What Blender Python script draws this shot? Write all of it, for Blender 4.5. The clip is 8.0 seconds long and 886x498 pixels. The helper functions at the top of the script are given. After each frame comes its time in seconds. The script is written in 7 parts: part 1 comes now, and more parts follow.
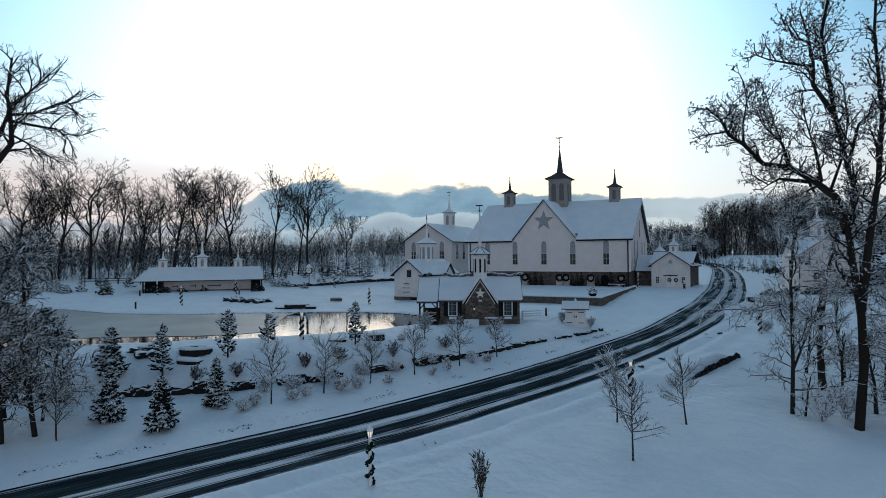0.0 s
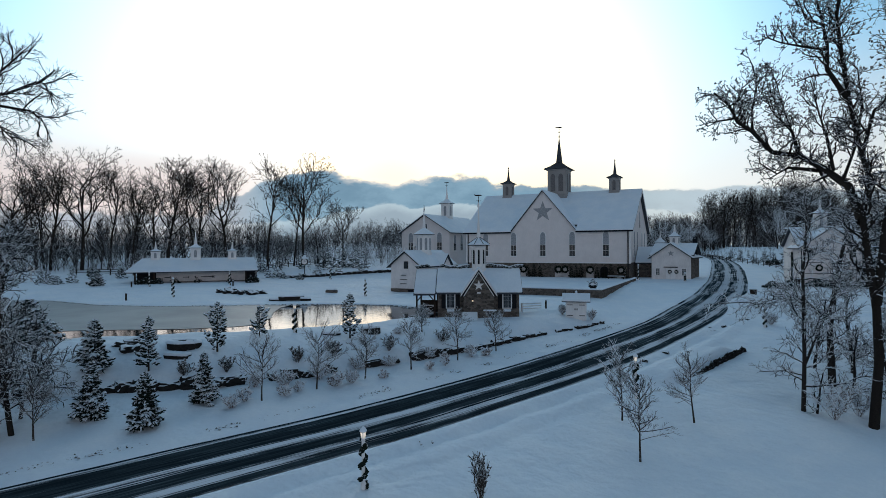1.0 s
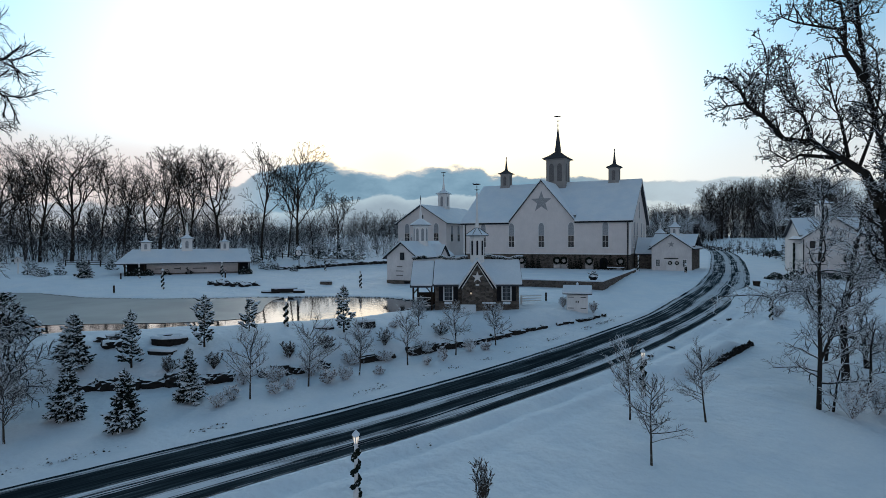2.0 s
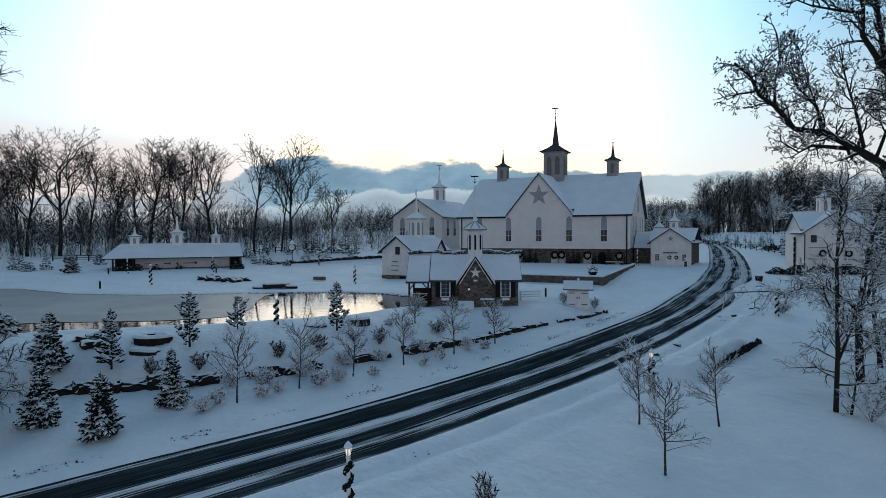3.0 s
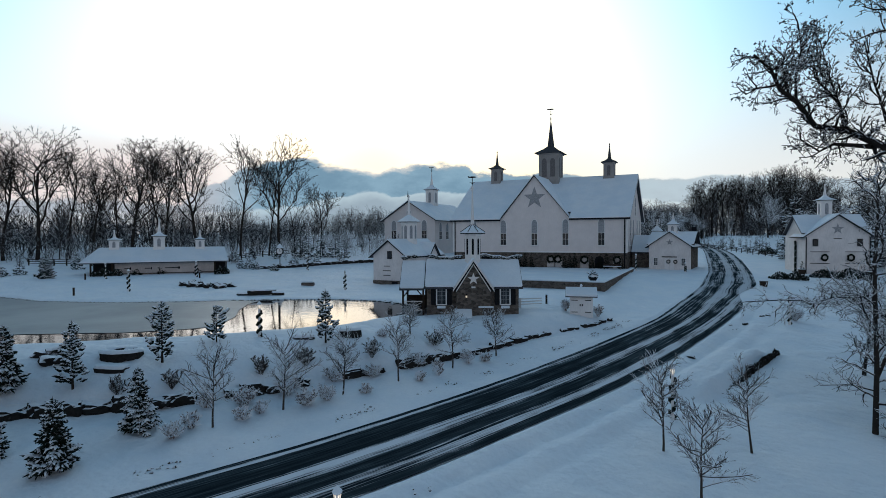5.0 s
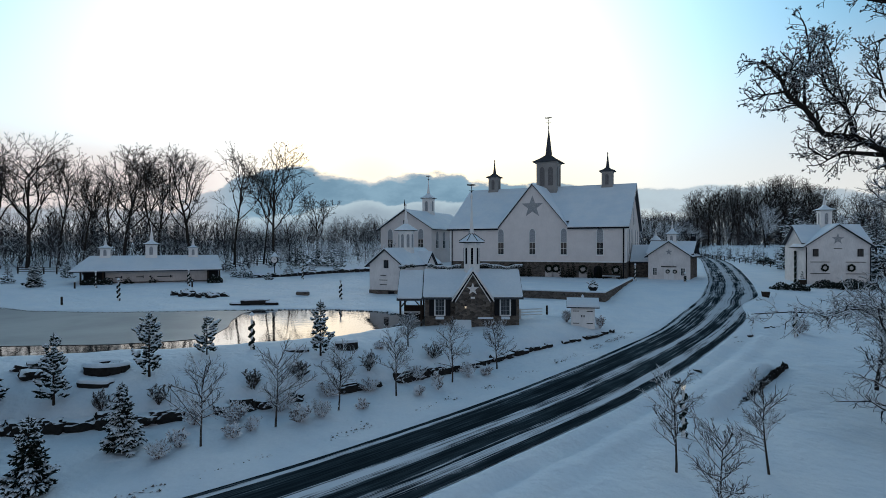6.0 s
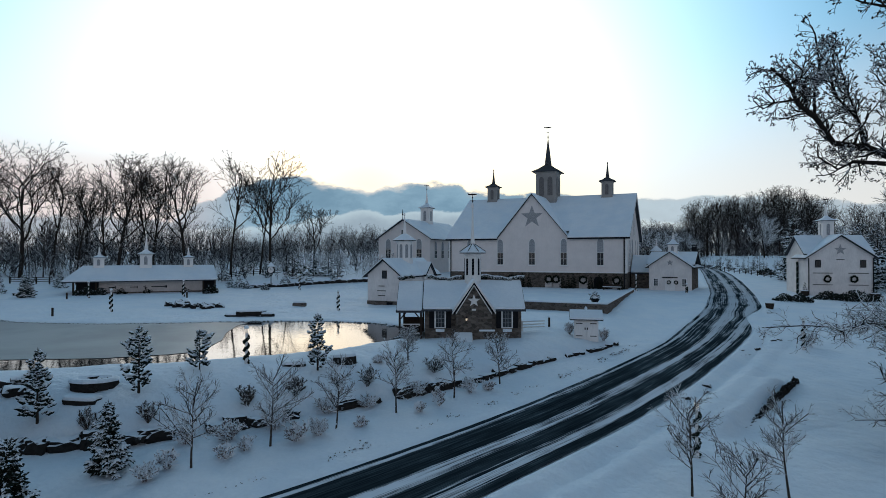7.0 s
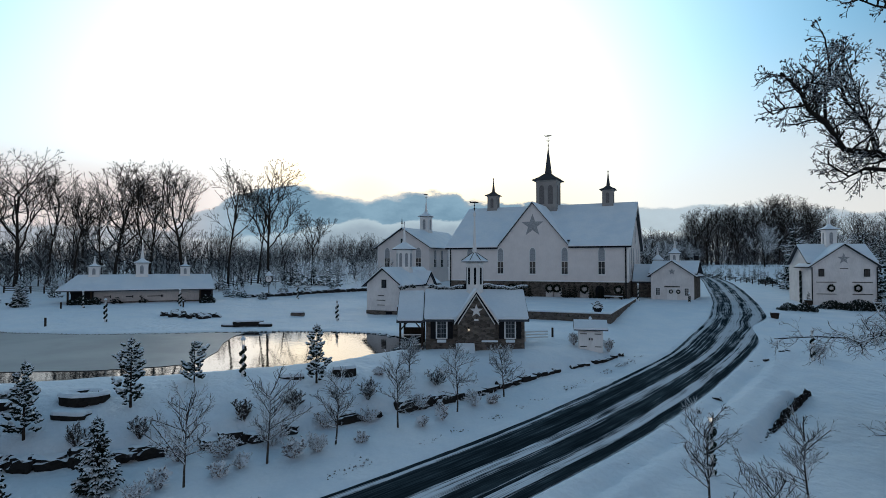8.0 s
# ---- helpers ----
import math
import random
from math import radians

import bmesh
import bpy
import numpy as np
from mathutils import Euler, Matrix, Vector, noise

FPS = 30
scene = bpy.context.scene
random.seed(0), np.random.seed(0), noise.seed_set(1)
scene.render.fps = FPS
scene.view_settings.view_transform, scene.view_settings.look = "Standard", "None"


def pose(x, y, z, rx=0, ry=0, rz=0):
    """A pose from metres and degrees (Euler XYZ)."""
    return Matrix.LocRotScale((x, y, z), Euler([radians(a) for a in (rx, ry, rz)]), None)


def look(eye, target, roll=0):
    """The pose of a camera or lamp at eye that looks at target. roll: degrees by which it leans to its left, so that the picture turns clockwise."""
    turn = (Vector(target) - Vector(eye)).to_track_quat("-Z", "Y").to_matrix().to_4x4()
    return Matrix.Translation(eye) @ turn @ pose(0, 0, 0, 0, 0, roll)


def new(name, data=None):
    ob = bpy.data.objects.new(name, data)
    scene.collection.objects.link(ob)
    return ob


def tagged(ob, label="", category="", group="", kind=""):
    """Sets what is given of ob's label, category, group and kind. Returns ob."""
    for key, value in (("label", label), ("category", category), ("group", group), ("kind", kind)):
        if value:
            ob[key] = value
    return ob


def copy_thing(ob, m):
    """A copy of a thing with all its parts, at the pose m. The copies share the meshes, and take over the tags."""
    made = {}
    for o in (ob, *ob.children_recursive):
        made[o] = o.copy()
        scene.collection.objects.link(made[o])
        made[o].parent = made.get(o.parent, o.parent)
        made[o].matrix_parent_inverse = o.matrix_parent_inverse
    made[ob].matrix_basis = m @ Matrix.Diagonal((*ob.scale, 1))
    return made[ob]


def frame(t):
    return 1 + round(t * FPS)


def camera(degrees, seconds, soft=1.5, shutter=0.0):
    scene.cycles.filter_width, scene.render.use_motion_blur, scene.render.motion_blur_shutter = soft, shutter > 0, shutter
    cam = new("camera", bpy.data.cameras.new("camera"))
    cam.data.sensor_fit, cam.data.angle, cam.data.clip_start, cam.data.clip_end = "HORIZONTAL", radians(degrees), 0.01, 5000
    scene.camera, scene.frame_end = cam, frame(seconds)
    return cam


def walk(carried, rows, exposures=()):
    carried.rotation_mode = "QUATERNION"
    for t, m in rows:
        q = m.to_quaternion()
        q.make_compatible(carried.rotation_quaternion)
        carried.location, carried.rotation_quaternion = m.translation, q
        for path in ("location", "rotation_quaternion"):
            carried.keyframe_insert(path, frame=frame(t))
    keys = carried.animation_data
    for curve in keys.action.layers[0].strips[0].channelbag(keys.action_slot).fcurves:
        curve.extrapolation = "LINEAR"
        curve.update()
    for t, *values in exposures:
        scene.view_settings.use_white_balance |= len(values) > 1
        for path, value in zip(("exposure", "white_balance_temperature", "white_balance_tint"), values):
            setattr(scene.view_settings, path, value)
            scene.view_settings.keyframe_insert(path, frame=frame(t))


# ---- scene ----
cam = camera(77.0, 8.0, soft=0.65)
PATH = [
    (0, (2.577, 2.168, 10.744), (1.664, 3.947, 10.772), -0.4),
    (0.5, (2.222, 2.863, 10.745), (1.313, 4.644, 10.757), -0.3),
    (1, (1.804, 3.617, 10.702), (0.899, 5.4, 10.699), -0.3),
    (1.5, (1.337, 4.439, 10.642), (0.437, 6.225, 10.623), -0.3),
    (3, (-0.189, 6.924, 10.647), (-1.067, 8.721, 10.591), -0.3),
    (3.5, (-0.684, 7.678, 10.632), (-1.553, 9.479, 10.573), -0.3),
    (4, (-1.172, 8.388, 10.661), (-2.033, 10.192, 10.602), -0.3),
    (4.5, (-1.658, 9.041, 10.703), (-2.512, 10.849, 10.648), -0.3),
    (6, (-2.914, 10.671, 10.729), (-3.746, 12.49, 10.716), -0.1),
    (6.5, (-3.29, 11.15, 10.775), (-4.117, 12.972, 10.779), -0.0),
    (7, (-3.659, 11.596, 10.809), (-4.482, 13.419, 10.831), 0.0),
    (7.5, (-4.002, 12.005, 10.831), (-4.822, 13.829, 10.87), 0.0),
    (8, (-4.348, 12.395, 10.812), (-5.165, 14.22, 10.866), 0.0),
]
walk(cam, [(t, look(eye, target, roll)) for t, eye, target, roll in PATH])

# ---- sky and light ----
SUN_AZ, SUN_EL = -32.0, 6.5          # degrees: from +y towards +x, above the horizon
to_sun = Vector((math.sin(radians(SUN_AZ)) * math.cos(radians(SUN_EL)), math.cos(radians(SUN_AZ)) * math.cos(radians(SUN_EL)), math.sin(radians(SUN_EL))))


class Nodes:
    """A short hand for node trees."""

    def __init__(self, tree):
        self.tree = tree
        tree.nodes.clear()

    def add(self, kind, values=(), **props):
        n = self.tree.nodes.new(kind)
        for key, value in props.items():
            setattr(n, key, value)
        for key, value in dict(values).items():
            if isinstance(value, bpy.types.NodeSocket):
                self.tree.links.new(value, n.inputs[key])
            else:
                n.inputs[key].default_value = value
        return n

    def math(self, op, a, b=0.0, c=0.0, clamp=False):
        n = self.add("ShaderNodeMath", {0: a, 1: b, 2: c}, operation=op)
        n.use_clamp = clamp
        return n.outputs[0]

    def ramp(self, value, lo, hi, a=0.0, b=1.0):
        return self.add("ShaderNodeMapRange", {"Value": value, "From Min": lo, "From Max": hi, "To Min": a, "To Max": b}, interpolation_type="SMOOTHSTEP").outputs[0]

    def mix(self, k, a, b, blend="MIX"):
        n = self.add("ShaderNodeMix", {0: k}, data_type="RGBA", blend_type=blend)
        for i, value in ((6, a), (7, b)):
            if isinstance(value, bpy.types.NodeSocket):
                self.tree.links.new(value, n.inputs[i])
            else:
                n.inputs[i].default_value = (*value, 1) if len(value) == 3 else value
        return n.outputs[2]

    def noise(self, vector, scale, detail=4.0, rough=0.55, out=0):
        return self.add("ShaderNodeTexNoise", {"Vector": vector, "Scale": scale, "Detail": detail, "Roughness": rough}).outputs[out]


world = bpy.data.worlds.new("dawn_sky")
scene.world = world
world.use_nodes = True
w = Nodes(world.node_tree)
way = w.add("ShaderNodeTexCoord").outputs["Generated"]
sky = w.add("ShaderNodeTexSky", sky_type="NISHITA", sun_disc=False, sun_elevation=radians(SUN_EL), sun_rotation=radians(SUN_AZ), air_density=1.0, dust_density=0.6, ozone_density=2.5).outputs[0]
split = w.add("ShaderNodeSeparateXYZ", {0: way})
el = split.outputs[2]
toward = w.add("ShaderNodeVectorMath", {0: way, 1: to_sun}, operation="DOT_PRODUCT").outputs["Value"]
# the dawn glow: white near the sun, pale blue away from it, dying out towards the zenith
near = w.math("MAXIMUM", toward, 0.0)
fade = w.ramp(el, 0.40, 0.80, 1.0, 0.10)
lobes = [w.math("MULTIPLY", w.math("POWER", near, power), w.math("MULTIPLY", fade, 2.5)) for power in (8.0, 5.4, 4.3)]
glow = w.add("ShaderNodeCombineColor", {0: lobes[0], 1: lobes[1], 2: lobes[2]}).outputs[0]
clear = w.mix(1.0, sky, (0.07, 0.07, 0.07), "MULTIPLY")
dome = w.mix(1.0, w.mix(1.0, clear, glow, "ADD"), (0.066, 0.099, 0.136), "ADD")
# the paler sky opposite the sun
opposite = w.math("MULTIPLY", w.ramp(toward, 0.25, -0.6), w.ramp(el, 0.6, 0.05))
dome = w.mix(opposite, dome, w.mix(1.0, dome, (0.66, 0.55, 0.53), "ADD"))
dome = w.mix(w.ramp(el, 0.45, 0.95), dome, w.mix(1.0, dome, (0.065, 0.13, 0.18), "ADD"))
core = w.math("POWER", near, 420.0)
warm = w.math("MULTIPLY", w.math("MULTIPLY", w.ramp(el, 0.36, 0.07), w.ramp(toward, 0.30, 0.72)), 0.8)
dome = w.mix(warm, dome, (1.05, 0.985, 0.92))
flank = w.add("ShaderNodeVectorMath", {0: way, 1: (0.743, 0.669, 0.0)}, operation="DOT_PRODUCT").outputs["Value"]
gold = w.math("MULTIPLY", w.math("MULTIPLY", w.ramp(toward, 0.86, 0.975), w.ramp(el, 0.30, 0.17)), w.ramp(flank, -0.06, 0.08))
dome = w.mix(gold, dome, w.mix(1.0, dome, (1.15, 1.0, 0.76), "MULTIPLY"))
# a bank of grey-blue cloud low over the horizon, with a paler layer under it
bent_way = w.add("ShaderNodeMapping", {0: way, "Scale": (1.0, 1.0, 2.0)}).outputs[0]
puffs = w.noise(bent_way, 9.0, 8.0, 0.62)
billow = w.noise(bent_way, 26.0, 6.0, 0.55)
azimuth = w.math("MULTIPLY", w.math("ARCTAN2", split.outputs[0], split.outputs[1]), 180 / math.pi)


def skyline(stations):
    """A line of cloud tops: (azimuth, elevation) in degrees, as the sine of the elevation."""
    line = math.sin(radians(stations[0][1]))
    for (a0, e0), (a1, e1) in zip(stations, stations[1:]):
        line = w.math("ADD", line, w.ramp(azimuth, a0, a1, 0.0, math.sin(radians(e1)) - math.sin(radians(e0))))
    return line


ragged = w.math("ADD", w.math("MULTIPLY", w.math("SUBTRACT", billow, 0.5), 0.030), w.math("MULTIPLY", w.math("SUBTRACT", puffs, 0.5), 0.016))
crest = w.math("ADD", ragged, skyline([(-75, 3.3), (-51, 3.4), (-47, 5.2), (-44.5, 7.0), (-42, 7.6), (-39, 8.2), (-36.5, 7.4), (-34, 6.9), (-32, 6.5), (-30, 7.2), (-25.5, 7.5), (-22.8, 7.2), (-21.5, 6.4), (-13, 6.4), (-8, 5.6), (0, 5.5), (20, 4.0), (50, 6.0)]))
depth_in = w.math("SUBTRACT", crest, el)
bank = w.ramp(depth_in, -0.001, 0.006)
rim = w.ramp(depth_in, 0.0, 0.012)
body = w.mix(w.ramp(puffs, 0.36, 0.66), (0.15, 0.315, 0.465), (0.25, 0.45, 0.61))
body = w.mix(rim, w.mix(w.math("POWER", near, 160.0), (0.30, 0.43, 0.54), (1.0, 0.95, 0.88)), body)
under = w.math("SUBTRACT", w.math("ADD", skyline([(-75, 1.5), (-46, 2.6), (-40, 3.2), (-36, 4.0), (-32, 4.8), (-29.5, 4.2), (-26.5, 4.7), (-20, 4.4), (-8, 3.6), (10, 2.0)]), w.math("MULTIPLY", w.math("SUBTRACT", billow, 0.5), 0.022)), el)
body = w.mix(w.ramp(under, -0.001, 0.004), body, w.mix(w.ramp(under, 0.0, 0.024), (0.50, 0.66, 0.76), (0.33, 0.455, 0.565)))
rose = w.math("MULTIPLY", w.math("MULTIPLY", w.ramp(azimuth, -40, -50), w.ramp(azimuth, -100, -80)), w.math("MULTIPLY", w.ramp(el, 0.19, 0.11), 0.75))
dome = w.mix(rose, dome, (0.93, 0.80, 0.79))
thin = w.math("MULTIPLY", w.ramp(toward, 0.45, 0.75, 0.5, 0.97), w.ramp(flank, 0.42, 0.66, 1.0, 0.6))
thin = w.math("MULTIPLY", thin, w.ramp(azimuth, -50, -42, 0.55, 1.0))
dome = w.mix(w.math("MULTIPLY", bank, thin), dome, body)
shine = w.math("MULTIPLY", core, w.ramp(depth_in, 0.014, -0.006), clamp=True)
dome = w.mix(w.math("MULTIPLY", shine, 0.8), dome, (1.25, 1.15, 1.0))
back = w.add("ShaderNodeBackground", {"Color": dome, "Strength": 1.0})
w.tree.links.new(back.outputs[0], w.add("ShaderNodeOutputWorld").inputs[0])

sun = new("sun", bpy.data.lights.new("sun", "SUN"))
sun.data.energy, sun.data.angle, sun.data.color = 0.5, radians(45), (1.0, 0.9, 0.78)
sun.matrix_world = look(to_sun * 300, (0, 0, 0))
scene.view_settings.exposure = -0.24


# ---- materials ----
def material(name):
    mat = bpy.data.materials.new(name)
    mat.use_nodes = True
    n = Nodes(mat.node_tree)
    shader = n.add("ShaderNodeBsdfPrincipled")
    n.tree.links.new(shader.outputs[0], n.add("ShaderNodeOutputMaterial").inputs[0])
    return mat, n, shader


def finish(n, shader, color=None, rough=0.8, bump=None, depth=0.02, metal=0.0):
    if color is not None:
        if isinstance(color, bpy.types.NodeSocket):
            n.tree.links.new(color, shader.inputs["Base Color"])
        else:
            shader.inputs["Base Color"].default_value = (*color, 1)
    if isinstance(rough, bpy.types.NodeSocket):
        n.tree.links.new(rough, shader.inputs["Roughness"])
    else:
        shader.inputs["Roughness"].default_value = rough
    shader.inputs["Metallic"].default_value = metal
    if bump is not None:
        b = n.add("ShaderNodeBump", {"Height": bump, "Distance": depth, "Strength": 1.0})
        n.tree.links.new(b.outputs[0], shader.inputs["Normal"])


def place_of(n):
    return n.add("ShaderNodeNewGeometry").outputs["Position"]


def snow_material(name="snow", relief=0.23, mottle=0.0):
    mat, n, sh = material(name)
    p = place_of(n)
    fine, coarse = n.noise(p, 5.0, 5.0, 0.6), n.noise(p, 0.35, 3.0, 0.5)
    color = n.mix(n.ramp(coarse, 0.3, 0.7), (0.745, 0.825, 0.90), (0.835, 0.885, 0.93))
    lumps = n.noise(p, 1.4, 3.0, 0.55)
    color = n.mix(n.ramp(fine, 0.35, 0.65, 0.0, 0.3), color, (0.69, 0.765, 0.835))
    if mottle:
        # random patches mixed slightly towards dark grey
        color = n.mix(n.math("MULTIPLY", n.ramp(n.noise(p, 0.9, 6.0, 0.7), 0.30, 0.75), mottle), color, (0.16, 0.17, 0.19))
    finish(n, sh, color, 0.75, n.math("ADD", n.math("ADD", n.math("MULTIPLY", fine, 0.16), n.math("MULTIPLY", lumps, 0.6)), coarse), relief)
    return mat


def painted(name, color, board=0.0, rough=0.6, dirt=0.12):
    """Painted boards, with a groove every so many metres along the object's x and y."""
    mat, n, sh = material(name)
    local = n.add("ShaderNodeTexCoord").outputs["Object"]
    stain = n.noise(local, 0.6, 5.0, 0.6)
    grain = n.noise(n.add("ShaderNodeMapping", {0: local, "Scale": (6, 6, 0.7)}).outputs[0], 2.0, 3.0)
    dark = tuple(c * (1 - dirt * 2) for c in color)
    tone = n.mix(n.ramp(n.math("ADD", n.math("MULTIPLY", stain, 0.6), n.math("MULTIPLY", grain, 0.4)), 0.35, 0.65), dark, color)
    bump = grain
    if board:
        xyz = n.add("ShaderNodeSeparateXYZ", {0: local})
        groove = n.math("PINGPONG", n.math("ADD", xyz.outputs[0], xyz.outputs[1]), board / 2)
        line = n.ramp(groove, 0.0, 0.03)
        tone = n.mix(n.ramp(line, 0, 1, 0.95, 1.0), (0.40, 0.40, 0.41), tone)
        bump = n.math("ADD", n.math("MULTIPLY", line, 0.5), grain)
    finish(n, sh, tone, rough, bump, 0.015)
    return mat


def stone_material(name, a, b, scale):
    mat, n, sh = material(name)
    local = n.add("ShaderNodeTexCoord").outputs["Object"]
    cell = n.add("ShaderNodeTexVoronoi", {"Vector": n.add("ShaderNodeMapping", {0: local, "Scale": (1, 1, 1.7)}).outputs[0], "Scale": scale})
    edge = n.add("ShaderNodeTexVoronoi", {"Vector": n.add("ShaderNodeMapping", {0: local, "Scale": (1, 1, 1.7)}).outputs[0], "Scale": scale}, feature="DISTANCE_TO_EDGE").outputs[0]
    tone = n.add("ShaderNodeSeparateColor", {0: cell.outputs["Color"]}).outputs[0]
    rough = n.noise(local, 9.0, 5.0)
    color = n.mix(n.math("ADD", n.math("MULTIPLY", tone, 0.7), n.math("MULTIPLY", rough, 0.3)), a, b)
    color = n.mix(n.ramp(edge, 0.01, 0.05, 0.3, 1.0), (0.17, 0.16, 0.15), color)
    finish(n, sh, color, 0.9, n.math("ADD", n.ramp(edge, 0.0, 0.08), n.math("MULTIPLY", rough, 0.5)), 0.04)
    sh.inputs["Specular IOR Level"].default_value = 0.04
    return mat


def plain(name, color, rough=0.7, var=0.25, scale=6.0, metal=0.0, depth=0.01):
    mat, n, sh = material(name)
    local = n.add("ShaderNodeTexCoord").outputs["Object"]
    k = n.noise(local, scale, 5.0, 0.6)
    finish(n, sh, n.mix(n.ramp(k, 0.3, 0.7), tuple(c * (1 - var) for c in color), tuple(min(1, c * (1 + var)) for c in color)), rough, k, depth, metal)
    sh.inputs["Specular IOR Level"].default_value = 0.06
    return mat


def snowed(name, a, b, amount, scale=8.0, patch=0.5):
    """Bark, needles or rock with snow lying on what faces up."""
    mat, n, sh = material(name)
    p = place_of(n)
    up = n.add("ShaderNodeSeparateXYZ", {0: n.add("ShaderNodeNewGeometry").outputs["Normal"]}).outputs[2]
    k = n.noise(p, scale, 4.0, 0.6)
    lie = n.ramp(n.math("ADD", up, n.math("MULTIPLY", n.math("SUBTRACT", k, 0.5), patch * 2)), amount, amount + 0.25)
    bark = n.mix(n.noise(p, scale * 2.5, 3.0), a, b)
    finish(n, sh, n.mix(lie, bark, (0.80, 0.84, 0.88)), n.ramp(lie, 0, 1, 0.9, 0.7), k, 0.03)
    sh.inputs["Specular IOR Level"].default_value = 0.04
    return mat


def road_material():
    """Wet asphalt with ploughed streaks of snow along it."""
    mat, n, sh = material("asphalt")
    uv = n.add("ShaderNodeUVMap").outputs[0]
    xyz = n.add("ShaderNodeSeparateXYZ", {0: uv})
    across, along = xyz.outputs[0], xyz.outputs[1]
    slow = n.math("MULTIPLY", n.math("SUBTRACT", n.noise(n.add("ShaderNodeMapping", {0: uv, "Scale": (1.2, 0.05, 0)}).outputs[0], 1.0, 2.0), 0.5), 0.05)
    quick = n.math("MULTIPLY", n.math("SUBTRACT", n.noise(n.add("ShaderNodeMapping", {0: uv, "Scale": (6, 0.30, 0)}).outputs[0], 1.0, 5.0, 0.7), 0.5), 0.06)
    x = n.math("ADD", across, n.math("ADD", slow, quick))
    # bands across the drive: kerb line, windrow, wheel lane, crown, wheel lane, windrow, kerb line
    bands = 0.0
    for middle, half, much in ((-0.01, 0.012, 1.0), (0.074, 0.026, 1.0), (0.27, 0.13, -0.12), (0.475, 0.046, 1.1), (0.55, 0.030, 0.55), (0.66, 0.075, -0.10), (0.825, 0.058, 1.05), (0.955, 0.030, -0.35), (1.01, 0.012, 1.0)):
        hump = n.ramp(n.math("ABSOLUTE", n.math("SUBTRACT", x, middle)), half * 1.9, half * 0.35, 0.0, much)
        bands = n.math("ADD", bands, hump)
    bands = n.math("MULTIPLY", bands, n.ramp(along, 100, 140, 1.0, 0.7))
    streak = n.noise(n.add("ShaderNodeMapping", {0: uv, "Scale": (34, 0.05, 1)}).outputs[0], 1.0, 6.0, 0.65)
    fine = n.noise(n.add("ShaderNodeMapping", {0: uv, "Scale": (110, 0.35, 1)}).outputs[0], 1.0, 5.0, 0.65)
    patch = n.noise(n.add("ShaderNodeMapping", {0: uv, "Scale": (4.0, 0.16, 1)}).outputs[0], 1.0, 5.0, 0.6)
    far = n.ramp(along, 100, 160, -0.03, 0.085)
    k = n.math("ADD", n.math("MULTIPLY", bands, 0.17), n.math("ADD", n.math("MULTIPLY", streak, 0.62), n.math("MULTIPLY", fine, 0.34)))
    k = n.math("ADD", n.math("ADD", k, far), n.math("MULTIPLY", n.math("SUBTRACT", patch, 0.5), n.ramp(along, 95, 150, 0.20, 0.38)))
    lie = n.ramp(k, 0.525, 0.645, 0.0, 0.97)
    p = place_of(n)
    grit = n.noise(p, 40.0, 3.0)
    tar = n.mix(n.noise(p, 0.8, 4.0), (0.006, 0.012, 0.017), (0.020, 0.030, 0.036))
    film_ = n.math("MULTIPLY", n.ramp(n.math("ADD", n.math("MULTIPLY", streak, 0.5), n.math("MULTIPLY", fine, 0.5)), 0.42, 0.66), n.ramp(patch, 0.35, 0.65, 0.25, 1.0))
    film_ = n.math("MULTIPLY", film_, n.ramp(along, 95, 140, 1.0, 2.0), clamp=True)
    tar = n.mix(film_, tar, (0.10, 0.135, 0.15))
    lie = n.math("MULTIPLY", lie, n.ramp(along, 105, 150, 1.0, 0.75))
    finish(n, sh, n.mix(lie, tar, (0.74, 0.78, 0.83)), n.ramp(lie, 0, 1, 0.62, 0.85), n.math("ADD", lie, n.math("MULTIPLY", grit, 0.2)), 0.03)
    sh.inputs["Specular IOR Level"].default_value = 0.0
    return mat


def water_material():
    mat, n, sh = material("water")
    p = place_of(n)
    finish(n, sh, (0.012, 0.016, 0.018), 0.04, n.noise(p, 1.2, 3.0), 0.006)
    sh.inputs["IOR"].default_value = 1.33
    sh.inputs["Specular IOR Level"].default_value = 0.5
    return mat


def ice_material():
    mat, n, sh = material("ice")
    p = place_of(n)
    k = n.noise(p, 0.15, 5.0, 0.6)
    finish(n, sh, n.mix(n.ramp(k, 0.3, 0.7), (0.19, 0.20, 0.21), (0.28, 0.29, 0.295)), 0.5, n.noise(p, 2.0, 4.0), 0.01)
    return mat


SNOW = snow_material()
ROOF_SNOW = snow_material("roof_snow", 0.10, 0.05)
WHITE = painted("white_board", (0.77, 0.705, 0.685), 0.32, dirt=0.05)
TRIM = painted("white_trim", (0.82, 0.80, 0.79), 0, 0.5, 0.06)
STUCCO = painted("pale_render", (0.79, 0.745, 0.73), 0, 0.8, 0.10)
STONE = stone_material("field_stone", (0.046, 0.039, 0.034), (0.22, 0.182, 0.155), 2.8)
DARK = plain("dark_paint", (0.012, 0.013, 0.016), 0.5)
GREY = plain("grey_louvre", (0.30, 0.31, 0.33), 0.6)
LOUVRE = plain("brown_grey_louvre", (0.15, 0.14, 0.14), 0.6)
STAR = plain("grey_star_paint", (0.33, 0.33, 0.34), 0.6)
SLATE = plain("slate", (0.06, 0.065, 0.075), 0.7)
BEIGE = painted("beige_render", (0.58, 0.53, 0.51), 0, 0.8, 0.12)
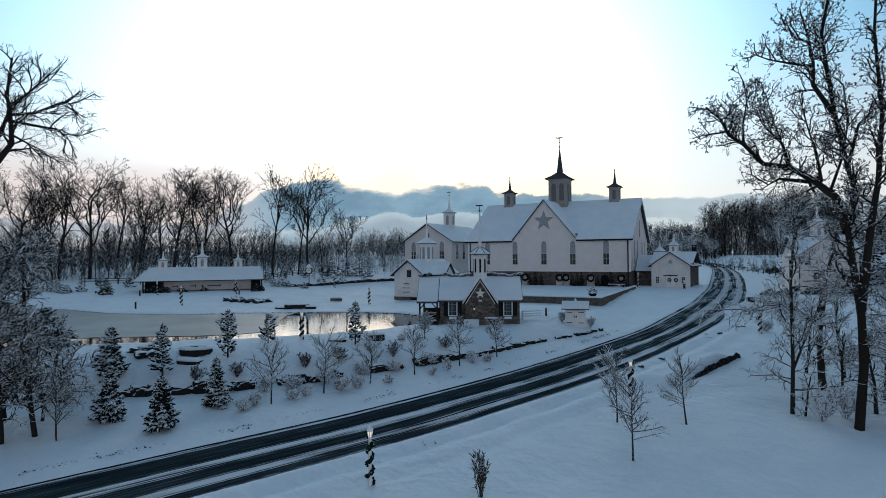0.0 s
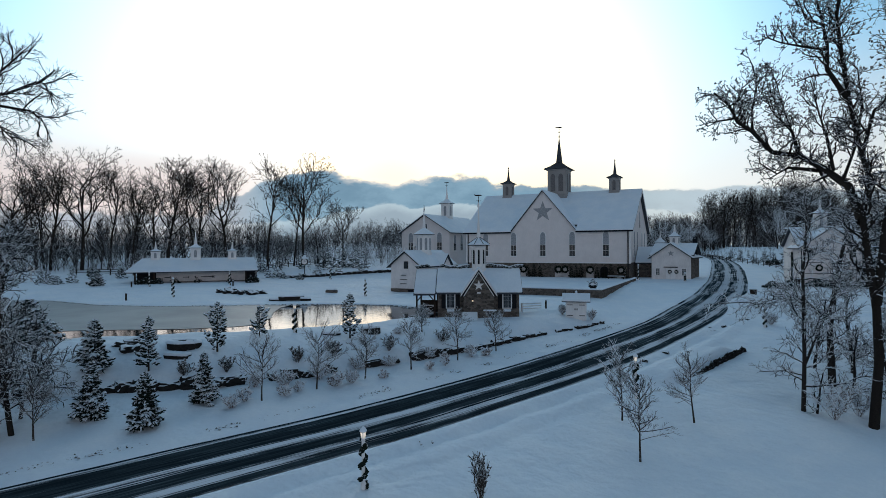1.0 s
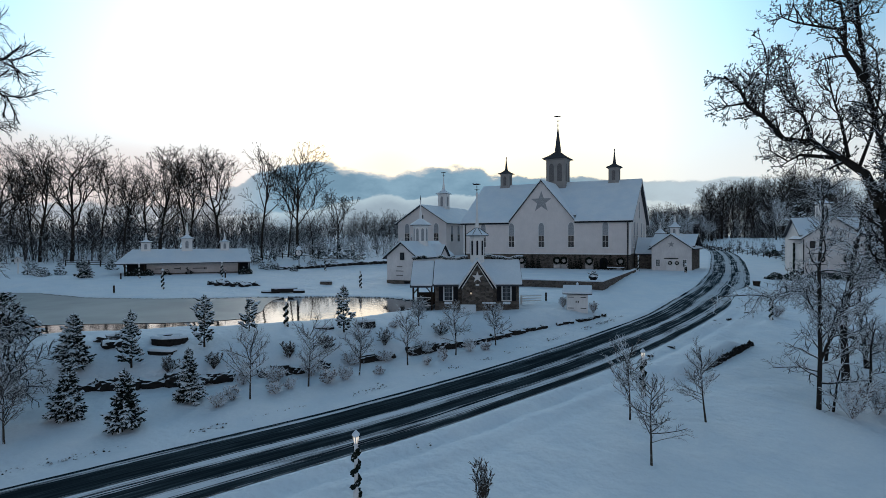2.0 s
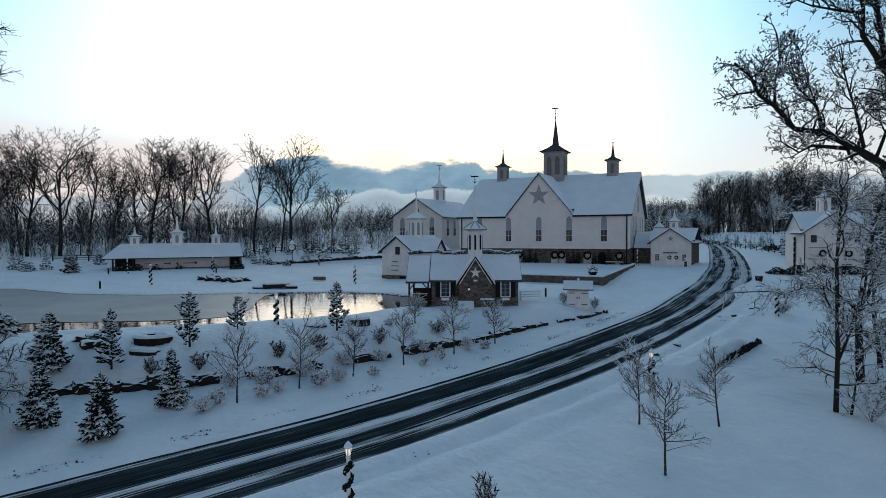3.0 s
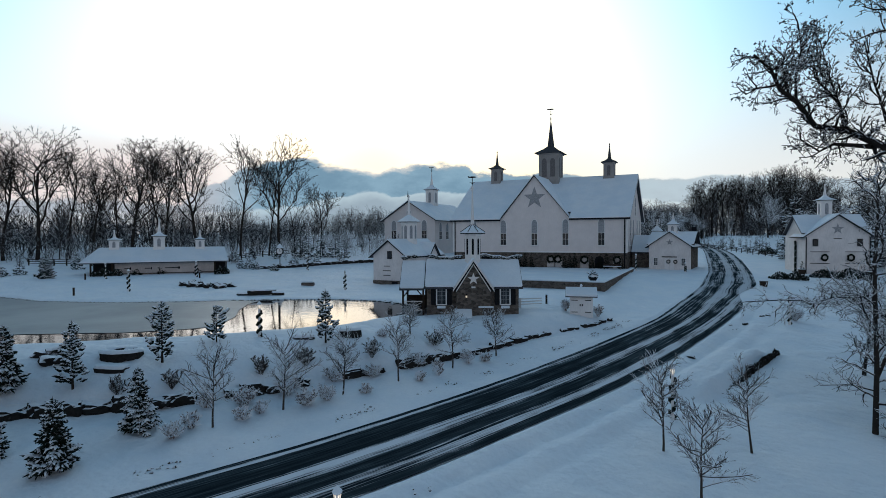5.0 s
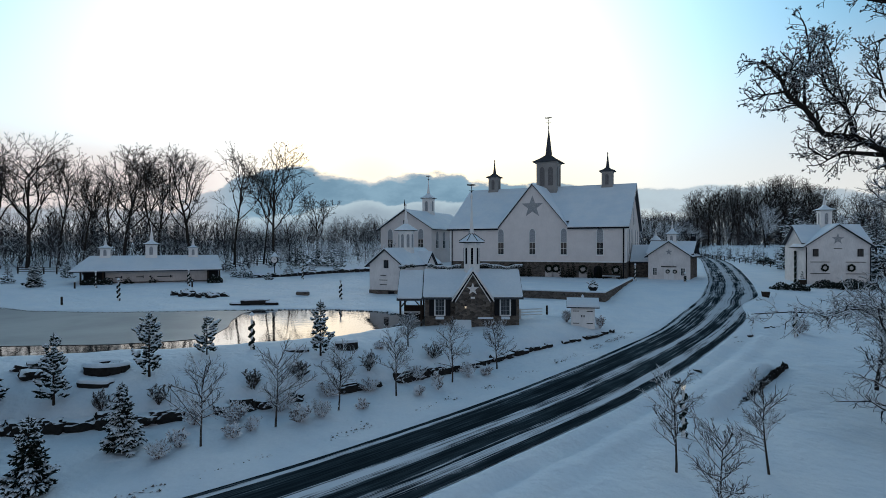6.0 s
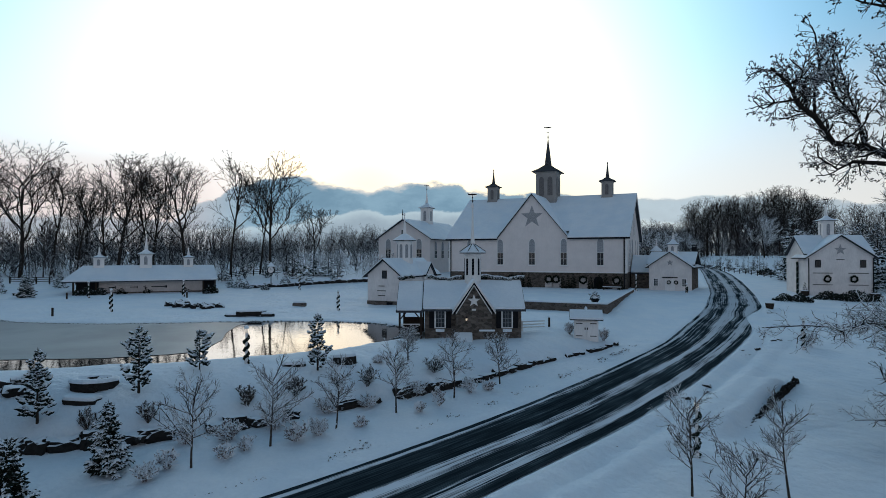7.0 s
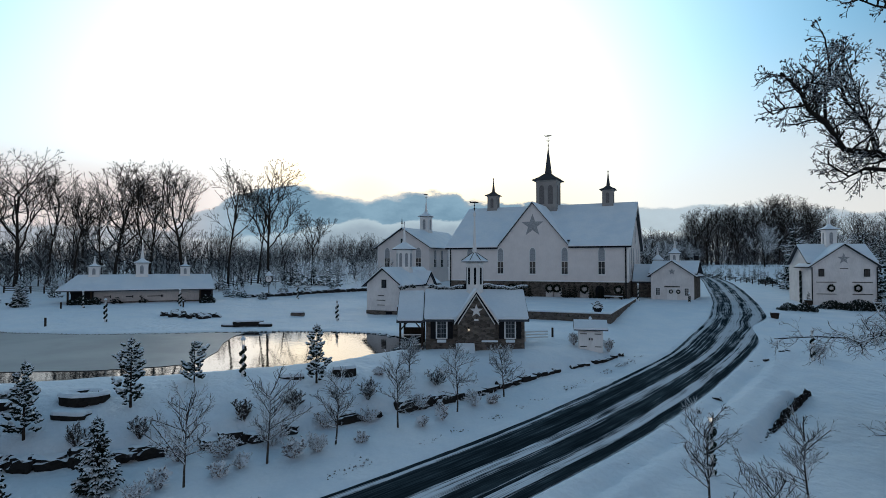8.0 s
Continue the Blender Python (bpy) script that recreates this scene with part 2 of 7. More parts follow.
DUSTED = snowed("dusted_slate", (0.045, 0.048, 0.055), (0.08, 0.085, 0.095), 0.92, 1.5, 0.25)
TIMBER = plain("dark_timber", (0.04, 0.03, 0.024), 0.8)
IRON = plain("black_iron", (0.02, 0.02, 0.022), 0.5, metal=0.6)
ROCK = snowed("snowy_rock", (0.010, 0.010, 0.010), (0.045, 0.041, 0.038), 0.48, 2.2, 0.35)
BARE_ROCK = snowed("bare_rock", (0.008, 0.008, 0.008), (0.034, 0.031, 0.029), 0.88, 4.0, 0.4)
BARK = snowed("snowy_bark", (0.013, 0.011, 0.010), (0.042, 0.036, 0.031), 0.74, 6.0, 0.45)
OAK_BARK = snowed("oak_bark", (0.012, 0.010, 0.009), (0.040, 0.034, 0.029), 1.15, 6.0, 0.35)
PLASTERED = snowed("snow_plastered_bark", (0.016, 0.014, 0.013), (0.05, 0.043, 0.039), 0.42, 6.0, 0.9)
TWIG = snowed("snowy_twig", (0.014, 0.012, 0.011), (0.045, 0.038, 0.034), 0.28, 5.0, 0.9)
SNOWY_TWIG = snowed("snow_lined_twig", (0.014, 0.012, 0.011), (0.045, 0.038, 0.034), 0.16, 5.0, 0.9)
LACED = snowed("snow_laced_twig", (0.018, 0.016, 0.015), (0.055, 0.047, 0.042), 0.02, 4.0, 0.8)
FROST = snowed("frosted_twig", (0.03, 0.027, 0.025), (0.08, 0.068, 0.06), -0.28, 4.0, 0.8)
TAN = painted("weathered_grey_paint", (0.30, 0.285, 0.275), 0, 0.7, 0.1)
SAPWOOD = snowed("sapling_bark", (0.03, 0.025, 0.022), (0.09, 0.075, 0.065), 0.22, 6.0, 0.9)
SAPTWIG = snowed("sapling_twig", (0.035, 0.03, 0.028), (0.10, 0.085, 0.078), 0.04, 7.0, 0.9)
WOODS = snowed("woods_bark", (0.014, 0.012, 0.011), (0.050, 0.043, 0.038), 0.56, 1.6, 0.6)
HEDGE = snowed("snowy_hedge", (0.008, 0.013, 0.010), (0.024, 0.030, 0.024), 0.58, 4.0, 0.7)
# paler than WOODS: the haze of distance is put into this bark colour
HAZY_BARK = snowed("hazy_far_bark", (0.040, 0.037, 0.038), (0.105, 0.094, 0.090), 0.62, 1.2, 0.7)
NEEDLE = snowed("snowy_needles", (0.006, 0.011, 0.009), (0.018, 0.027, 0.02), 0.8, 3.5, 0.5)
SHRUB = snowed("snowy_shrub", (0.08, 0.062, 0.058), (0.18, 0.14, 0.13), -0.30, 12.0, 0.9)
GARLAND = snowed("snowy_garland", (0.006, 0.012, 0.009), (0.02, 0.026, 0.02), 0.55, 9.0, 0.7)
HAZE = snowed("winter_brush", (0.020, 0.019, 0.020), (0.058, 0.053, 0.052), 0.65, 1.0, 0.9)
EVERGREEN = snowed("dark_evergreen", (0.006, 0.010, 0.007), (0.016, 0.023, 0.016), 0.9, 6.0, 0.3)
ROAD_MAT, WATER_MAT, ICE_MAT = road_material(), water_material(), ice_material()
GLASS, gn, gs = material("window_glass")
finish(gn, gs, (0.02, 0.025, 0.03), 0.08)
LAMP, ln, ls = material("lamp_glow")
finish(ln, ls, (0.9, 0.8, 0.6), 0.5)
ls.inputs["Emission Color"].default_value, ls.inputs["Emission Strength"].default_value = (1.0, 0.80, 0.6, 1), 1.1


# ---- mesh helpers ----
def part(name, bm, mat, parent=None, label=""):
    """Links a bmesh as one mesh object under a thing or a part."""
    data = bpy.data.meshes.new(name)
    bm.to_mesh(data)
    bm.free()
    data.materials.append(mat)
    ob = new(name, data)
    ob.parent = parent
    return tagged(ob, label)


def sheet(name, verts, faces, mat, parent=None, smooth=False):
    data = bpy.data.meshes.new(name)
    data.from_pydata(verts, [], faces)
    data.update()
    if smooth:
        data.polygons.foreach_set("use_smooth", [True] * len(data.polygons))
    data.materials.append(mat)
    ob = new(name, data)
    ob.parent = parent
    return ob


def thing(name, m, label, category, group=""):
    ob = new(name)
    ob.empty_display_size = 0.3
    ob.matrix_world = m
    return tagged(ob, label, category, group)


def box(bm, x0, x1, y0, y1, z0, z1, bevel=0.0):
    r = bmesh.ops.create_cube(bm, size=1.0, matrix=Matrix.LocRotScale(((x0 + x1) / 2, (y0 + y1) / 2, (z0 + z1) / 2), None, (x1 - x0, y1 - y0, z1 - z0)))
    if bevel:
        bmesh.ops.bevel(bm, geom=list({e for v in r["verts"] for e in v.link_edges}), offset=bevel, segments=1, affect="EDGES")
    return bm


def cube(*a, bevel=0.0):
    return box(bmesh.new(), *a, bevel=bevel)


def prism(bm, outline, y0, y1):
    """An outline in x and z, drawn out from y0 to y1."""
    f = [bm.verts.new((x, y0, z)) for x, z in outline]
    b = [bm.verts.new((x, y1, z)) for x, z in outline]
    bm.faces.new(f)
    bm.faces.new(b[::-1])
    for i in range(len(f)):
        j = (i + 1) % len(f)
        bm.faces.new((f[j], f[i], b[i], b[j]))
    bmesh.ops.recalc_face_normals(bm, faces=bm.faces)
    return bm


def hull(bm, bottom, top):
    """A solid between two outlines of like length."""
    a, b = [bm.verts.new(p) for p in bottom], [bm.verts.new(p) for p in top]
    bm.faces.new(a[::-1])
    bm.faces.new(b)
    for i in range(len(a)):
        j = (i + 1) % len(a)
        bm.faces.new((a[i], a[j], b[j], b[i]))
    bmesh.ops.recalc_face_normals(bm, faces=bm.faces)
    return bm


def lathe(bm, rings, sides, turn=0.0, x=0.0, y=0.0):
    """Rings of (radius, z) joined into a solid."""
    loops = []
    for r, z in rings:
        loops.append([bm.verts.new((x + r * math.cos(turn + i * 2 * math.pi / sides), y + r * math.sin(turn + i * 2 * math.pi / sides), z)) for i in range(sides)])
    for a, b in zip(loops, loops[1:]):
        for i in range(sides):
            j = (i + 1) % sides
            bm.faces.new((a[i], a[j], b[j], b[i]))
    bm.faces.new(loops[0][::-1])
    bm.faces.new(loops[-1])
    return bm


def gothic(w_, h):
    """The outline of a pointed window, foot at the origin."""
    half, spring = w_ / 2, h - w_ * 0.85
    arc = [(half * math.cos(a) * 1.0, spring + (h - spring) * math.sin(a) ** 0.9) for a in np.linspace(0, math.pi / 2, 6)]
    right = [(half, 0)] + arc
    return right + [(-x, z) for x, z in reversed(arc[:-1])] + [(-half, 0)]


def slope(eave, ridge, y0, y1, thick):
    """One roof slope along y, from (x, z) at the eave to (x, z) at the ridge."""
    (ex, ez), (rx, rz) = eave, ridge
    return prism(bmesh.new(), [(ex, ez), (rx, rz), (rx, rz + thick), (ex, ez + thick)], y0, y1)


def pitched_roof(house, hw, eave, ridge, y0, y1, over=0.5, gable=0.5, turn=0.0, at=(0, 0)):
    """Two snow-covered slopes with the ridge along the local y."""
    m = pose(at[0], at[1], 0, 0, 0, turn)
    rise = (ridge - eave) / hw
    for side in (-1, 1):
        e, r = (side * (hw + over), eave - rise * over), (0, ridge)
        ob = part("roof", slope(e, r, y0 - gable, y1 + gable, 0.10), SLATE, house)
        ob.matrix_basis = m
        bm = slope((e[0] * 0.995, e[1] + 0.10), (0, ridge + 0.10), y0 - gable + 0.02, y1 + gable - 0.02, 0.24)
        bmesh.ops.bevel(bm, geom=list(bm.edges), offset=0.07, segments=2, affect="EDGES")
        snow = part("snow_cover", bm, ROOF_SNOW, ob, "unbroken snow on the roof")
        board = part("fascia", slope((e[0] + side * 0.02, e[1] - 0.04), (0, ridge - 0.04), y0 - gable - 0.05, y0 - gable + 0.05, 0.13), DARK, ob)
        gutter = part("gutter", cube(min(e[0], e[0] + side * 0.14), max(e[0], e[0] + side * 0.14), y0 - gable, y1 + gable, e[1] - 0.03, e[1] + 0.07), DARK, ob)


def cupola(house, x, y, z, half, body, roof, spire, windowed=True, vane=0.0, sides=4, dark=False, base=1.0, skirt=1.38, foot=0.16):
    """A louvred lantern on a ridge: body, flared roof, spire."""
    turn = math.pi / sides
    k = 1 / math.cos(turn)
    bm = lathe(bmesh.new(), [(half * k * 1.06, -base), (half * k * 1.06, 0.15), (half * k, 0.2), (half * k, body - 0.3), (half * k * 1.08, body - 0.2), (half * k * 1.08, body)], sides, turn)
    tower = part("cupola", bm, TAN if dark else TRIM, house)
    tower.location = (x, y, z)
    flare = [(half * k * skirt, body), (half * k * skirt, body + 0.12)] + ([(half * k * 0.76, body + roof * 0.5), (half * k * 0.27, body + roof)] if dark else [(half * k * skirt * 0.66, body + roof * 0.48), (half * k * 0.25, body + roof)] if sides == 8 else [(half * k * 0.85, body + roof * 0.38), (half * k * 0.42, body + roof * 0.72), (half * k * 0.24, body + roof)])
    cap = part("cupola_roof", lathe(bmesh.new(), flare, sides, turn), DUSTED if dark else SNOW, tower)
    needle = [(half * k * 0.25, body + roof), (half * k * 0.13, body + roof + spire * 0.45), (0.07, body + roof + spire * 0.85), (0.13, body + roof + spire * 0.88), (0.13, body + roof + spire * 0.92), (0.03, body + roof + spire)]
    if not dark:
        # thin dark ring added for the dark under-eave edge, to read from afar
        part("eave_ring", lathe(bmesh.new(), [(half * k * skirt * 0.87, body - 0.05), (half * k * skirt * 1.008, body - 0.04), (half * k * skirt * 1.008, body + 0.03)], sides, turn), DARK, tower)
    part("spire", lathe(bmesh.new(), needle, 8), SLATE if dark else TRIM, tower)
    if windowed:
        n = 2 if half > 2 else 1
        for i in range(sides):
            for j in range(n):
                off = (j - (n - 1) / 2) * half * 0.85
                w_ = half * (0.5 if n == 2 else 0.62) if sides == 4 else half * (0.26 if half < 0.9 else 0.4)
                bm = prism(bmesh.new(), [(a + off, b) for a, b in gothic(w_, body * (0.82 - foot))], -half - 0.04, -half + 0.05)
                slats = part("louvre", bm, DARK if sides == 8 and half < 0.9 else LOUVRE if dark else GREY, tower)
                slats.matrix_basis = pose(0, 0, body * foot, 0, 0, i * 360 / sides)
    if vane:
        bm = bmesh.new()
        lathe(bm, [(0.06, -0.2), (0.05, 0.25), (0.20, 0.38), (0.05, 0.5), (0.05, 0.9), (0.14, 1.0), (0.05, 1.1), (0.05, 1.5)], 6)
        box(bm, -0.5, 0.5, -0.025, 0.025, 0.5, 0.56)
        box(bm, -0.025, 0.025, -0.5, 0.5, 0.5, 0.56)
        prism(bm, [(-0.75, 1.42), (-0.2, 1.38), (0.45, 1.42), (0.85, 1.55), (0.45, 1.66), (-0.1, 1.68), (-0.5, 1.62), (-0.9, 1.74)], -0.05, 0.05)
        cock = part("weathervane", bm, IRON, tower)
        cock.matrix_basis = pose(0, 0, body + roof + spire - 0.05, 0, 0, 10) @ Matrix.Scale(vane, 4)
    return tower


def star(house, x, y, z, r, mat=None, depth=0.1):
    pts = [((r if i % 2 == 0 else r * 0.4) * math.sin(i * math.pi / 5), (r if i % 2 == 0 else r * 0.4) * math.cos(i * math.pi / 5)) for i in range(10)]
    bm = bmesh.new()
    rim = [bm.verts.new((a, 0, b)) for a, b in pts]
    tip = bm.verts.new((0, -depth, 0))
    for i in range(10):
        bm.faces.new((rim[i], rim[(i + 1) % 10], tip))
    bm.faces.new(rim)
    bmesh.ops.recalc_face_normals(bm, faces=bm.faces)
    ob = part("star", bm, mat or STAR, house, "raised five-pointed wooden star")
    ob.location = (x, y, z)
    return ob


def arch_window(house, x, y, z, w_, h, turn=0.0):
    """A pointed window: frame, louvred head, sash below."""
    frame_ = part("window", prism(bmesh.new(), [(a * 1.22, b * 1.05 - 0.12) for a, b in gothic(w_, h)], -0.1, 0.02), TRIM, house)
    frame_.matrix_basis = pose(x, y, z, 0, 0, turn)
    part("louvre", prism(bmesh.new(), [(a, max(b, h * 0.47)) for a, b in gothic(w_, h)], -0.13, -0.08), GREY, frame_)
    part("pane", cube(-w_ / 2, w_ / 2, -0.12, -0.08, 0, h * 0.46), GLASS, frame_)
    bm = cube(-0.016, 0.016, -0.16, -0.1, 0, h * 0.46)
    for i in (0.5, 1.0):
        box(bm, -w_ / 2, w_ / 2, -0.16, -0.1, h * 0.46 * i - 0.022, h * 0.46 * i + 0.022)
    part("glazing_bars", bm, TRIM, frame_)
    sill = part("sill", cube(-w_ * 0.7, w_ * 0.7, -0.24, 0.02, -0.24, -0.1), TRIM, frame_)
    return frame_


def sash_window(house, x, y, z, w_, h, turn=0.0, shutters=False, mat=None):
    f = part("window", cube(-w_ / 2 - 0.12, w_ / 2 + 0.12, -0.08, 0.02, -0.1, h + 0.14), mat or TRIM, house)
    f.matrix_basis = pose(x, y, z, 0, 0, turn)
    part("pane", cube(-w_ / 2, w_ / 2, -0.1, -0.06, 0, h), GLASS, f)
    bm = bmesh.new()
    for i in (-1, 0, 1):
        box(bm, i * w_ / 3 - 0.011 + (w_ / 6 if i < 0 else -w_ / 6 if i > 0 else 0), i * w_ / 3 + 0.011 + (w_ / 6 if i < 0 else -w_ / 6 if i > 0 else 0), -0.13, -0.09, 0, h) if i == 0 or w_ > 0.6 else None
    for i in range(1, 4):
        box(bm, -w_ / 2, w_ / 2, -0.13, -0.09, h * i / 4 - 0.012, h * i / 4 + 0.012)
    part("glazing_bars", bm, mat or GREY, f)
    if shutters:
        for s in (-1, 1):
            x0 = s * (w_ / 2 + 0.14)
            part("shutter", cube(min(x0, x0 + s * 0.45), max(x0, x0 + s * 0.45), -0.1, -0.02, -0.08, h + 0.08), DARK, f)
        part("window_box", cube(-w_ / 2, w_ / 2, -0.35, -0.04, -0.4, -0.16, bevel=0.03), SNOW, f)
    return f


def wall(house, outline, y0, y1, mat, name="wall"):
    return part(name, prism(bmesh.new(), outline, y0, y1), mat, house)


def profile(v, xs, zs):
    """Smooth curve through a few stations."""
    v = np.asarray(v, float)
    return sum(np.interp(v + d, xs, zs) for d in (-3.0, -1.5, 0.0, 1.5, 3.0)) / 5


ROAD_Y = [-60, 0, 15.7, 24.9, 31, 38, 44, 55.5, 70, 79, 85, 89.5, 96, 107, 114, 130, 150, 171, 192, 215, 240]
ROAD_L = [-66.5, -35.5, -27.6, -23.3, -20.15, -17.15, -14.75, -10.8, -6.3, -4.8, -3.7, -3.1, -2.3, -1.8, -1.3, -1.2, -1.4, -1.6, -2.2, -5, -14]
ROAD_R = [-56.7, -27.7, -20.6, -16.1, -13.05, -10.25, -7.65, -3.85, 0.0, 2.1, 1.9, 2.0, 4.6, 5.0, 5.3, 5.5, 5.7, 5.2, 3.4, 0.5, -7]
POND = [(-45.8, 29.3), (-41, 33.8), (-36.5, 38), (-32.7, 41.5), (-29.2, 46.5), (-27.2, 53), (-28, 59.5), (-33.5, 62.3), (-40, 61.6),
        (-47.2, 58.2), (-54, 53.3), (-61, 49.2), (-70, 47), (-82, 48), (-95, 44), (-96, 30), (-80, 18), (-58, 20)]
WATER = 3.6


def road_left(y):
    return profile(y, ROAD_Y, ROAD_L)


def road_right(y):
    return profile(y, ROAD_Y, ROAD_R)


def wall_line(y):
    """The row of stones along the foot of the bank."""
    return profile(y, [10, 20, 25.4, 28, 31, 34.2, 38, 42, 46, 50, 54.5, 59.4, 65, 75, 100],
                   [-52, -45, -38, -33.8, -30.8, -27.8, -25.5, -23, -20.4, -18.4, -16.6, -14.4, -10.8, -9.5, -9])


def pond_edge(x, y):
    """Metres outside the shore; negative on the water."""
    x, y = np.asarray(x, float), np.asarray(y, float)
    best, inside = np.full(np.broadcast(x, y).shape, 1e9), np.zeros(np.broadcast(x, y).shape, bool)
    for (ax, ay), (bx, by) in zip(POND, POND[1:] + POND[:1]):
        k = np.clip(((x - ax) * (bx - ax) + (y - ay) * (by - ay)) / ((bx - ax) ** 2 + (by - ay) ** 2), 0, 1)
        best = np.minimum(best, np.hypot(x - ax - k * (bx - ax), y - ay - k * (by - ay)))
        inside ^= ((ay > y) != (by > y)) & (x < (bx - ax) * (y - ay) / (by - ay + 1e-9) + ax)
    return np.where(inside, -best, best)


def ease(k):
    k = np.clip(k, 0, 1)
    return k * k * (3 - 2 * k)


def height(x, y):
    """The lie of the land."""
    x, y = np.asarray(x, float), np.asarray(y, float)
    road = profile(y, [-60, 0, 20, 31, 50, 65, 85, 100, 115, 130, 160, 220, 300, 450, 1500],
                   [-.9, -.4, .15, .45, 1.2, 1.95, 3.2, 3.9, 4.3, 4.6, 5.3, 7.6, 10.4, 12.2, 15])
    left, right = np.maximum(road_left(y) - x, 0), np.maximum(x - road_right(y), 0)
    low = road - 2.6 * (1 - np.exp(-right / 32)) * (1 - ease((y - 125) / 70)) + 0.055 * np.minimum(left, 12)
    shore = pond_edge(x, y)
    flat = profile(y, [20, 60, 80, 100, 118, 160, 300, 450, 1500], [3.75, 3.55, 3.9, 4.2, 4.4, 5.3, 10.4, 12.2, 15]) + np.clip((-x - 45) * .025, 0, 2)
    flat = flat + 1.3 * ease((y - 93 - 0.12 * (x + 75)) / 10) * ease((-50 - x) / 10)
    flat = 3.75 + (flat - 3.75) * ease(shore / 9)
    up = wall_line(y) - x
    bank = low + 0.45 * ease(up / 0.5) * ease((66 - y) / 4)
    k = np.clip(up / np.maximum(np.minimum(up + np.maximum(shore, 0), 12), 0.3), 0, 1)
    k = k * (2 - k)
    k = np.maximum(k, ease((y - 95) / 25) * ease(left / 6))
    z = bank + (flat - bank) * k
    z = z + (3.22 - z) * ease((8.5 - np.hypot(x + 23.0, y - 60.5)) / 3.5)
    z = z - 0.5 * ease((7 - np.hypot(x + 46.5, y - 80.5)) / 4)
    j = (y - 47.0) / 13.0
    s = x + 2.0 - 4.4 * j
    z = z + 0.6 * ease((0.35 - s) / 0.6) * ease((4.5 + s) / 4) * ease(j * 6 + 0.5) * ease((1.05 - j) * 6)
    z = z + np.maximum(10.5 - z, 0) * ease((y - 190) / 46) * ease((right - 2) / 9)
    dip = ease((0.8 - shore) / 2.0)
    return z + (2.7 - z) * dip


# ---- land, road, water ----
def build_ground():
    """One sheet from the lawn to the horizon, finer near the road."""
    def steps(spans):
        out = []
        for a, b, d in spans:
            out += list(np.arange(a, b, d))
        return np.array(out + [spans[-1][1]])
    xs = steps([(-1800, -400, 200), (-400, -140, 26), (-140, -60, 2.5), (-60, -12, 0.55), (-12, 14, 0.42), (14, 20, 0.8), (20, 60, 2.5), (60, 200, 14), (200, 1800, 200)])
    ys = steps([(-300, -60, 40), (-60, 8, 4), (8, 72, 0.55), (72, 130, 1.5), (130, 220, 5), (220, 420, 20), (420, 2400, 220)])
    gx, gy = np.meshgrid(xs, ys)
    gz = height(gx, gy)
    near = (np.abs(gx) < 140) & (gy < 200)
    bump = np.array([[noise.noise((a * 0.35, b * 0.35, 0.0)) * 0.13 + noise.noise((a * 1.1, b * 1.1, 5.0)) * 0.05 if c else 0.0 for a, b, c in zip(r, q, m)] for r, q, m in zip(gx, gy, near)])
    inside = np.minimum(gx - road_left(gy), road_right(gy) - gx)
    gz = gz - 0.16 * ease((inside + 0.25) / 0.9) * (gy < 225) + bump * np.clip(-inside, 0, 1)
    side = gx - road_right(gy)
    gz = gz - (0.20 * np.exp(-((side - 1.5) / 0.34) ** 2) + 0.12 * np.exp(-((side - 3.7) / 0.34) ** 2) - 0.08 * np.exp(-((side - 2.6) / 0.5) ** 2)) * (gy < 78) + 0.07 * np.exp(-((side - 0.5) / 0.35) ** 2) + 0.10 * np.exp(-((road_left(gy) - gx - 0.5) / 0.4) ** 2)
    verts = np.stack([gx, gy, gz], -1).reshape(-1, 3).tolist()
    nx = len(xs)
    faces = [(j * nx + i, j * nx + i + 1, (j + 1) * nx + i + 1, (j + 1) * nx + i) for j in range(len(ys) - 1) for i in range(nx - 1)]
    tagged(sheet("ground", verts, faces, SNOW, smooth=True), "rolling lawn and banks under fresh snow", "ground", kind="structure")


def build_road():
    ys = np.concatenate([np.arange(-50, 90, 0.8), np.arange(90, 225, 2.0)])
    l, r = road_left(ys), road_right(ys)
    # the snow bites into the outer edge by the tub; the wheel tracks run straight on
    lane = r + 1.5 * np.exp(-((ys - 87.5) / 5.0) ** 2)
    cols = np.linspace(0, 1, 9)
    verts, faces, uv = [], [], []
    run = np.concatenate([[0], np.cumsum(np.hypot(np.diff(ys), np.diff((l + r) / 2)))])
    for i, y in enumerate(ys):
        for c in cols:
            x = l[i] + (r[i] - l[i]) * c
            verts.append((x, y, float(height(x, y)) + 0.02 + 0.05 * (1 - (2 * c - 1) ** 2)))
            uv.append(((x - l[i]) / (lane[i] - l[i]), run[i]))
    n = len(cols)
    for i in range(len(ys) - 1):
        for j in range(n - 1):
            faces.append((i * n + j, i * n + j + 1, (i + 1) * n + j + 1, (i + 1) * n + j))
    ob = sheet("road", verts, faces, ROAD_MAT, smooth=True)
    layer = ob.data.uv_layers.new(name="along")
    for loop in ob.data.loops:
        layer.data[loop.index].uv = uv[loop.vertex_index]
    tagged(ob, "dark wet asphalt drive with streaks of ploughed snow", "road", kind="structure")


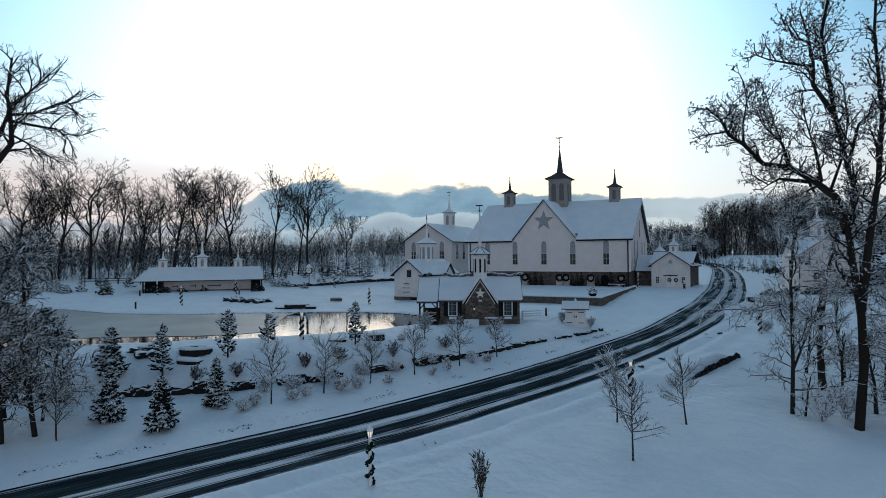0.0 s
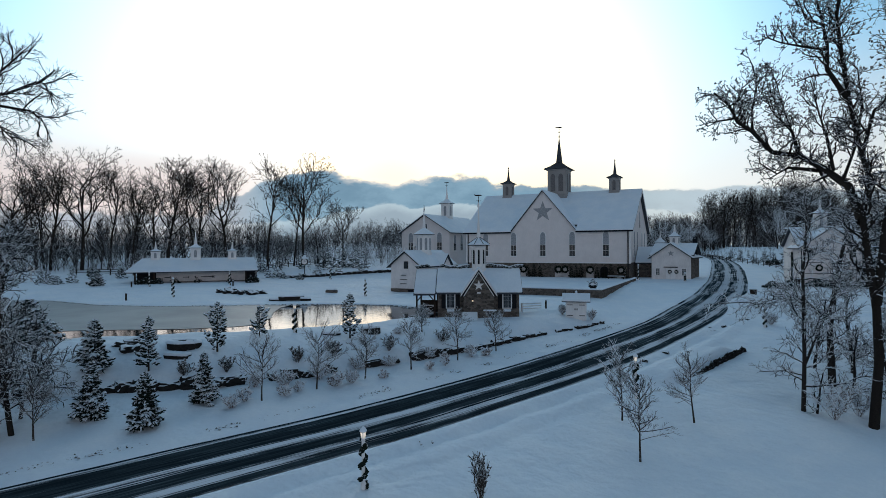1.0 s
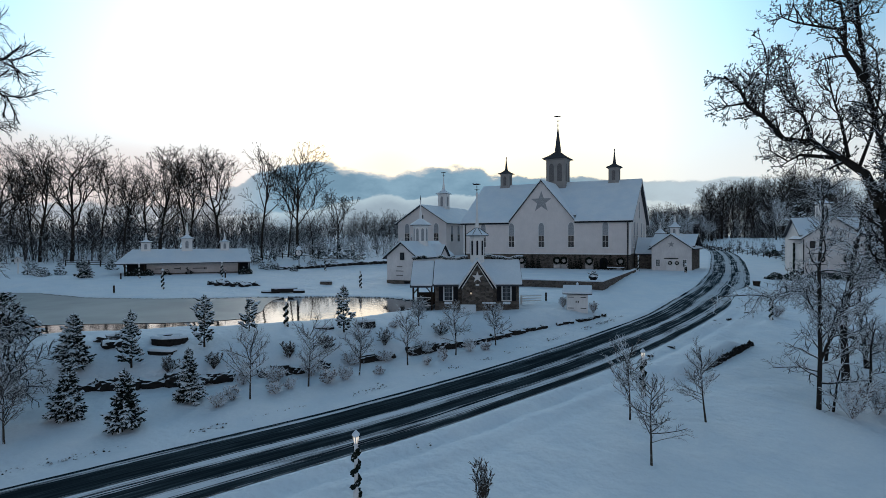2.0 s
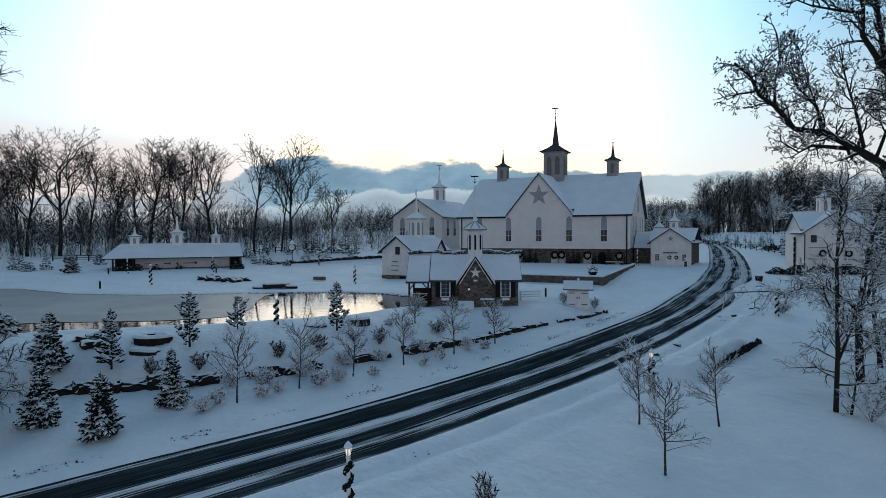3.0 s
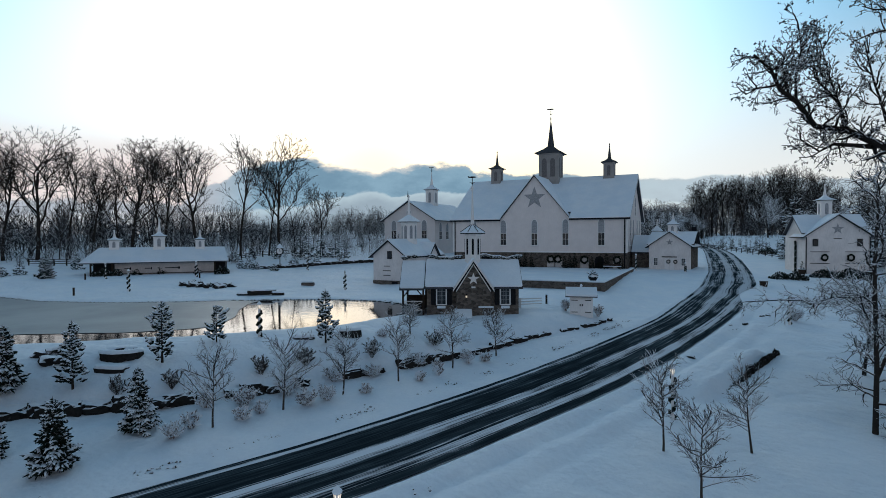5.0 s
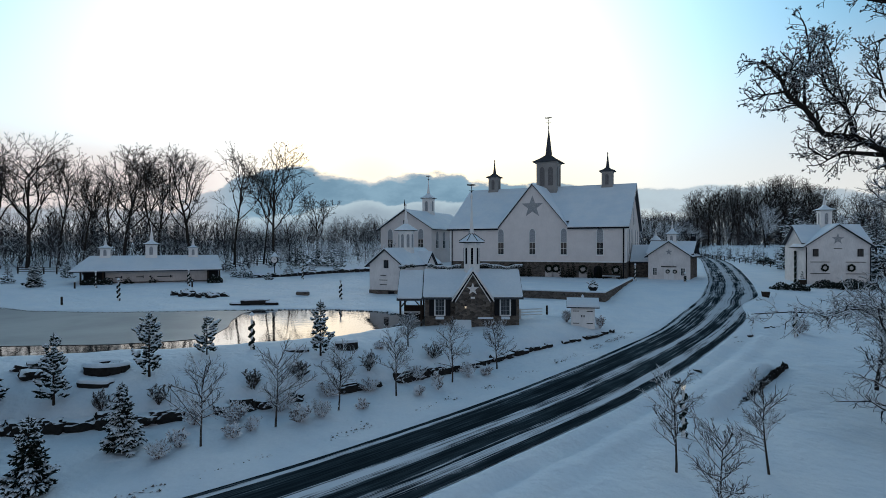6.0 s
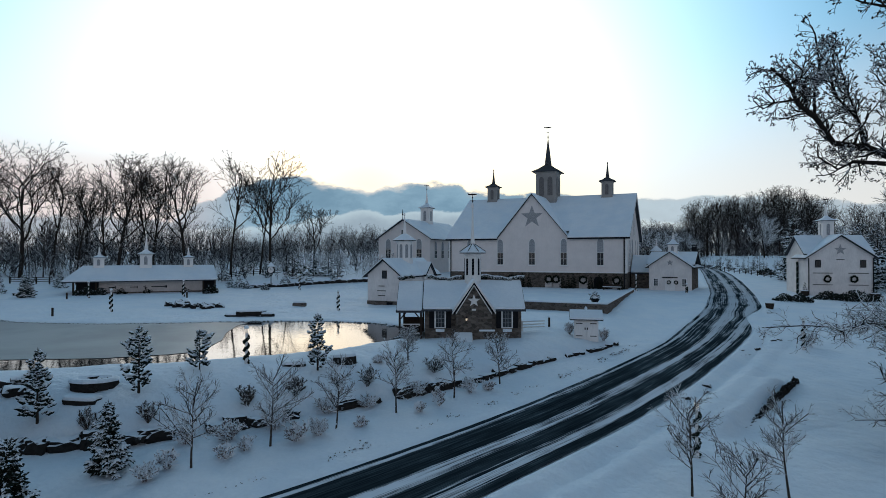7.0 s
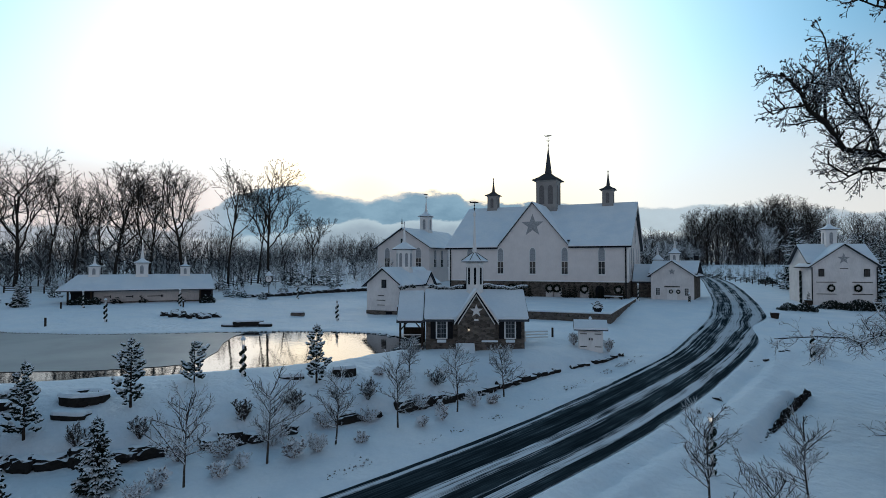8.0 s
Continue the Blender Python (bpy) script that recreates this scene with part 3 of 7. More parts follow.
def build_pond():
    def flat_sheet(name, pts, z, mat):
        bm = bmesh.new()
        f = bm.faces.new([bm.verts.new((x, y, z)) for x, y in pts])
        bmesh.ops.triangulate(bm, faces=[f])
        bmesh.ops.recalc_face_normals(bm, faces=bm.faces)
        if bm.faces[:][0].normal.z < 0:
            bmesh.ops.reverse_faces(bm, faces=bm.faces)
        return part(name, bm, mat)
    cx, cy = sum(p[0] for p in POND) / len(POND), sum(p[1] for p in POND) / len(POND)
    grown = [(x + (x - cx) * 0.03, y + (y - cy) * 0.06) for x, y in POND]
    tagged(flat_sheet("water", grown, WATER, WATER_MAT), "still dark pond water mirroring the dawn sky", "water", kind="structure")
    ice = [(-47.0, 57.2), (-46.0, 54.5), (-43.1, 50.3), (-40.2, 47), (-38.7, 44.5), (-37.2, 42.4), (-38.4, 40.2), (-41.4, 37.2), (-45, 35.2), (-48, 33.5), (-60, 24), (-80, 20), (-97, 30), (-96, 46), (-82, 49.5), (-70, 48.5), (-61, 50.6), (-54, 54.8)]
    tagged(flat_sheet("ice", ice, WATER + 0.03, ICE_MAT), "grey ice sheet over part of the pond", "ice", kind="structure")


build_ground()
build_road()
build_pond()


# ---- buildings ----
def tubes(limbs, sides):
    """Verts and faces of tapered tubes round the limbs."""
    verts, faces = [], []
    for pts, r0, r1, level in limbs:
        s, base, n = sides[min(level, len(sides) - 1)], len(verts), len(pts)
        for i, p in enumerate(pts):
            t = (pts[min(i + 1, n - 1)] - pts[max(i - 1, 0)]).normalized()
            u = t.cross(Vector((0.31, 0.95, 0.05))).normalized()
            v = t.cross(u)
            r = r0 + (r1 - r0) * (i / (n - 1)) ** 0.8
            for k in range(s):
                a = 2 * math.pi * k / s
                verts.append(tuple(p + (u * math.cos(a) + v * math.sin(a)) * r))
        for i in range(n - 1):
            for k in range(s):
                q = (k + 1) % s
                faces.append((base + i * s + k, base + i * s + q, base + (i + 1) * s + q, base + (i + 1) * s + k))
        faces.append(tuple(base + (n - 1) * s + k for k in range(s)))
    return verts, faces


def lump(rng, verts, faces, c, sx, sy, sz):
    """A small uneven clump, eight-sided."""
    b = len(verts)
    verts += [tuple(c + Vector((x * sx * rng.uniform(0.7, 1.3), y * sy * rng.uniform(0.7, 1.3), z * sz * rng.uniform(0.7, 1.3)))) for x, y, z in ((1, 0.2, -0.1), (0.1, 1, 0), (-1, -0.2, 0.1), (-0.1, -1, 0), (0.1, 0, 1), (0, -0.1, -1))]
    faces += [(b, b + 1, b + 4), (b + 1, b + 2, b + 4), (b + 2, b + 3, b + 4), (b + 3, b, b + 4), (b + 1, b, b + 5), (b + 2, b + 1, b + 5), (b + 3, b + 2, b + 5), (b, b + 3, b + 5)]


def ground_at(x, y):
    return float(height(x, y))


def build_barn():
    b = thing("barn", pose(-32.6, 118.3, 4.4), "large white board barn with star gable and three dark cupolas", "barn")
    hw, d, eave, ridge, foot = 17.6, 26.0, 10.0, 18.6, 3.2
    part("stone_base", cube(-hw, hw, 0.05, d, -0.6, foot), STONE, b, "dark field stone ground storey")
    part("wall", prism(bmesh.new(), [(-hw, foot), (hw, foot), (hw, eave), (-hw, eave)], -0.25, 0.1), WHITE, b)
    part("wall", cube(-hw, hw, d - 0.3, d, foot, eave), WHITE, b)
    for s in (-1, 1):
        bm = prism(bmesh.new(), [(0.1, foot), (d - 0.3, foot), (d - 0.3, eave), (d / 2, ridge - 0.1), (0.1, eave)], -0.15, 0.15)
        end = part("wall", bm, WHITE, b)
        end.matrix_basis = pose(s * (hw - 0.15), 0, 0, 0, 0, 90)
        part("corner_board", cube(s * hw - 0.2, s * hw + 0.2, -0.32, 0.12, foot, eave), TRIM, b)
        part("downpipe", lathe(bmesh.new(), [(0.11, -0.2), (0.11, eave - 0.2)], 8, 0, s * (hw - 0.35), -0.42), DARK, b)
    part("sill_board", cube(-hw - 0.1, hw + 0.1, -0.36, 0.0, foot - 0.14, foot + 0.12), TRIM, b)
    # main roof: ridge along x; no eave in front of the cross gable
    swap = Matrix(((0, 1, 0, 0), (1, 0, 0, 0), (0, 0, 1, 0), (0, 0, 0, 1)))
    rise, gw = (ridge - eave) / (d / 2), 6.9
    for x0, x1, front, o in ((-hw - 0.7, -gw - 0.1, True, 0.8), (-gw - 0.1, gw + 0.1, True, -1.2), (gw + 0.1, hw + 0.7, True, 0.8), (-hw - 0.7, hw + 0.7, False, 0.8)):
        e, r = (-o if front else d + o, eave - rise * o), (d / 2, ridge)
        ob = part("roof", slope(e, r, x0, x1, 0.25), SLATE, b)
        ob.matrix_basis = swap
        bm = slope((e[0], e[1] + 0.25), (r[0], r[1] + 0.25), x0, x1, 0.22)
        part("snow_cover", bm, ROOF_SNOW, ob, "unbroken snow on the roof")
        if o > 0:
            part("fascia", prism(bmesh.new(), [(e[0] - 0.1, e[1] - 0.06), (e[0] + 0.1, e[1] - 0.06), (e[0] + 0.1, e[1] + 0.22), (e[0] - 0.1, e[1] + 0.22)], x0, x1), DARK, ob)
        for g in (x0, x1):
            if abs(g) > hw:
                part("bargeboard", slope((e[0], e[1] - 0.2), (r[0], r[1] - 0.2), g - 0.05, g + 0.05, 0.3), TRIM, ob)
    # cross gable
    top = 18.3
    wall(b, [(-gw, eave - 0.05), (gw, eave - 0.05), (0, top)], -0.3, 0.0, WHITE, "gable_wall")
    pitched_roof(b, gw, eave, top, 0.0, 12.5, 0.25, 0.7)
    star(b, 0, -0.32, 13.9, 2.3, None, 0.2)
    for x in (-13.0, -6.5, 0.0, 6.2, 13.0):
        arch_window(b, x, -0.26, 4.55, 1.12, 5.0)
    for y in (5.0, 9.5, 16.5, 21.0):
        arch_window(b, hw + 0.01, y, 4.55, 1.12, 5.0, 90)
    arch_window(b, hw + 0.01, 13.0, 10.5, 1.2, 3.6, 90)
    cupola(b, 0, 13, 18.2, 2.16, 6.1, 1.7, 6.7, vane=1.0, dark=True, base=3.0, skirt=1.34)
    for x in (-12.5, 12.5):
        cupola(b, x, 13, 18.4, 1.08, 3.3, 0.95, 3.2, dark=True, base=2.0, skirt=1.45)
    # openings and wreaths of the stone storey
    for x in (-14, -10.5, -7, -4.3, 3.3, 4.7, 9.8, 12.6, 15.9):
        door = part("door", prism(bmesh.new(), [(x - 0.8, -0.2), (x + 0.8, -0.2), (x + 0.8, 1.9), (x + 0.55, 2.3), (x, 2.45), (x - 0.55, 2.3), (x - 0.8, 1.9)], -0.02, 0.08), BEIGE if x in (-4.3, 3.3, 4.7, 9.8, 15.9) else DARK, b)
    return b


def build_wing():
    b = thing("wing_barn", pose(-67.5, 130, 4.9), "white board wing barn with pale lantern and snowy gable roof", "barn")
    hw, d, eave, ridge = 7.0, 26, 10.0, 14.4
    wall(b, [(-hw, 0), (hw, 0), (hw, eave), (0, ridge), (-hw, eave)], 0, 0.3, WHITE)
    part("wall", cube(hw - 0.3, hw, 0.3, d, 0, eave), WHITE, b)
    part("wall", cube(-hw, -hw + 0.3, 0.3, d, 0, eave), WHITE, b)
    pitched_roof(b, hw, eave, ridge, 0, d, 0.7, 0.7)
    for x in (-4.2, 4.2):
        arch_window(b, x, -0.02, 5.2, 1.3, 4.6)
    sash_window(b, 0, -0.02, 10.5, 1.1, 1.5)
    for y in (3, 7, 11):
        arch_window(b, hw + 0.01, y, 5.2, 1.2, 4.0, 90)
    cupola(b, 0, 12.7, 14.2, 1.2, 4.0, 1.3, 3.4, base=1.5, skirt=1.36, vane=0.8)
    part("finial", lathe(bmesh.new(), [(0.1, ridge), (0.06, ridge + 1.0), (0.2, ridge + 1.1), (0.03, ridge + 2.6)], 6, 0, 0, -0.5), IRON, b)


def build_wash_house():
    b = thing("wash_house", pose(-45.4, 82.9, 3.9), "small white rendered house with octagonal lantern and snowy roof", "house")
    hw, d, eave, ridge = 2.8, 12.5, 4.0, 6.2
    wall(b, [(-hw, -0.4), (hw, -0.4), (hw, eave), (0, ridge), (-hw, eave)], 0, 0.25, STUCCO)
    for s in (-1, 1):
        part("wall", cube(min(s * hw, s * (hw - 0.25)), max(s * hw, s * (hw - 0.25)), 0.25, d, -0.4, eave), STUCCO, b)
    wall(b, [(-hw, -0.4), (hw, -0.4), (hw, eave), (0, ridge), (-hw, eave)], d - 0.25, d, STUCCO)
    part("stone_base", cube(-hw - 0.06, hw + 0.06, -0.06, 0.1, -1.2, 0.15), STONE, b)
    part("cellar_door", cube(0.5, 1.5, -0.1, 0.0, -1.0, 0.0), DARK, b)
    pitched_roof(b, hw, eave, ridge, 0, d, 0.5, 0.5)
    wall(b, [(-1.6, 3.2), (1.6, 3.2), (1.6, 4.0), (0, 5.6), (-1.6, 4.0)], 0, 0.2, STUCCO, "dormer_wall").matrix_basis = pose(3.3, 8.5, 0, 0, 0, 90)
    pitched_roof(b, 1.6, 4.0, 5.6, 0, 3.0, 0.3, 0.4, 90, (3.3, 8.5))
    sash_window(b, 0.1, -0.02, 3.55, 0.52, 0.95, mat=DARK)
    for z, w_ in ((2.3, 0.5), (1.6, 0.7), (0.9, 0.6)):
        part("hinge", cube(-0.4 - w_, -0.4 + w_, -0.06, 0, z, z + 0.09), IRON, b)
    cupola(b, 0, 6.4, 6.0, 1.15, 3.2, 1.1, 3.3, sides=8, base=1.2, skirt=1.5)


def build_cottage():
    x, y = -22.1, 59.1
    b = thing("stone_cottage", pose(x, y, 3.4, 0, 0, 24), "small stone cottage with white star, shutters and snowy roof", "cottage")
    hw, d, eave, ridge = 4.4, 5.6, 2.72, 4.75
    part("wall", cube(-hw, hw, 0, 0.35, -0.8, eave), STONE, b)
    part("wall", cube(-hw, hw, d - 0.35, d, -0.8, eave), STONE, b)
    for s in (-1, 1):
        end = part("wall", prism(bmesh.new(), [(0.35, -0.8), (d - 0.35, -0.8), (d - 0.35, eave), (d / 2, ridge), (0.35, eave)], -0.17, 0.17), STONE, b)
        end.matrix_basis = pose(s * (hw - 0.17), 0, 0, 0, 0, 90)
    # main roof along x, and a lower one over the porch
    for lo, hi, dz in ((-hw - 0.2, hw + 0.35, 0.0), (-hw - 2.6, -hw - 0.2, -0.12)):
        for s in (0, 1):
            rise = (ridge - eave) / (d / 2)
            e = (-0.55, eave - rise * 0.55 + dz) if s == 0 else (d + 0.55, eave - rise * 0.55 + dz)
            ob = part("roof", slope(e, (d / 2, ridge + dz), lo, hi, 0.15), SLATE, b)
            ob.matrix_basis = Matrix(((0, 1, 0, 0), (1, 0, 0, 0), (0, 0, 1, 0), (0, 0, 0, 1)))
            bm = slope((e[0], e[1] + 0.15), (d / 2, ridge + dz + 0.15), lo + 0.04, hi - 0.04, 0.18)
            bmesh.ops.bevel(bm, geom=list(bm.edges), offset=0.07, segments=2, affect="EDGES")
            part("snow_cover", bm, ROOF_SNOW, ob, "unbroken snow on the roof")
    # star gable
    gw, top = 1.6, 4.95
    wall(b, [(-gw, -0.8), (gw, -0.8), (gw, eave), (0, top - 0.1), (-gw, eave)], -0.7, -0.35, STONE, "gable_wall").location = (0.05, 0, 0)
    pitched_roof(b, gw, eave, top, -0.7, 2.4, 0.35, 0.35, 0, (0.05, 0))
    for s in (-1, 1):
        part("bargeboard", slope((s * 1.95, 2.1), (0, top + 0.02), -1.12, -1.04, 0.22), TRIM, b).location = (0.05, 0, 0)
        part("inner_bargeboard", slope((s * 1.62, 2.06), (0, top - 0.34), -0.86, -0.76, 0.16), TRIM, b).location = (0.05, 0, 0)
        # dark strip painted in for the shaded gap between the two bargeboards
        part("verge_shade_strip", slope((s * 1.80, 2.08), (0, top - 0.16), -0.98, -0.90, 0.16), DARK, b).location = (0.05, 0, 0)
    star(b, 0.05, -0.74, 3.3, 0.6, TRIM, 0.1)
    lamp = part("wall_lantern", lathe(bmesh.new(), [(0.03, 0.0), (0.07, 0.06), (0.10, 0.30), (0.12, 0.32), (0.02, 0.44)], 6), IRON, b)
    lamp.location = (-0.62, -0.85, 1.45)
    part("lamp_glass", lathe(bmesh.new(), [(0.072, 0.08), (0.098, 0.28)], 6, 0.5), LAMP, lamp)
    part("lamp_bracket", cube(-0.03, 0.03, 0.0, 0.16, 0.32, 0.38), IRON, lamp)
    part("vent", cube(-0.14, 0.24, -0.76, -0.7, 2.42, 2.58), TRIM, b)
    for wx in (-3.0, 3.1):
        sash_window(b, wx, -0.02, 0.85, 0.8, 1.6, shutters=True)
    hatch = part("cellar_hatch", hull(bmesh.new(), [(-1.75, -2.0, -0.6), (-0.1, -2.0, -0.6), (-0.1, -0.7, -0.6), (-1.75, -0.7, -0.6)], [(-1.75, -2.0, -0.28), (-0.1, -2.0, -0.28), (-0.1, -0.7, 0.42), (-1.75, -0.7, 0.42)]), TRIM, b, "sloping snow-dusted cellar hatch")
    part("snow_cover", hull(bmesh.new(), [(-1.72, -1.95, -0.255), (-0.13, -1.95, -0.255), (-0.13, -0.72, 0.415), (-1.72, -0.72, 0.415)], [(-1.68, -1.9, -0.18), (-0.17, -1.9, -0.18), (-0.17, -0.74, 0.47), (-1.68, -0.74, 0.47)]), SNOW, hatch)
    part("ledge", cube(0.5, 1.95, -0.85, -0.7, 0.55, 0.72, bevel=0.05), SNOW, b)
    # open porch with cross-braced rail
    for px in (-hw - 2.3, -hw - 0.35):
        for py in (0.1, d - 0.1):
            part("post", cube(px - 0.09, px + 0.09, py - 0.09, py + 0.09, -0.8, eave - 0.2), TIMBER, b)
    for px, s in ((-hw - 2.3, 1), (-hw - 0.35, -1)):
        v, f = tubes([([Vector((px, 0.1, 1.5)), Vector((px + s * 0.75, 0.1, eave - 0.35))], 0.06, 0.06, 0)], (4,))
        sheet("brace", v, f, TIMBER, b)
    part("porch_back", cube(-hw - 2.3, -hw - 0.3, d - 0.6, d - 0.5, -0.8, 1.2), TIMBER, b)
    bm = bmesh.new()
    for z in (0.2, 1.05):
        box(bm, -hw - 2.3, -hw - 0.35, 0.06, 0.14, z, z + 0.08)
    prism(bm, [(-hw - 2.3, 0.25), (-hw - 2.2, 0.25), (-hw - 0.35, 1.0), (-hw - 0.45, 1.0)], 0.07, 0.13)
    prism(bm, [(-hw - 0.35, 0.25), (-hw - 0.45, 0.25), (-hw - 2.3, 1.0), (-hw - 2.2, 1.0)], 0.07, 0.13)
    part("rail", bm, TRIM, b, "white cross-braced rail")
    for x0, x1 in ((-7.0, -5.6), (-4.2, -1.0), (0.9, 5.0)):
        rng, v, f, sv, sf = random.Random(int(x0 * 10)), [], [], [], []
        for i in range(int((x1 - x0) * 80)):
            k = i / ((x1 - x0) * 80)
            c = Vector((x0 + (x1 - x0) * k, d / 2, ridge + 0.46 + 0.13 * math.sin(k * (x1 - x0) * 1.5 + x0) + 0.05 * math.sin(k * 17)))
            lump(rng, v, f, c + Vector((rng.uniform(-1, 1), rng.uniform(-1, 1), rng.uniform(-1, 1))) * 0.09, 0.13, 0.13, 0.10)
            if i % 5 == 0:
                lump(rng, sv, sf, c + Vector((0, rng.uniform(-0.05, 0.05), 0.17)), 0.16, 0.13, 0.06)
        sheet("garland_snow", sv, sf, SNOW, b, True)
        tagged(sheet("ridge_garland", v, f, GARLAND, b), "dark evergreen garland along the ridge")
    t = cupola(b, 0.1, d / 2, 4.72, 0.76, 2.9, 0.85, 4.0, sides=8, vane=0.55, base=0.8, skirt=1.62, foot=0.27)
    for i in range(8):
        a = math.pi / 8 + i * math.pi / 4
        far_, near_ = 0.76 / math.cos(math.pi / 8) * 1.62, 0.76 / math.cos(math.pi / 8) * 0.25
        v, f = tubes([([Vector((far_ * math.cos(a), far_ * math.sin(a), 3.04)), Vector((far_ * 0.66 * math.cos(a), far_ * 0.66 * math.sin(a), 3.33)), Vector((near_ * math.cos(a), near_ * math.sin(a), 3.77))], 0.035, 0.035, 0)], (4,))
        sheet("rib", v, f, DARK, t)


def build_shed():
    b = thing("star_shed", pose(-7.7, 120.0, 4.35, 0, 0, -7), "small pale gabled shed with star and dark stone side", "shed")
    hw, d, eave, ridge = 3.6, 9.0, 4.45, 6.95
    wall(b, [(-hw, -0.4), (hw, -0.4), (hw, eave), (0, ridge), (-hw, eave)], 0, 0.25, STUCCO)
    part("wall", cube(hw - 0.3, hw, 0.25, d, -0.4, eave), STONE, b)
    part("wall", cube(-hw, -hw + 0.3, 0.25, d, -0.4, eave), STUCCO, b)
    wall(b, [(-hw, -0.4), (hw, -0.4), (hw, eave), (0, ridge), (-hw, eave)], d - 0.25, d, STUCCO)
    pitched_roof(b, hw, eave, ridge, 0, d, 0.5, 0.5)
    pitched_roof(b, 4.4, eave, ridge - 0.15, -hw - 0.2, hw + 0.2, -0.3, 0.3, 90, (0, 4.5))
    star(b, 0, -0.04, 5.1, 0.62)
    for s in (-1, 1):
        part("door", cube(min(0.03 * s, 0.85 * s), max(0.03 * s, 0.85 * s), -0.08, 0, -0.1, 2.2), TRIM, b)
    part("lintel", cube(-1.3, 1.3, -0.14, 0, 2.35, 2.5), DARK, b)
    for x in (-2.4, 2.4):
        sash_window(b, x, -0.02, 0.9, 0.62, 1.25, shutters=False, mat=TRIM)
    cupola(b, 0, 3.5, 6.9, 0.75, 1.5, 1.0, 1.3, base=1.0)
    stack = part("chimney", cube(2.9, 3.7, 6.0, 6.8, 4, 8.0), DARK, b)
    part("chimney_cap", cube(2.8, 3.8, 5.9, 6.9, 8.25, 8.4), DARK, stack)
    for cx in (2.95, 3.55):
        part("cap_post", cube(cx, cx + 0.1, 6.05, 6.75, 8.0, 8.25), DARK, stack)
    c = thing("link_building", pose(-12.9, 124.0, 4.4), "low stone link building with snowy roof beside the barn", "outbuilding")
    part("wall", cube(-1.9, 1.9, 0, 0.3, -0.3, 3.0), STONE, c)
    ob = part("roof", prism(bmesh.new(), [(-0.5, 2.9), (4, 6.0), (4, 6.2), (-0.5, 3.1)], -1.9, 1.9), SLATE, c)
    ob.matrix_basis = Matrix(((0, 1, 0, 0), (1, 0, 0, 0), (0, 0, 1, 0), (0, 0, 0, 1)))
    part("snow_cover", prism(bmesh.new(), [(-0.48, 3.1), (4, 6.2), (4, 6.42), (-0.48, 3.32)], -1.88, 1.88), ROOF_SNOW, ob)
    part("wall", cube(-1.9, 1.9, 4.0, 8, -0.3, 6), STUCCO, c)
    cupola(c, 2.4, 5.0, 6.0, 0.8, 1.2, 1.0, 1.4, sides=8, base=0.2)


def build_pavilion():
    b = thing("pavilion", pose(-84.0, 73.9, 4.6, 0, 0, 48), "long low stone pavilion with three white lanterns and snowy roof", "pavilion")
    hw, d, eave, ridge = 10.0, 6.5, 2.5, 4.2
    part("wall", cube(-hw + 3.2, hw - 1.8, 0, 0.3, -0.5, eave), BEIGE, b)
    part("wall", cube(-hw, hw, d - 0.3, d, -0.5, eave + 0.4), TIMBER, b)
    part("ledge", cube(-hw + 3.2, hw - 1.8, -0.06, 0, -0.3, 0.35), STONE, b)
    for x, w_ in ((-5.0, 0.45), (-2.0, 0.5), (-0.5, 0.12), (1.5, 1.0), (2.6, 0.12)):
        part("strap_hinge", cube(x - w_, x + w_, -0.05, 0, 1.05, 1.17), IRON, b)
        part("strap_hinge", cube(x + w_ - 0.06, x + w_ + 0.06, -0.06, 0, 0.9, 1.32), IRON, b)
    # dark panels added to stand for the shade inside the open bays
    for x0, x1 in ((-hw + 0.1, -hw + 3.1), (hw - 1.7, hw - 0.1)):
        part("bay_shade", cube(x0, x1, 0.6, 0.75, -0.5, eave - 0.2), DARK, b)
    for x in (-hw, -hw + 3, hw - 1.8, hw):
        part("post", cube(x - 0.12, x + 0.12, -1.1, -0.86, -0.6, eave - 0.3), TIMBER, b)
    rise = (ridge - eave) / (d / 2)
    over = 1.3
    low = eave - 0.5
    # hipped at both ends
    for name, mat, dz, t, g in (("roof", SLATE, 0, 0.14, 0.0), ("snow_cover", ROOF_SNOW, 0.14, 0.2, 0.03)):
        bm = bmesh.new()
        base = [(-hw - 1.5 + g, -over + g, low + dz), (hw + 0.4 - g, -over + g, low + dz), (hw + 0.4 - g, d + 0.8 - g, low + dz), (-hw - 1.5 + g, d + 0.8 - g, low + dz)]
        crest = [(-hw + 0.6, d / 2 - 0.05, ridge + dz), (hw - 0.1, d / 2 - 0.05, ridge + dz), (hw - 0.1, d / 2 + 0.05, ridge + dz), (-hw + 0.6, d / 2 + 0.05, ridge + dz)]
        lift = [(x, y, z + t) for x, y, z in base]
        vb, vl, vc = ([bm.verts.new(p) for p in q] for q in (base, lift, [(x, y, z + t) for x, y, z in crest]))
        bm.faces.new(vb[::-1])
        bm.faces.new(vc)
        for a, c in ((vb, vl), (vl, vc)):
            for i in range(4):
                bm.faces.new((a[i], a[(i + 1) % 4], c[(i + 1) % 4], c[i]))
        bmesh.ops.recalc_face_normals(bm, faces=bm.faces)
        roof = part(name, bm, mat, b if name == "roof" else roof)
    for x, k in ((-7.2, 0), (-0.5, 1), (5.9, 0)):
        cupola(b, x, d / 2, 4.3, 0.85 if k else 0.72, 2.1 if k else 1.5, 0.8 if k else 0.5, 2.2 if k else 1.2, base=0.4)


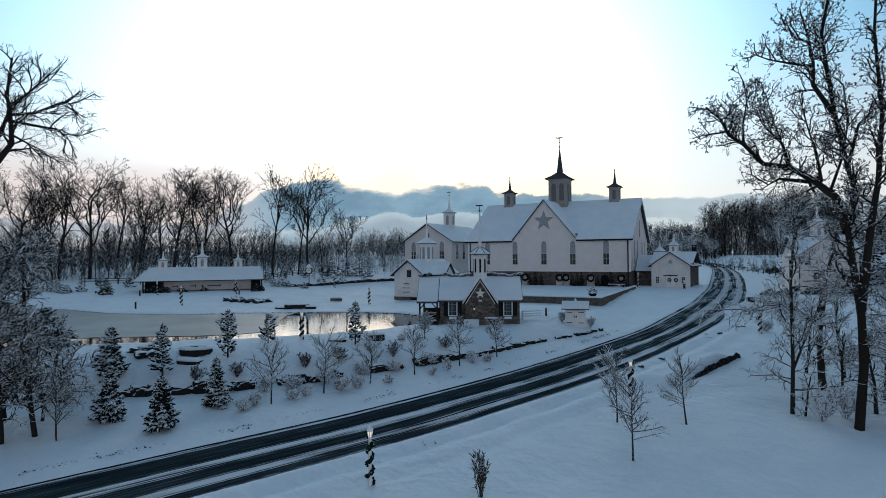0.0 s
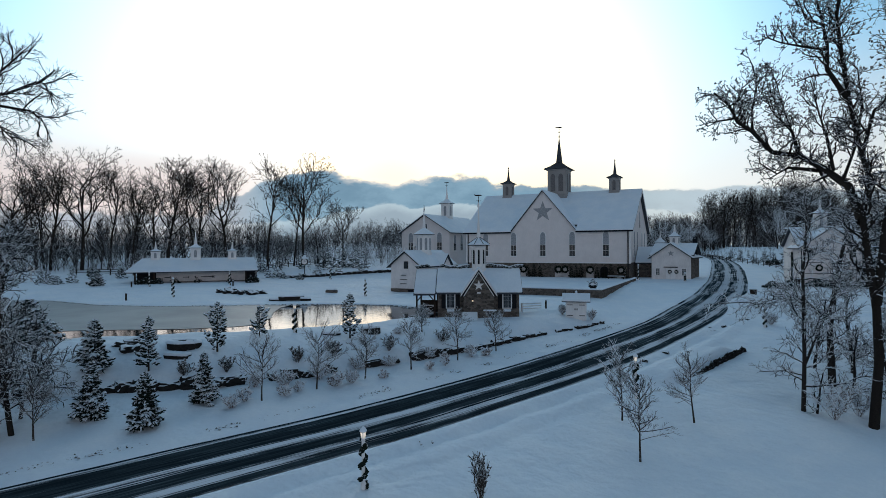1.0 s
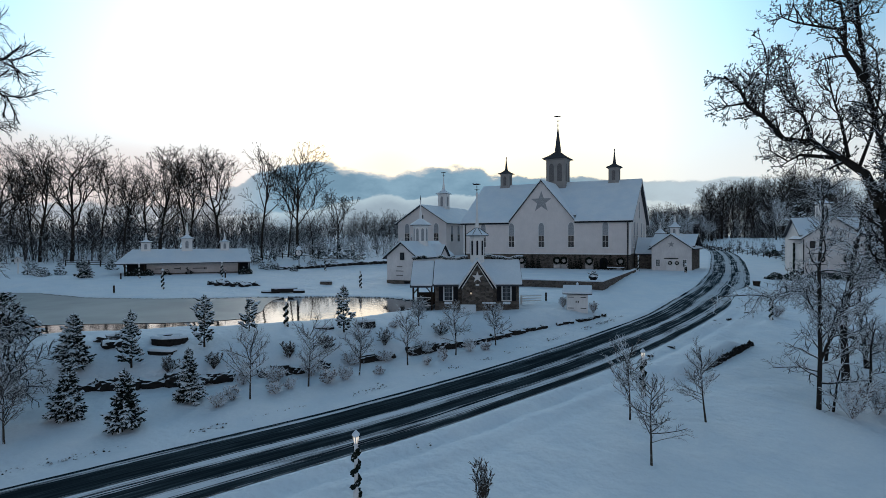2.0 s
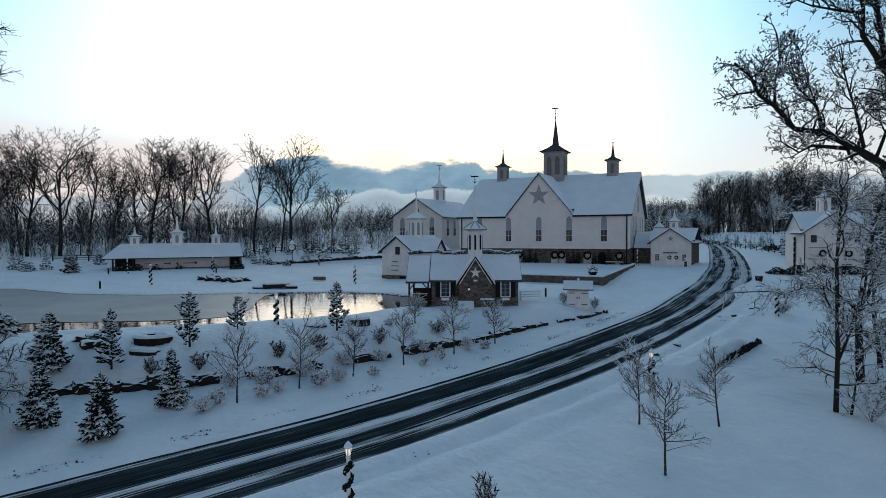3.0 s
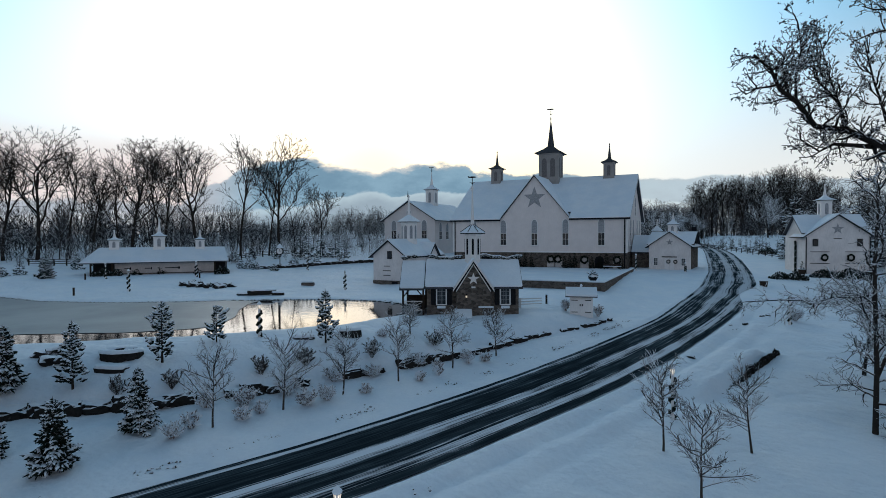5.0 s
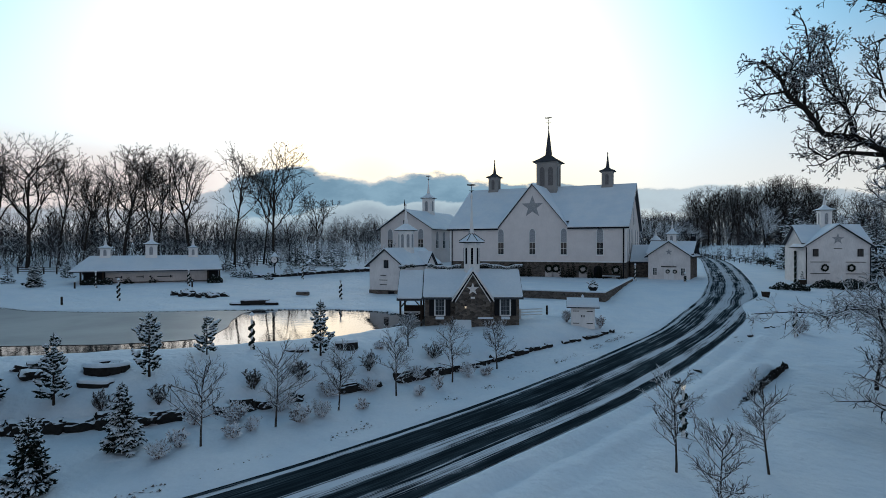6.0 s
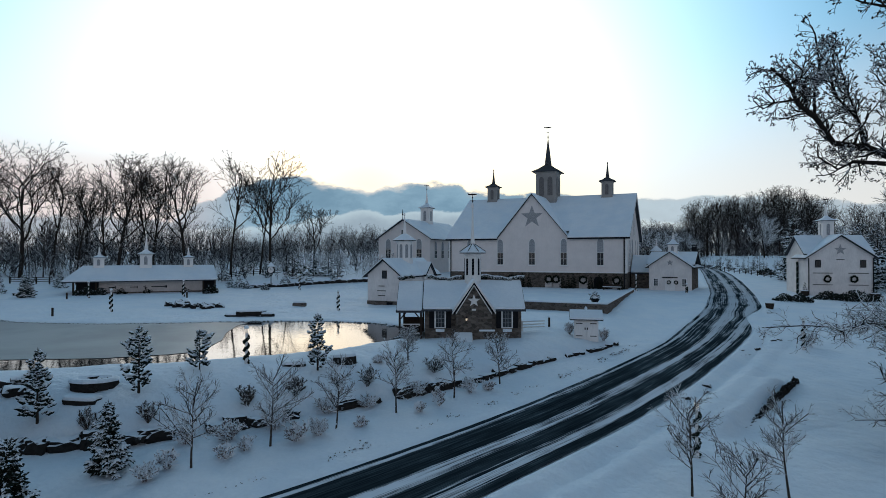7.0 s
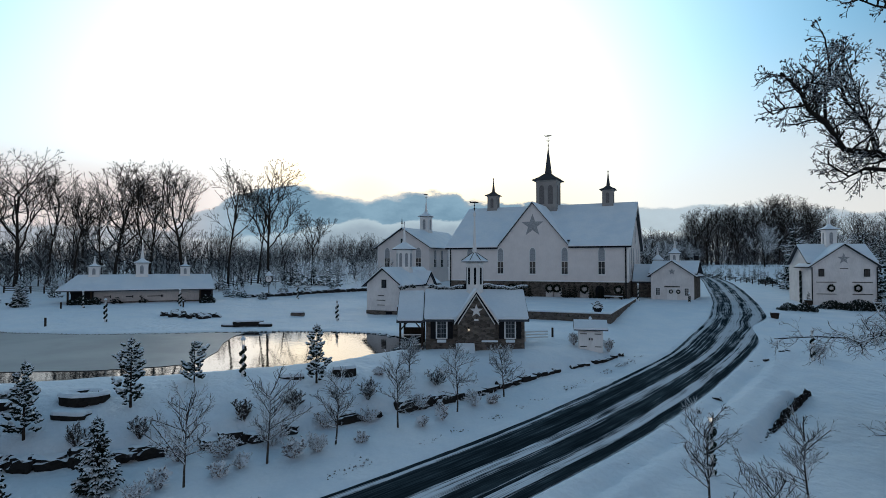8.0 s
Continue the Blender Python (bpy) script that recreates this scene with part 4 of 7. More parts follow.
def build_house():
    b = thing("star_house", pose(18.9, 125.5, 3.8, 0, 0, 12), "two-storey pale house with star gable, wreaths and lantern", "house")
    hw, d, eave, ridge = 4.95, 9.4, 6.8, 10.3
    wall(b, [(-hw, -1), (hw, -1), (hw, eave), (0, ridge), (-hw, eave)], 0, 0.3, STUCCO)
    for s in (-1, 1):
        end = part("wall", prism(bmesh.new(), [(0.3, -1), (d - 0.3, -1), (d - 0.3, eave), (d / 2, ridge - 0.05), (0.3, eave)], -0.15, 0.15), STUCCO, b)
        end.matrix_basis = pose(s * (hw - 0.15), 0, 0, 0, 0, 90)
    part("wall", cube(-hw, hw, d - 0.3, d, -1, eave), STUCCO, b)
    pitched_roof(b, hw, eave, ridge, 0, d / 2, 0.6, 0.6)
    pitched_roof(b, d / 2, eave, ridge - 0.03, -hw, hw, -0.35, 0.5, 90, (0, d / 2))
    star(b, 0, -0.05, 7.9, 1.0)
    for x in (-3.4, 3.4):
        sash_window(b, x, -0.02, 5.0, 0.62, 1.05, mat=DARK)
    for x0, x1, z in ((-4.2, -1.2, 3.9), (1.2, 4.2, 3.9), (-4.2, -1.2, 1.9), (1.2, 4.2, 1.9), (-0.6, 0.6, 6.2)):
        part("ledge", cube(x0, x1, -0.08, 0, z, z + 0.1), DARK, b)
    for s in (-1, 1):
        part("downpipe", lathe(bmesh.new(), [(0.08, -0.5), (0.08, eave - 0.3)], 8, 0, s * (hw - 0.1), -0.14), DARK, b)
    v, f = tubes([([Vector((-hw - 0.1, 4.0, k * 0.35 - 0.2)), Vector((-hw - 0.16, 4.0 + 0.2 * math.sin(k * 2.1), k * 0.35 + 0.2))], 0.22, 0.18, 0) for k in range(17)], (5,))
    tagged(sheet("climber", v, f, GARLAND, b), "evergreen garland down the side wall")
    cupola(b, -0.2, d / 2, ridge - 0.2, 0.88, 3.0, 0.95, 2.0, base=1.0, vane=0.6, skirt=1.55)


def build_kiosk():
    b = thing("pump_house", pose(-13.25, 66.4, ground_at(-13.2, 66.4) - 0.05, 0, 0, 12), "small white wooden pump house with snow cap", "hut")
    part("body", cube(-1.12, 1.12, -0.9, 0.9, -0.2, 1.95, bevel=0.03), TRIM, b)
    for s in (-1, 1):
        d = part("door", cube(min(s * 0.03, s * 0.95), max(s * 0.03, s * 0.95), -0.97, -0.9, 0.12, 1.72), TRIM, b)
        for z in (0.32, 1.5):
            part("hinge", cube(min(s * 0.35, s * 0.95), max(s * 0.35, s * 0.95), -1.0, -0.97, z, z + 0.07), IRON, d)
        part("handle", cube(min(s * 0.06, s * 0.16), max(s * 0.06, s * 0.16), -1.01, -0.97, 0.95, 1.15), IRON, d)
    for name, mat, z, t, g in (("roof", SLATE, 1.85, 0.1, 0), ("snow_cover", ROOF_SNOW, 1.95, 0.18, 0.02)):
        for s in (0, 1):
            bm = prism(bmesh.new(), [(-1.25 if s == 0 else 1.25, z), (0, z + 0.65), (0, z + 0.65 + t), (-1.25 if s == 0 else 1.25, z + t)], -1.55 + g, 1.55 - g)
            ob = part(name, bm, mat, b)
            ob.matrix_basis = Matrix(((0, 1, 0, 0), (1, 0, 0, 0), (0, 0, 1, 0), (0, 0, 0, 1)))
    part("finial", lathe(bmesh.new(), [(0.12, 2.7), (0.1, 2.8), (0.16, 2.9), (0.02, 3.1)], 8), SNOW, b)


def build_terrace():
    t = new("terrace")
    tagged(t, "raised snowy terrace held by a stone wall", "terrace", kind="structure")
    bm = cube(-42, -13.6, 81.2, 118.2, 2.6, 4.55)
    part("terrace_top", bm, SNOW, t)
    for a in ((-42, -13.2, 80.8, 81.25), (-13.65, -13.2, 81.25, 113)):
        part("retaining_wall", cube(a[0], a[1], a[2], a[3], 2.5, 4.85), STONE, t)
        part("coping_snow", cube(a[0] - 0.05, a[1] + 0.05, a[2] - 0.05, a[3] + 0.05, 4.85, 5.06, bevel=0.08), SNOW, t)


build_barn()
build_wing()
build_wash_house()
build_cottage()
build_shed()
build_pavilion()
build_house()
build_kiosk()
build_terrace()


# ---- plants ----
def bent(rng, start, way_, length, segs, wiggle, lift):
    """A crooked line of points that bends up (or down) as it goes."""
    p, d, out = Vector(start), Vector(way_).normalized(), [Vector(start)]
    for _ in range(segs):
        d = (d + Vector((rng.uniform(-1, 1), rng.uniform(-1, 1), rng.uniform(-1, 1))) * wiggle + Vector((0, 0, lift))).normalized()
        p = p + d * (length / segs)
        out.append(p.copy())
    return out


def sprout(rng, out, pts, r0, r1, level, plan):
    """Adds a limb and, from its points, the smaller limbs of the next level."""
    out.append((pts, r0, r1, level))
    if level >= len(plan):
        return
    count, reach, spread, lift, segs, first = plan[level]
    total = sum((b - a).length for a, b in zip(pts, pts[1:]))
    n = max(1, round(count * (total if count < 0 else 1) * (-1 if count < 0 else 1)))
    for i in range(n):
        k = first + (1 - first) * (i + rng.random()) / n
        f = k * (len(pts) - 1)
        j = min(int(f), len(pts) - 2)
        base = pts[j].lerp(pts[j + 1], f - j)
        along = (pts[j + 1] - pts[j]).normalized()
        side = along.orthogonal().normalized()
        side.rotate(Matrix.Rotation(rng.uniform(0, 2 * math.pi), 3, along))
        a = radians(rng.uniform(spread * 0.6, spread * 1.3))
        d = along * math.cos(a) + side * math.sin(a)
        d.z += lift * 0.6
        rad = (r0 + (r1 - r0) * k)
        length = reach * rng.uniform(0.6, 1.2) * (1 - 0.45 * k)
        sprout(rng, out, bent(rng, base, d, length, segs, CROOK[0], lift * 0.25), max(rad * rng.uniform(0.45, 0.65), plan_min(level)), plan_min(level) * 0.6, level + 1, plan)


def plan_min(level):
    return (0.05, 0.022, 0.014, 0.011, 0.010)[min(level, 4)] * GIRTH[0]


GIRTH = [1.0]
CROOK = [0.22]


def bare_tree(name, m, limbs, plan, seed, label, category="tree", group="", girth=1.0, crook=0.22, buds=0.0, bark=None, twig=None, sides=(8, 6, 4, 3, 3)):
    """A leafless tree: the given main limbs (points, radii), with boughs and twigs grown on them."""
    rng = random.Random(seed)
    GIRTH[0], CROOK[0] = girth, crook
    out = []
    for pts, r0, r1 in limbs:
        sprout(rng, out, [Vector(p) for p in pts], r0, r1, 0, plan)
    tree = thing(name, m, label, category, group)
    stems = [l for l in out if l[3] == 0]
    v, f = tubes(stems[:1], sides)
    sheet("trunk", v, f, bark or BARK, tree, True)
    if 1 < len(stems) < 17:
        for l in stems[1:]:
            v, f = tubes([l], sides)
            sheet("limb", v, f, bark or BARK, tree, True)
    v, f = tubes([l for l in out if l[3] > 0] + (stems[1:] if len(stems) > 16 else []), sides)
    for pts, _, _, level in out:
        if buds and level >= len(plan) - 1 and rng.random() < buds:
            for c in (pts[-1], pts[-2].lerp(pts[-1], 0.5)):
                s, q = rng.uniform(0.03, 0.085), len(v)
                v += [tuple(c + Vector((rng.uniform(0.6, 1.4) * x, rng.uniform(0.6, 1.4) * y, rng.uniform(0.6, 1.4) * z)) * s) for x, y, z in ((1, 0, 0.2), (-0.5, 0.9, 0), (-0.5, -0.9, -0.2), (0, 0, 1), (0, 0.1, -1))]
                f += [(q, q + 1, q + 3), (q + 1, q + 2, q + 3), (q + 2, q, q + 3), (q + 1, q, q + 4), (q + 2, q + 1, q + 4), (q, q + 2, q + 4)]
    sheet("crown", v, f, twig or TWIG, tree)
    return tree


def spray(verts, faces, base, d, ln, wd, sag):
    """One needled twig: a slim keeled blade."""
    across, b = d.cross(Vector((0, 0, 1))), len(verts)
    across = across.normalized() * wd if across.length > 1e-4 else Vector((wd, 0, 0))
    mid, end = base + d * ln * 0.5, base + d * ln + Vector((0, 0, -sag * ln))
    verts += [tuple(base), tuple(mid + across), tuple(end), tuple(mid - across), tuple(mid + Vector((0, 0, wd * 0.8))), tuple(mid - Vector((0, 0, wd * 1.2)))]
    faces += [(b, b + 1, b + 4), (b + 1, b + 2, b + 4), (b + 2, b + 3, b + 4), (b + 3, b, b + 4), (b + 1, b, b + 5), (b + 2, b + 1, b + 5), (b + 3, b + 2, b + 5), (b, b + 3, b + 5)]
    return mid


def spruce(name, m, height_, width, seed, label, group="", sparse=1.0, mat=None, per=11, fine=1.0, snow=True):
    """A conifer: trunk, whorls of drooping boughs set with needled twigs, fingers of snow on the boughs."""
    rng = random.Random(seed)
    tree = thing(name, m, label, "conifer", group)
    part("trunk", lathe(bmesh.new(), [(0.02 * height_, -0.15), (0.010, height_ * 0.97)], 6), TIMBER, tree)
    verts, faces, sv, sf = [], [], [], []
    loose = sparse < 0.9
    count = max(12, int((6 + 5.0 * min(height_, 6)) * per * (0.30 if loose else 0.42) * fine))
    twigs = (3 if fine < 1.3 else 6) if not loose else 5
    for i in range(count):
        k = ((i + rng.random()) / count) ** (0.9 if loose else 1.3)
        a = i * 2.399 + rng.uniform(-0.6, 0.6)
        patch = noise.noise((math.cos(a) * 1.2 + seed * 1.7, math.sin(a) * 1.2, k * height_ * (1.1 if loose else 0.8)))
        shape = ((1 - k) ** 0.5 * min(1, 0.75 + k) if loose else (1 - k) ** 0.66 * min(1, 0.82 + k * 2.0))
        r = width * (0.40 if loose else 0.44) * shape * (1 + (2.1 if loose else 0.7) * patch) * rng.uniform(0.5 if loose else 0.62, 1.3) + 0.06
        z = height_ * (0.06 + 0.90 * k)
        out_, side = Vector((math.cos(a), math.sin(a), 0)), Vector((-math.sin(a), math.cos(a), 0))
        rise = rng.uniform(0.0, 0.5) if loose or k > 0.8 else rng.uniform(-0.55, 0.1)
        tip = rng.uniform(0.1, 0.35)
        spine = [Vector((0, 0, z)) + out_ * (r * q) + side * (r * 0.12 * math.sin(q * 3 + i)) + Vector((0, 0, r * (rise * q + tip * q * q))) for q in (0.12, 0.42, 0.74, 1.0)]
        for j in range(twigs):
            q = (0.40 if loose else 0.18) + (0.6 if loose else 0.82) * (j + rng.random()) / twigs
            f = min(q, 0.999) * 3
            u = int(f)
            base, along = spine[u].lerp(spine[u + 1], f - u), (spine[u + 1] - spine[u]).normalized()
            for s in (-1, 1):
                ln = (0.09 + 0.34 * r) * (1.15 - 0.6 * q) * rng.uniform(0.7, 1.3)
                d = (along * rng.uniform(0.7, 1.2) + side * s * rng.uniform(0.35, 1.0) + Vector((0, 0, rng.uniform(-0.45, 0.15) if not loose else rng.uniform(-0.2, 0.5)))).normalized()
                wd = ln * rng.uniform(0.11, 0.20) * (1.5 if loose else 1.0) + 0.008
                mid = spray(verts, faces, base, d, ln, wd, rng.uniform(0.0, 0.35))
                if snow and rng.random() < ((0.68 if loose else 0.46) + 1.7 * patch):
                    spray(sv, sf, base + d * ln * rng.uniform(0.1, 0.3) + Vector((0, 0, wd * 0.9)), d, ln * rng.uniform(0.55, 0.85), wd * rng.uniform(0.8, 1.4), 0.3)
        spray(verts, faces, spine[2], (spine[3] - spine[2]).normalized(), (spine[3] - spine[2]).length * 1.35, 0.03 + 0.04 * r, 0.1)
        if snow and rng.random() < 0.72 + 1.1 * patch:
            g = (0.034 + 0.062 * r) * rng.uniform(0.7, 1.35)
            for q in (0.15, 0.5, 0.85):
                c = spine[2].lerp(spine[3], q) + Vector((0, 0, g * 0.55))
                lump(rng, sv, sf, c, g * (1.3 - 0.5 * q), g * (1.3 - 0.5 * q), g * 0.8)
    for _ in range(7):
        a = rng.uniform(0, 6.28)
        spray(verts, faces, Vector((0, 0, height_ * rng.uniform(0.88, 0.97))), Vector((math.cos(a) * 0.45, math.sin(a) * 0.45, 1)).normalized(), 0.05 * height_ * rng.uniform(0.6, 1.2), 0.022, 0)
    spray(verts, faces, Vector((0, 0, height_ * 0.93)), Vector((0.02, 0, 1)).normalized(), height_ * 0.10, 0.02, 0)
    sheet("crown", verts, faces, mat or NEEDLE, tree)
    if snow and sv:
        tagged(sheet("snow_clumps", sv, sf, SNOW, tree, True), "clumps of snow")
    return tree


def on_ground(x, y, sink=0.05, turn=0.0, size=1.0):
    return pose(x, y, ground_at(x, y) - sink, 0, 0, turn) @ Matrix.Scale(size, 4)


# the great oak by the lawn
OAK = [
    ([(9.6, 44.7, -0.5), (10.1, 45.8, 3.6), (10.2, 46.9, 6.7), (9.9, 47.5, 10.0), (9.8, 48.6, 12.7), (10.7, 51.2, 15.2), (10.4, 53.3, 18.4), (9.8, 52.9, 21.4), (9.3, 52.6, 24.8), (9.0, 52.4, 27.4), (9.7, 52.7, 31.2), (10.1, 52.8, 35.9)], 0.28, 0.09),
    ([(9.8, 48.6, 12.3), (9.8, 53.0, 15.0), (8.9, 57.0, 16.8), (7.5, 59.7, 18.4), (5.4, 59.1, 18.8), (3.8, 56.2, 20.2), (2.7, 55.2, 20.9), (2.1, 54.6, 22.2), (1.0, 54.0, 23.2)], 0.34, 0.08),
    ([(8.5, 57.4, 16.8), (6.6, 59.2, 17.4), (5.8, 59.9, 17.0), (4.5, 59.2, 17.9)], 0.17, 0.04),
    ([(9.8, 52.9, 21.2), (8.4, 52.2, 23.5), (8.4, 52.1, 25.2), (8.2, 53.1, 27.6), (7.7, 52.8, 29.5)], 0.2, 0.05),
    ([(8.4, 52.1, 24.9), (7.0, 52.0, 25.3), (5.5, 51.8, 25.8), (4.3, 51.2, 26.3)], 0.12, 0.03),
    ([(8.2, 52.6, 26.9), (7.1, 52.5, 27.6), (6.7, 52.3, 28.9)], 0.10, 0.03),
    ([(10.2, 46.9, 7.0), (10.9, 48.0, 11.9), (11.6, 48.9, 15.7), (12.0, 49.5, 20.4), (11.6, 49.3, 25.8), (11.9, 49.4, 31.2)], 0.27, 0.06),
    ([(10.5, 52.8, 17.1), (11.2, 52.5, 20.3), (12.0, 52.9, 21.1)], 0.14, 0.05),
    ([(7.5, 59.7, 18.3), (6.9, 59.5, 20.5), (5.6, 59.0, 22.0), (5.0, 58.5, 24.0)], 0.15, 0.04),
    ([(3.8, 56.2, 20.2), (3.8, 56.3, 22.0), (4.1, 56.3, 23.8), (3.9, 56.2, 25.6)], 0.11, 0.03),
    ([(7.3, 59.6, 18.4), (6.9, 59.3, 20.3), (6.3, 59.2, 22.3), (5.6, 59.0, 25.2)], 0.11, 0.03),
    ([(2.5, 55.0, 21.2), (1.9, 54.5, 21.0), (1.2, 54.2, 20.9), (0.5, 54.0, 20.5)], 0.10, 0.03),
    ([(2.0, 54.6, 22.0), (2.8, 54.6, 22.6), (3.1, 54.6, 23.9)], 0.08, 0.03),
    ([(9.3, 56.0, 16.6), (9.2, 57.5, 19.0), (8.6, 57.8, 21.5), (8.0, 57.6, 24.2)], 0.13, 0.04),
    ([(9.6, 54.0, 15.6), (10.4, 54.4, 18.0), (10.9, 54.6, 21.0), (10.6, 54.6, 24.0)], 0.12, 0.04),
]
OAK_PLAN = [(-1.75, 2.3, 62, 0.32, 6, 0.2), (-2.8, 1.5, 58, 0.22, 4, 0.12), (-3.6, 0.7, 58, 0.15, 3, 0.2), (-3.4, 0.32, 55, 0.1, 1, 0.3)]
bare_tree("oak_tree", pose(0, 0, 0), OAK, OAK_PLAN, 3, "great bare oak with crooked limbs dusted by snow", "oak tree", girth=1.15, crook=0.36, buds=0.5, bark=OAK_BARK)

LAWN_PLAN = [(-2.6, 2.6, 60, 0.1, 5, 0.12), (-4.6, 1.3, 50, 0.1, 4, 0.1), (-5.0, 0.55, 45, 0.05, 2, 0.15)]
bare_tree("maple_tree", pose(0, 0, 0), [([(6.2, 45.8, -0.4), (6.3, 46.1, 3.6), (6.3, 46.8, 8.8), (6.6, 47.5, 12.2), (6.5, 48.0, 14.0)], 0.15, 0.05),
                                        ([(6.3, 46.1, 3.0), (7.0, 46.3, 5.0), (8.0, 46.9, 7.5), (8.6, 47.4, 9.5)], 0.09, 0.04)], LAWN_PLAN, 5, "slim bare maple with snow along its twigs", "tree", girth=1.0, crook=0.4, bark=PLASTERED, twig=LACED)
bare_tree("leaning_tree", pose(0, 0, 0), [([(8.8, 53.2, -0.2), (8.7, 53.7, 4.6), (9.3, 54.6, 8.5), (10.1, 55.5, 12.1), (10.6, 55.7, 14.6)], 0.28, 0.06),
                                          ([(8.8, 53.8, 5.3), (7.6, 53.7, 6.2), (6.3, 54.2, 6.7), (5.0, 54.6, 6.2), (2.9, 54.7, 6.2), (0.4, 54.0, 6.0)], 0.17, 0.03),
                                          ([(8.8, 53.9, 5.0), (7.0, 52.2, 6.8), (5.0, 49.6, 7.0), (3.6, 48.4, 6.6)], 0.09, 0.03)], [(-2.5, 2.6, 62, -0.04, 6, 0.08), (-3.5, 1.1, 55, 0.02, 4, 0.1), (-4.8, 0.5, 50, 0.0, 2, 0.1)], 8, "bare tree with long low snowy boughs", "tree", girth=0.95, crook=0.46, bark=PLASTERED, twig=FROST)
for i, (x, y, h, s) in enumerate(((6.9, 45.7, 3.2, 11), (12.5, 52.5, 9.0, 12), (13.5, 49.0, 10.0, 13), (10.8, 57.5, 8.5, 14), (15.0, 56.0, 9.5, 15), (11.2, 48.5, 6.0, 16), (9.4, 50.0, 5.0, 17), (12.0, 45.5, 6.5, 18), (8.2, 57.5, 6.0, 19))):
    rng = random.Random(s)
    g = ground_at(x, y)
    stem = bent(rng, (0, 0, -0.3), (rng.uniform(-0.1, 0.1), rng.uniform(-0.1, 0.1), 1), h, 7, 0.12, 0.1)
    bare_tree("understorey_tree", pose(x, y, g), [(stem, 0.035 * h ** 0.8, 0.03)], [(max(6, h * 2.6), h * 0.30, 65, 0.05, 5, 0.15), (-4.6, 1.1, 50, 0.05, 3, 0.1), (-5.0, 0.45, 45, 0.0, 2, 0.1)], s, "small bare understorey tree laden with snow", "tree", "understorey trees", girth=1.1, crook=0.3, bark=PLASTERED, twig=LACED)

# trees at the near end of the bank
bare_tree("ash_tree", pose(0, 0, 0), [([(-35.3, 17.7, -0.3), (-35.2, 17.6, 9.5), (-34.7, 17.8, 14.9), (-34.9, 17.5, 20.0), (-35.0, 17.4, 24.0)], 0.42, 0.08),
                                      ([(-34.7, 17.8, 14.7), (-33.5, 18.4, 16.3), (-32.8, 18.7, 17.2), (-32.9, 18.7, 18.5), (-33.1, 18.6, 20.0), (-32.8, 18.7, 22.0)], 0.22, 0.05),
                                      ([(-34.8, 17.7, 16.5), (-33.4, 18.4, 17.7), (-33.0, 18.6, 18.8), (-31.7, 19.3, 18.9), (-30.3, 20.0, 19.5), (-29.8, 20.3, 19.4)], 0.16, 0.03),
                                      ([(-33.0, 18.6, 18.5), (-31.7, 19.3, 18.2), (-30.6, 19.9, 18.0), (-29.9, 20.2, 17.3)], 0.10, 0.03),
                                      ([(-33.0, 18.6, 19.2), (-32.0, 19.1, 20.0), (-30.9, 19.7, 21.1)], 0.10, 0.03),
                                      ([(-32.8, 18.7, 17.7), (-32.0, 19.1, 17.2), (-31.2, 19.6, 16.2)], 0.07, 0.02)],
          [(-2.2, 2.1, 45, 0.06, 5, 0.3), (-3.6, 1.1, 40, 0.03, 3, 0.15), (-4.5, 0.6, 38, 0.03, 2, 0.2), (-4.0, 0.3, 38, 0.0, 2, 0.3)], 21, "tall bare ash with arching limbs", "tree", girth=0.9, crook=0.26)
bare_tree("ash_tree", pose(0, 0, 0), [([(-33.0, 20.1, -0.1), (-33.6, 20.0, 2.9), (-34.1, 20.0, 4.8), (-34.0, 20.0, 7.4), (-34.2, 19.9, 10.1), (-33.9, 19.9, 11.7)], 0.15, 0.05)],
          [(72, 3.5, 70, 0.02, 5, 0.12), (-4.4, 1.3, 50, 0.02, 3, 0.1), (-4.5, 0.5, 45, 0.0, 2, 0.1)], 22, "dark bare tree with low snowy boughs", "tree", girth=1.2, crook=0.38, twig=SNOWY_TWIG)
bare_tree("ash_tree", pose(0, 0, 0), [([(-33.7, 18.7, -0.1), (-33.7, 18.6, 3.2), (-34.2, 18.3, 7.6), (-33.8, 18.3, 11.1)], 0.13, 0.05)],
          [(56, 2.8, 70, 0.02, 4, 0.18), (-4.0, 1.2, 50, 0.02, 3, 0.1), (-4.5, 0.5, 45, 0.0, 2, 0.1)], 23, "dark bare tree with low snowy boughs", "tree", girth=1.2, crook=0.38, twig=SNOWY_TWIG)
bare_tree("ash_tree", pose(-37.5, 20.5, ground_at(-37.5, 20.5)), [(bent(random.Random(4), (0, 0, -0.3), (0.05, 0, 1), 11, 6, 0.1, 0.1), 0.22, 0.05)],
          [(64, 3.4, 72, 0.02, 5, 0.12), (-4.4, 1.3, 50, 0.02, 3, 0.1), (-4.0, 0.5, 45, 0.0, 2, 0.1)], 24, "dark bare tree with low snowy boughs", "tree", girth=1.2, crook=0.38, twig=SNOWY_TWIG)

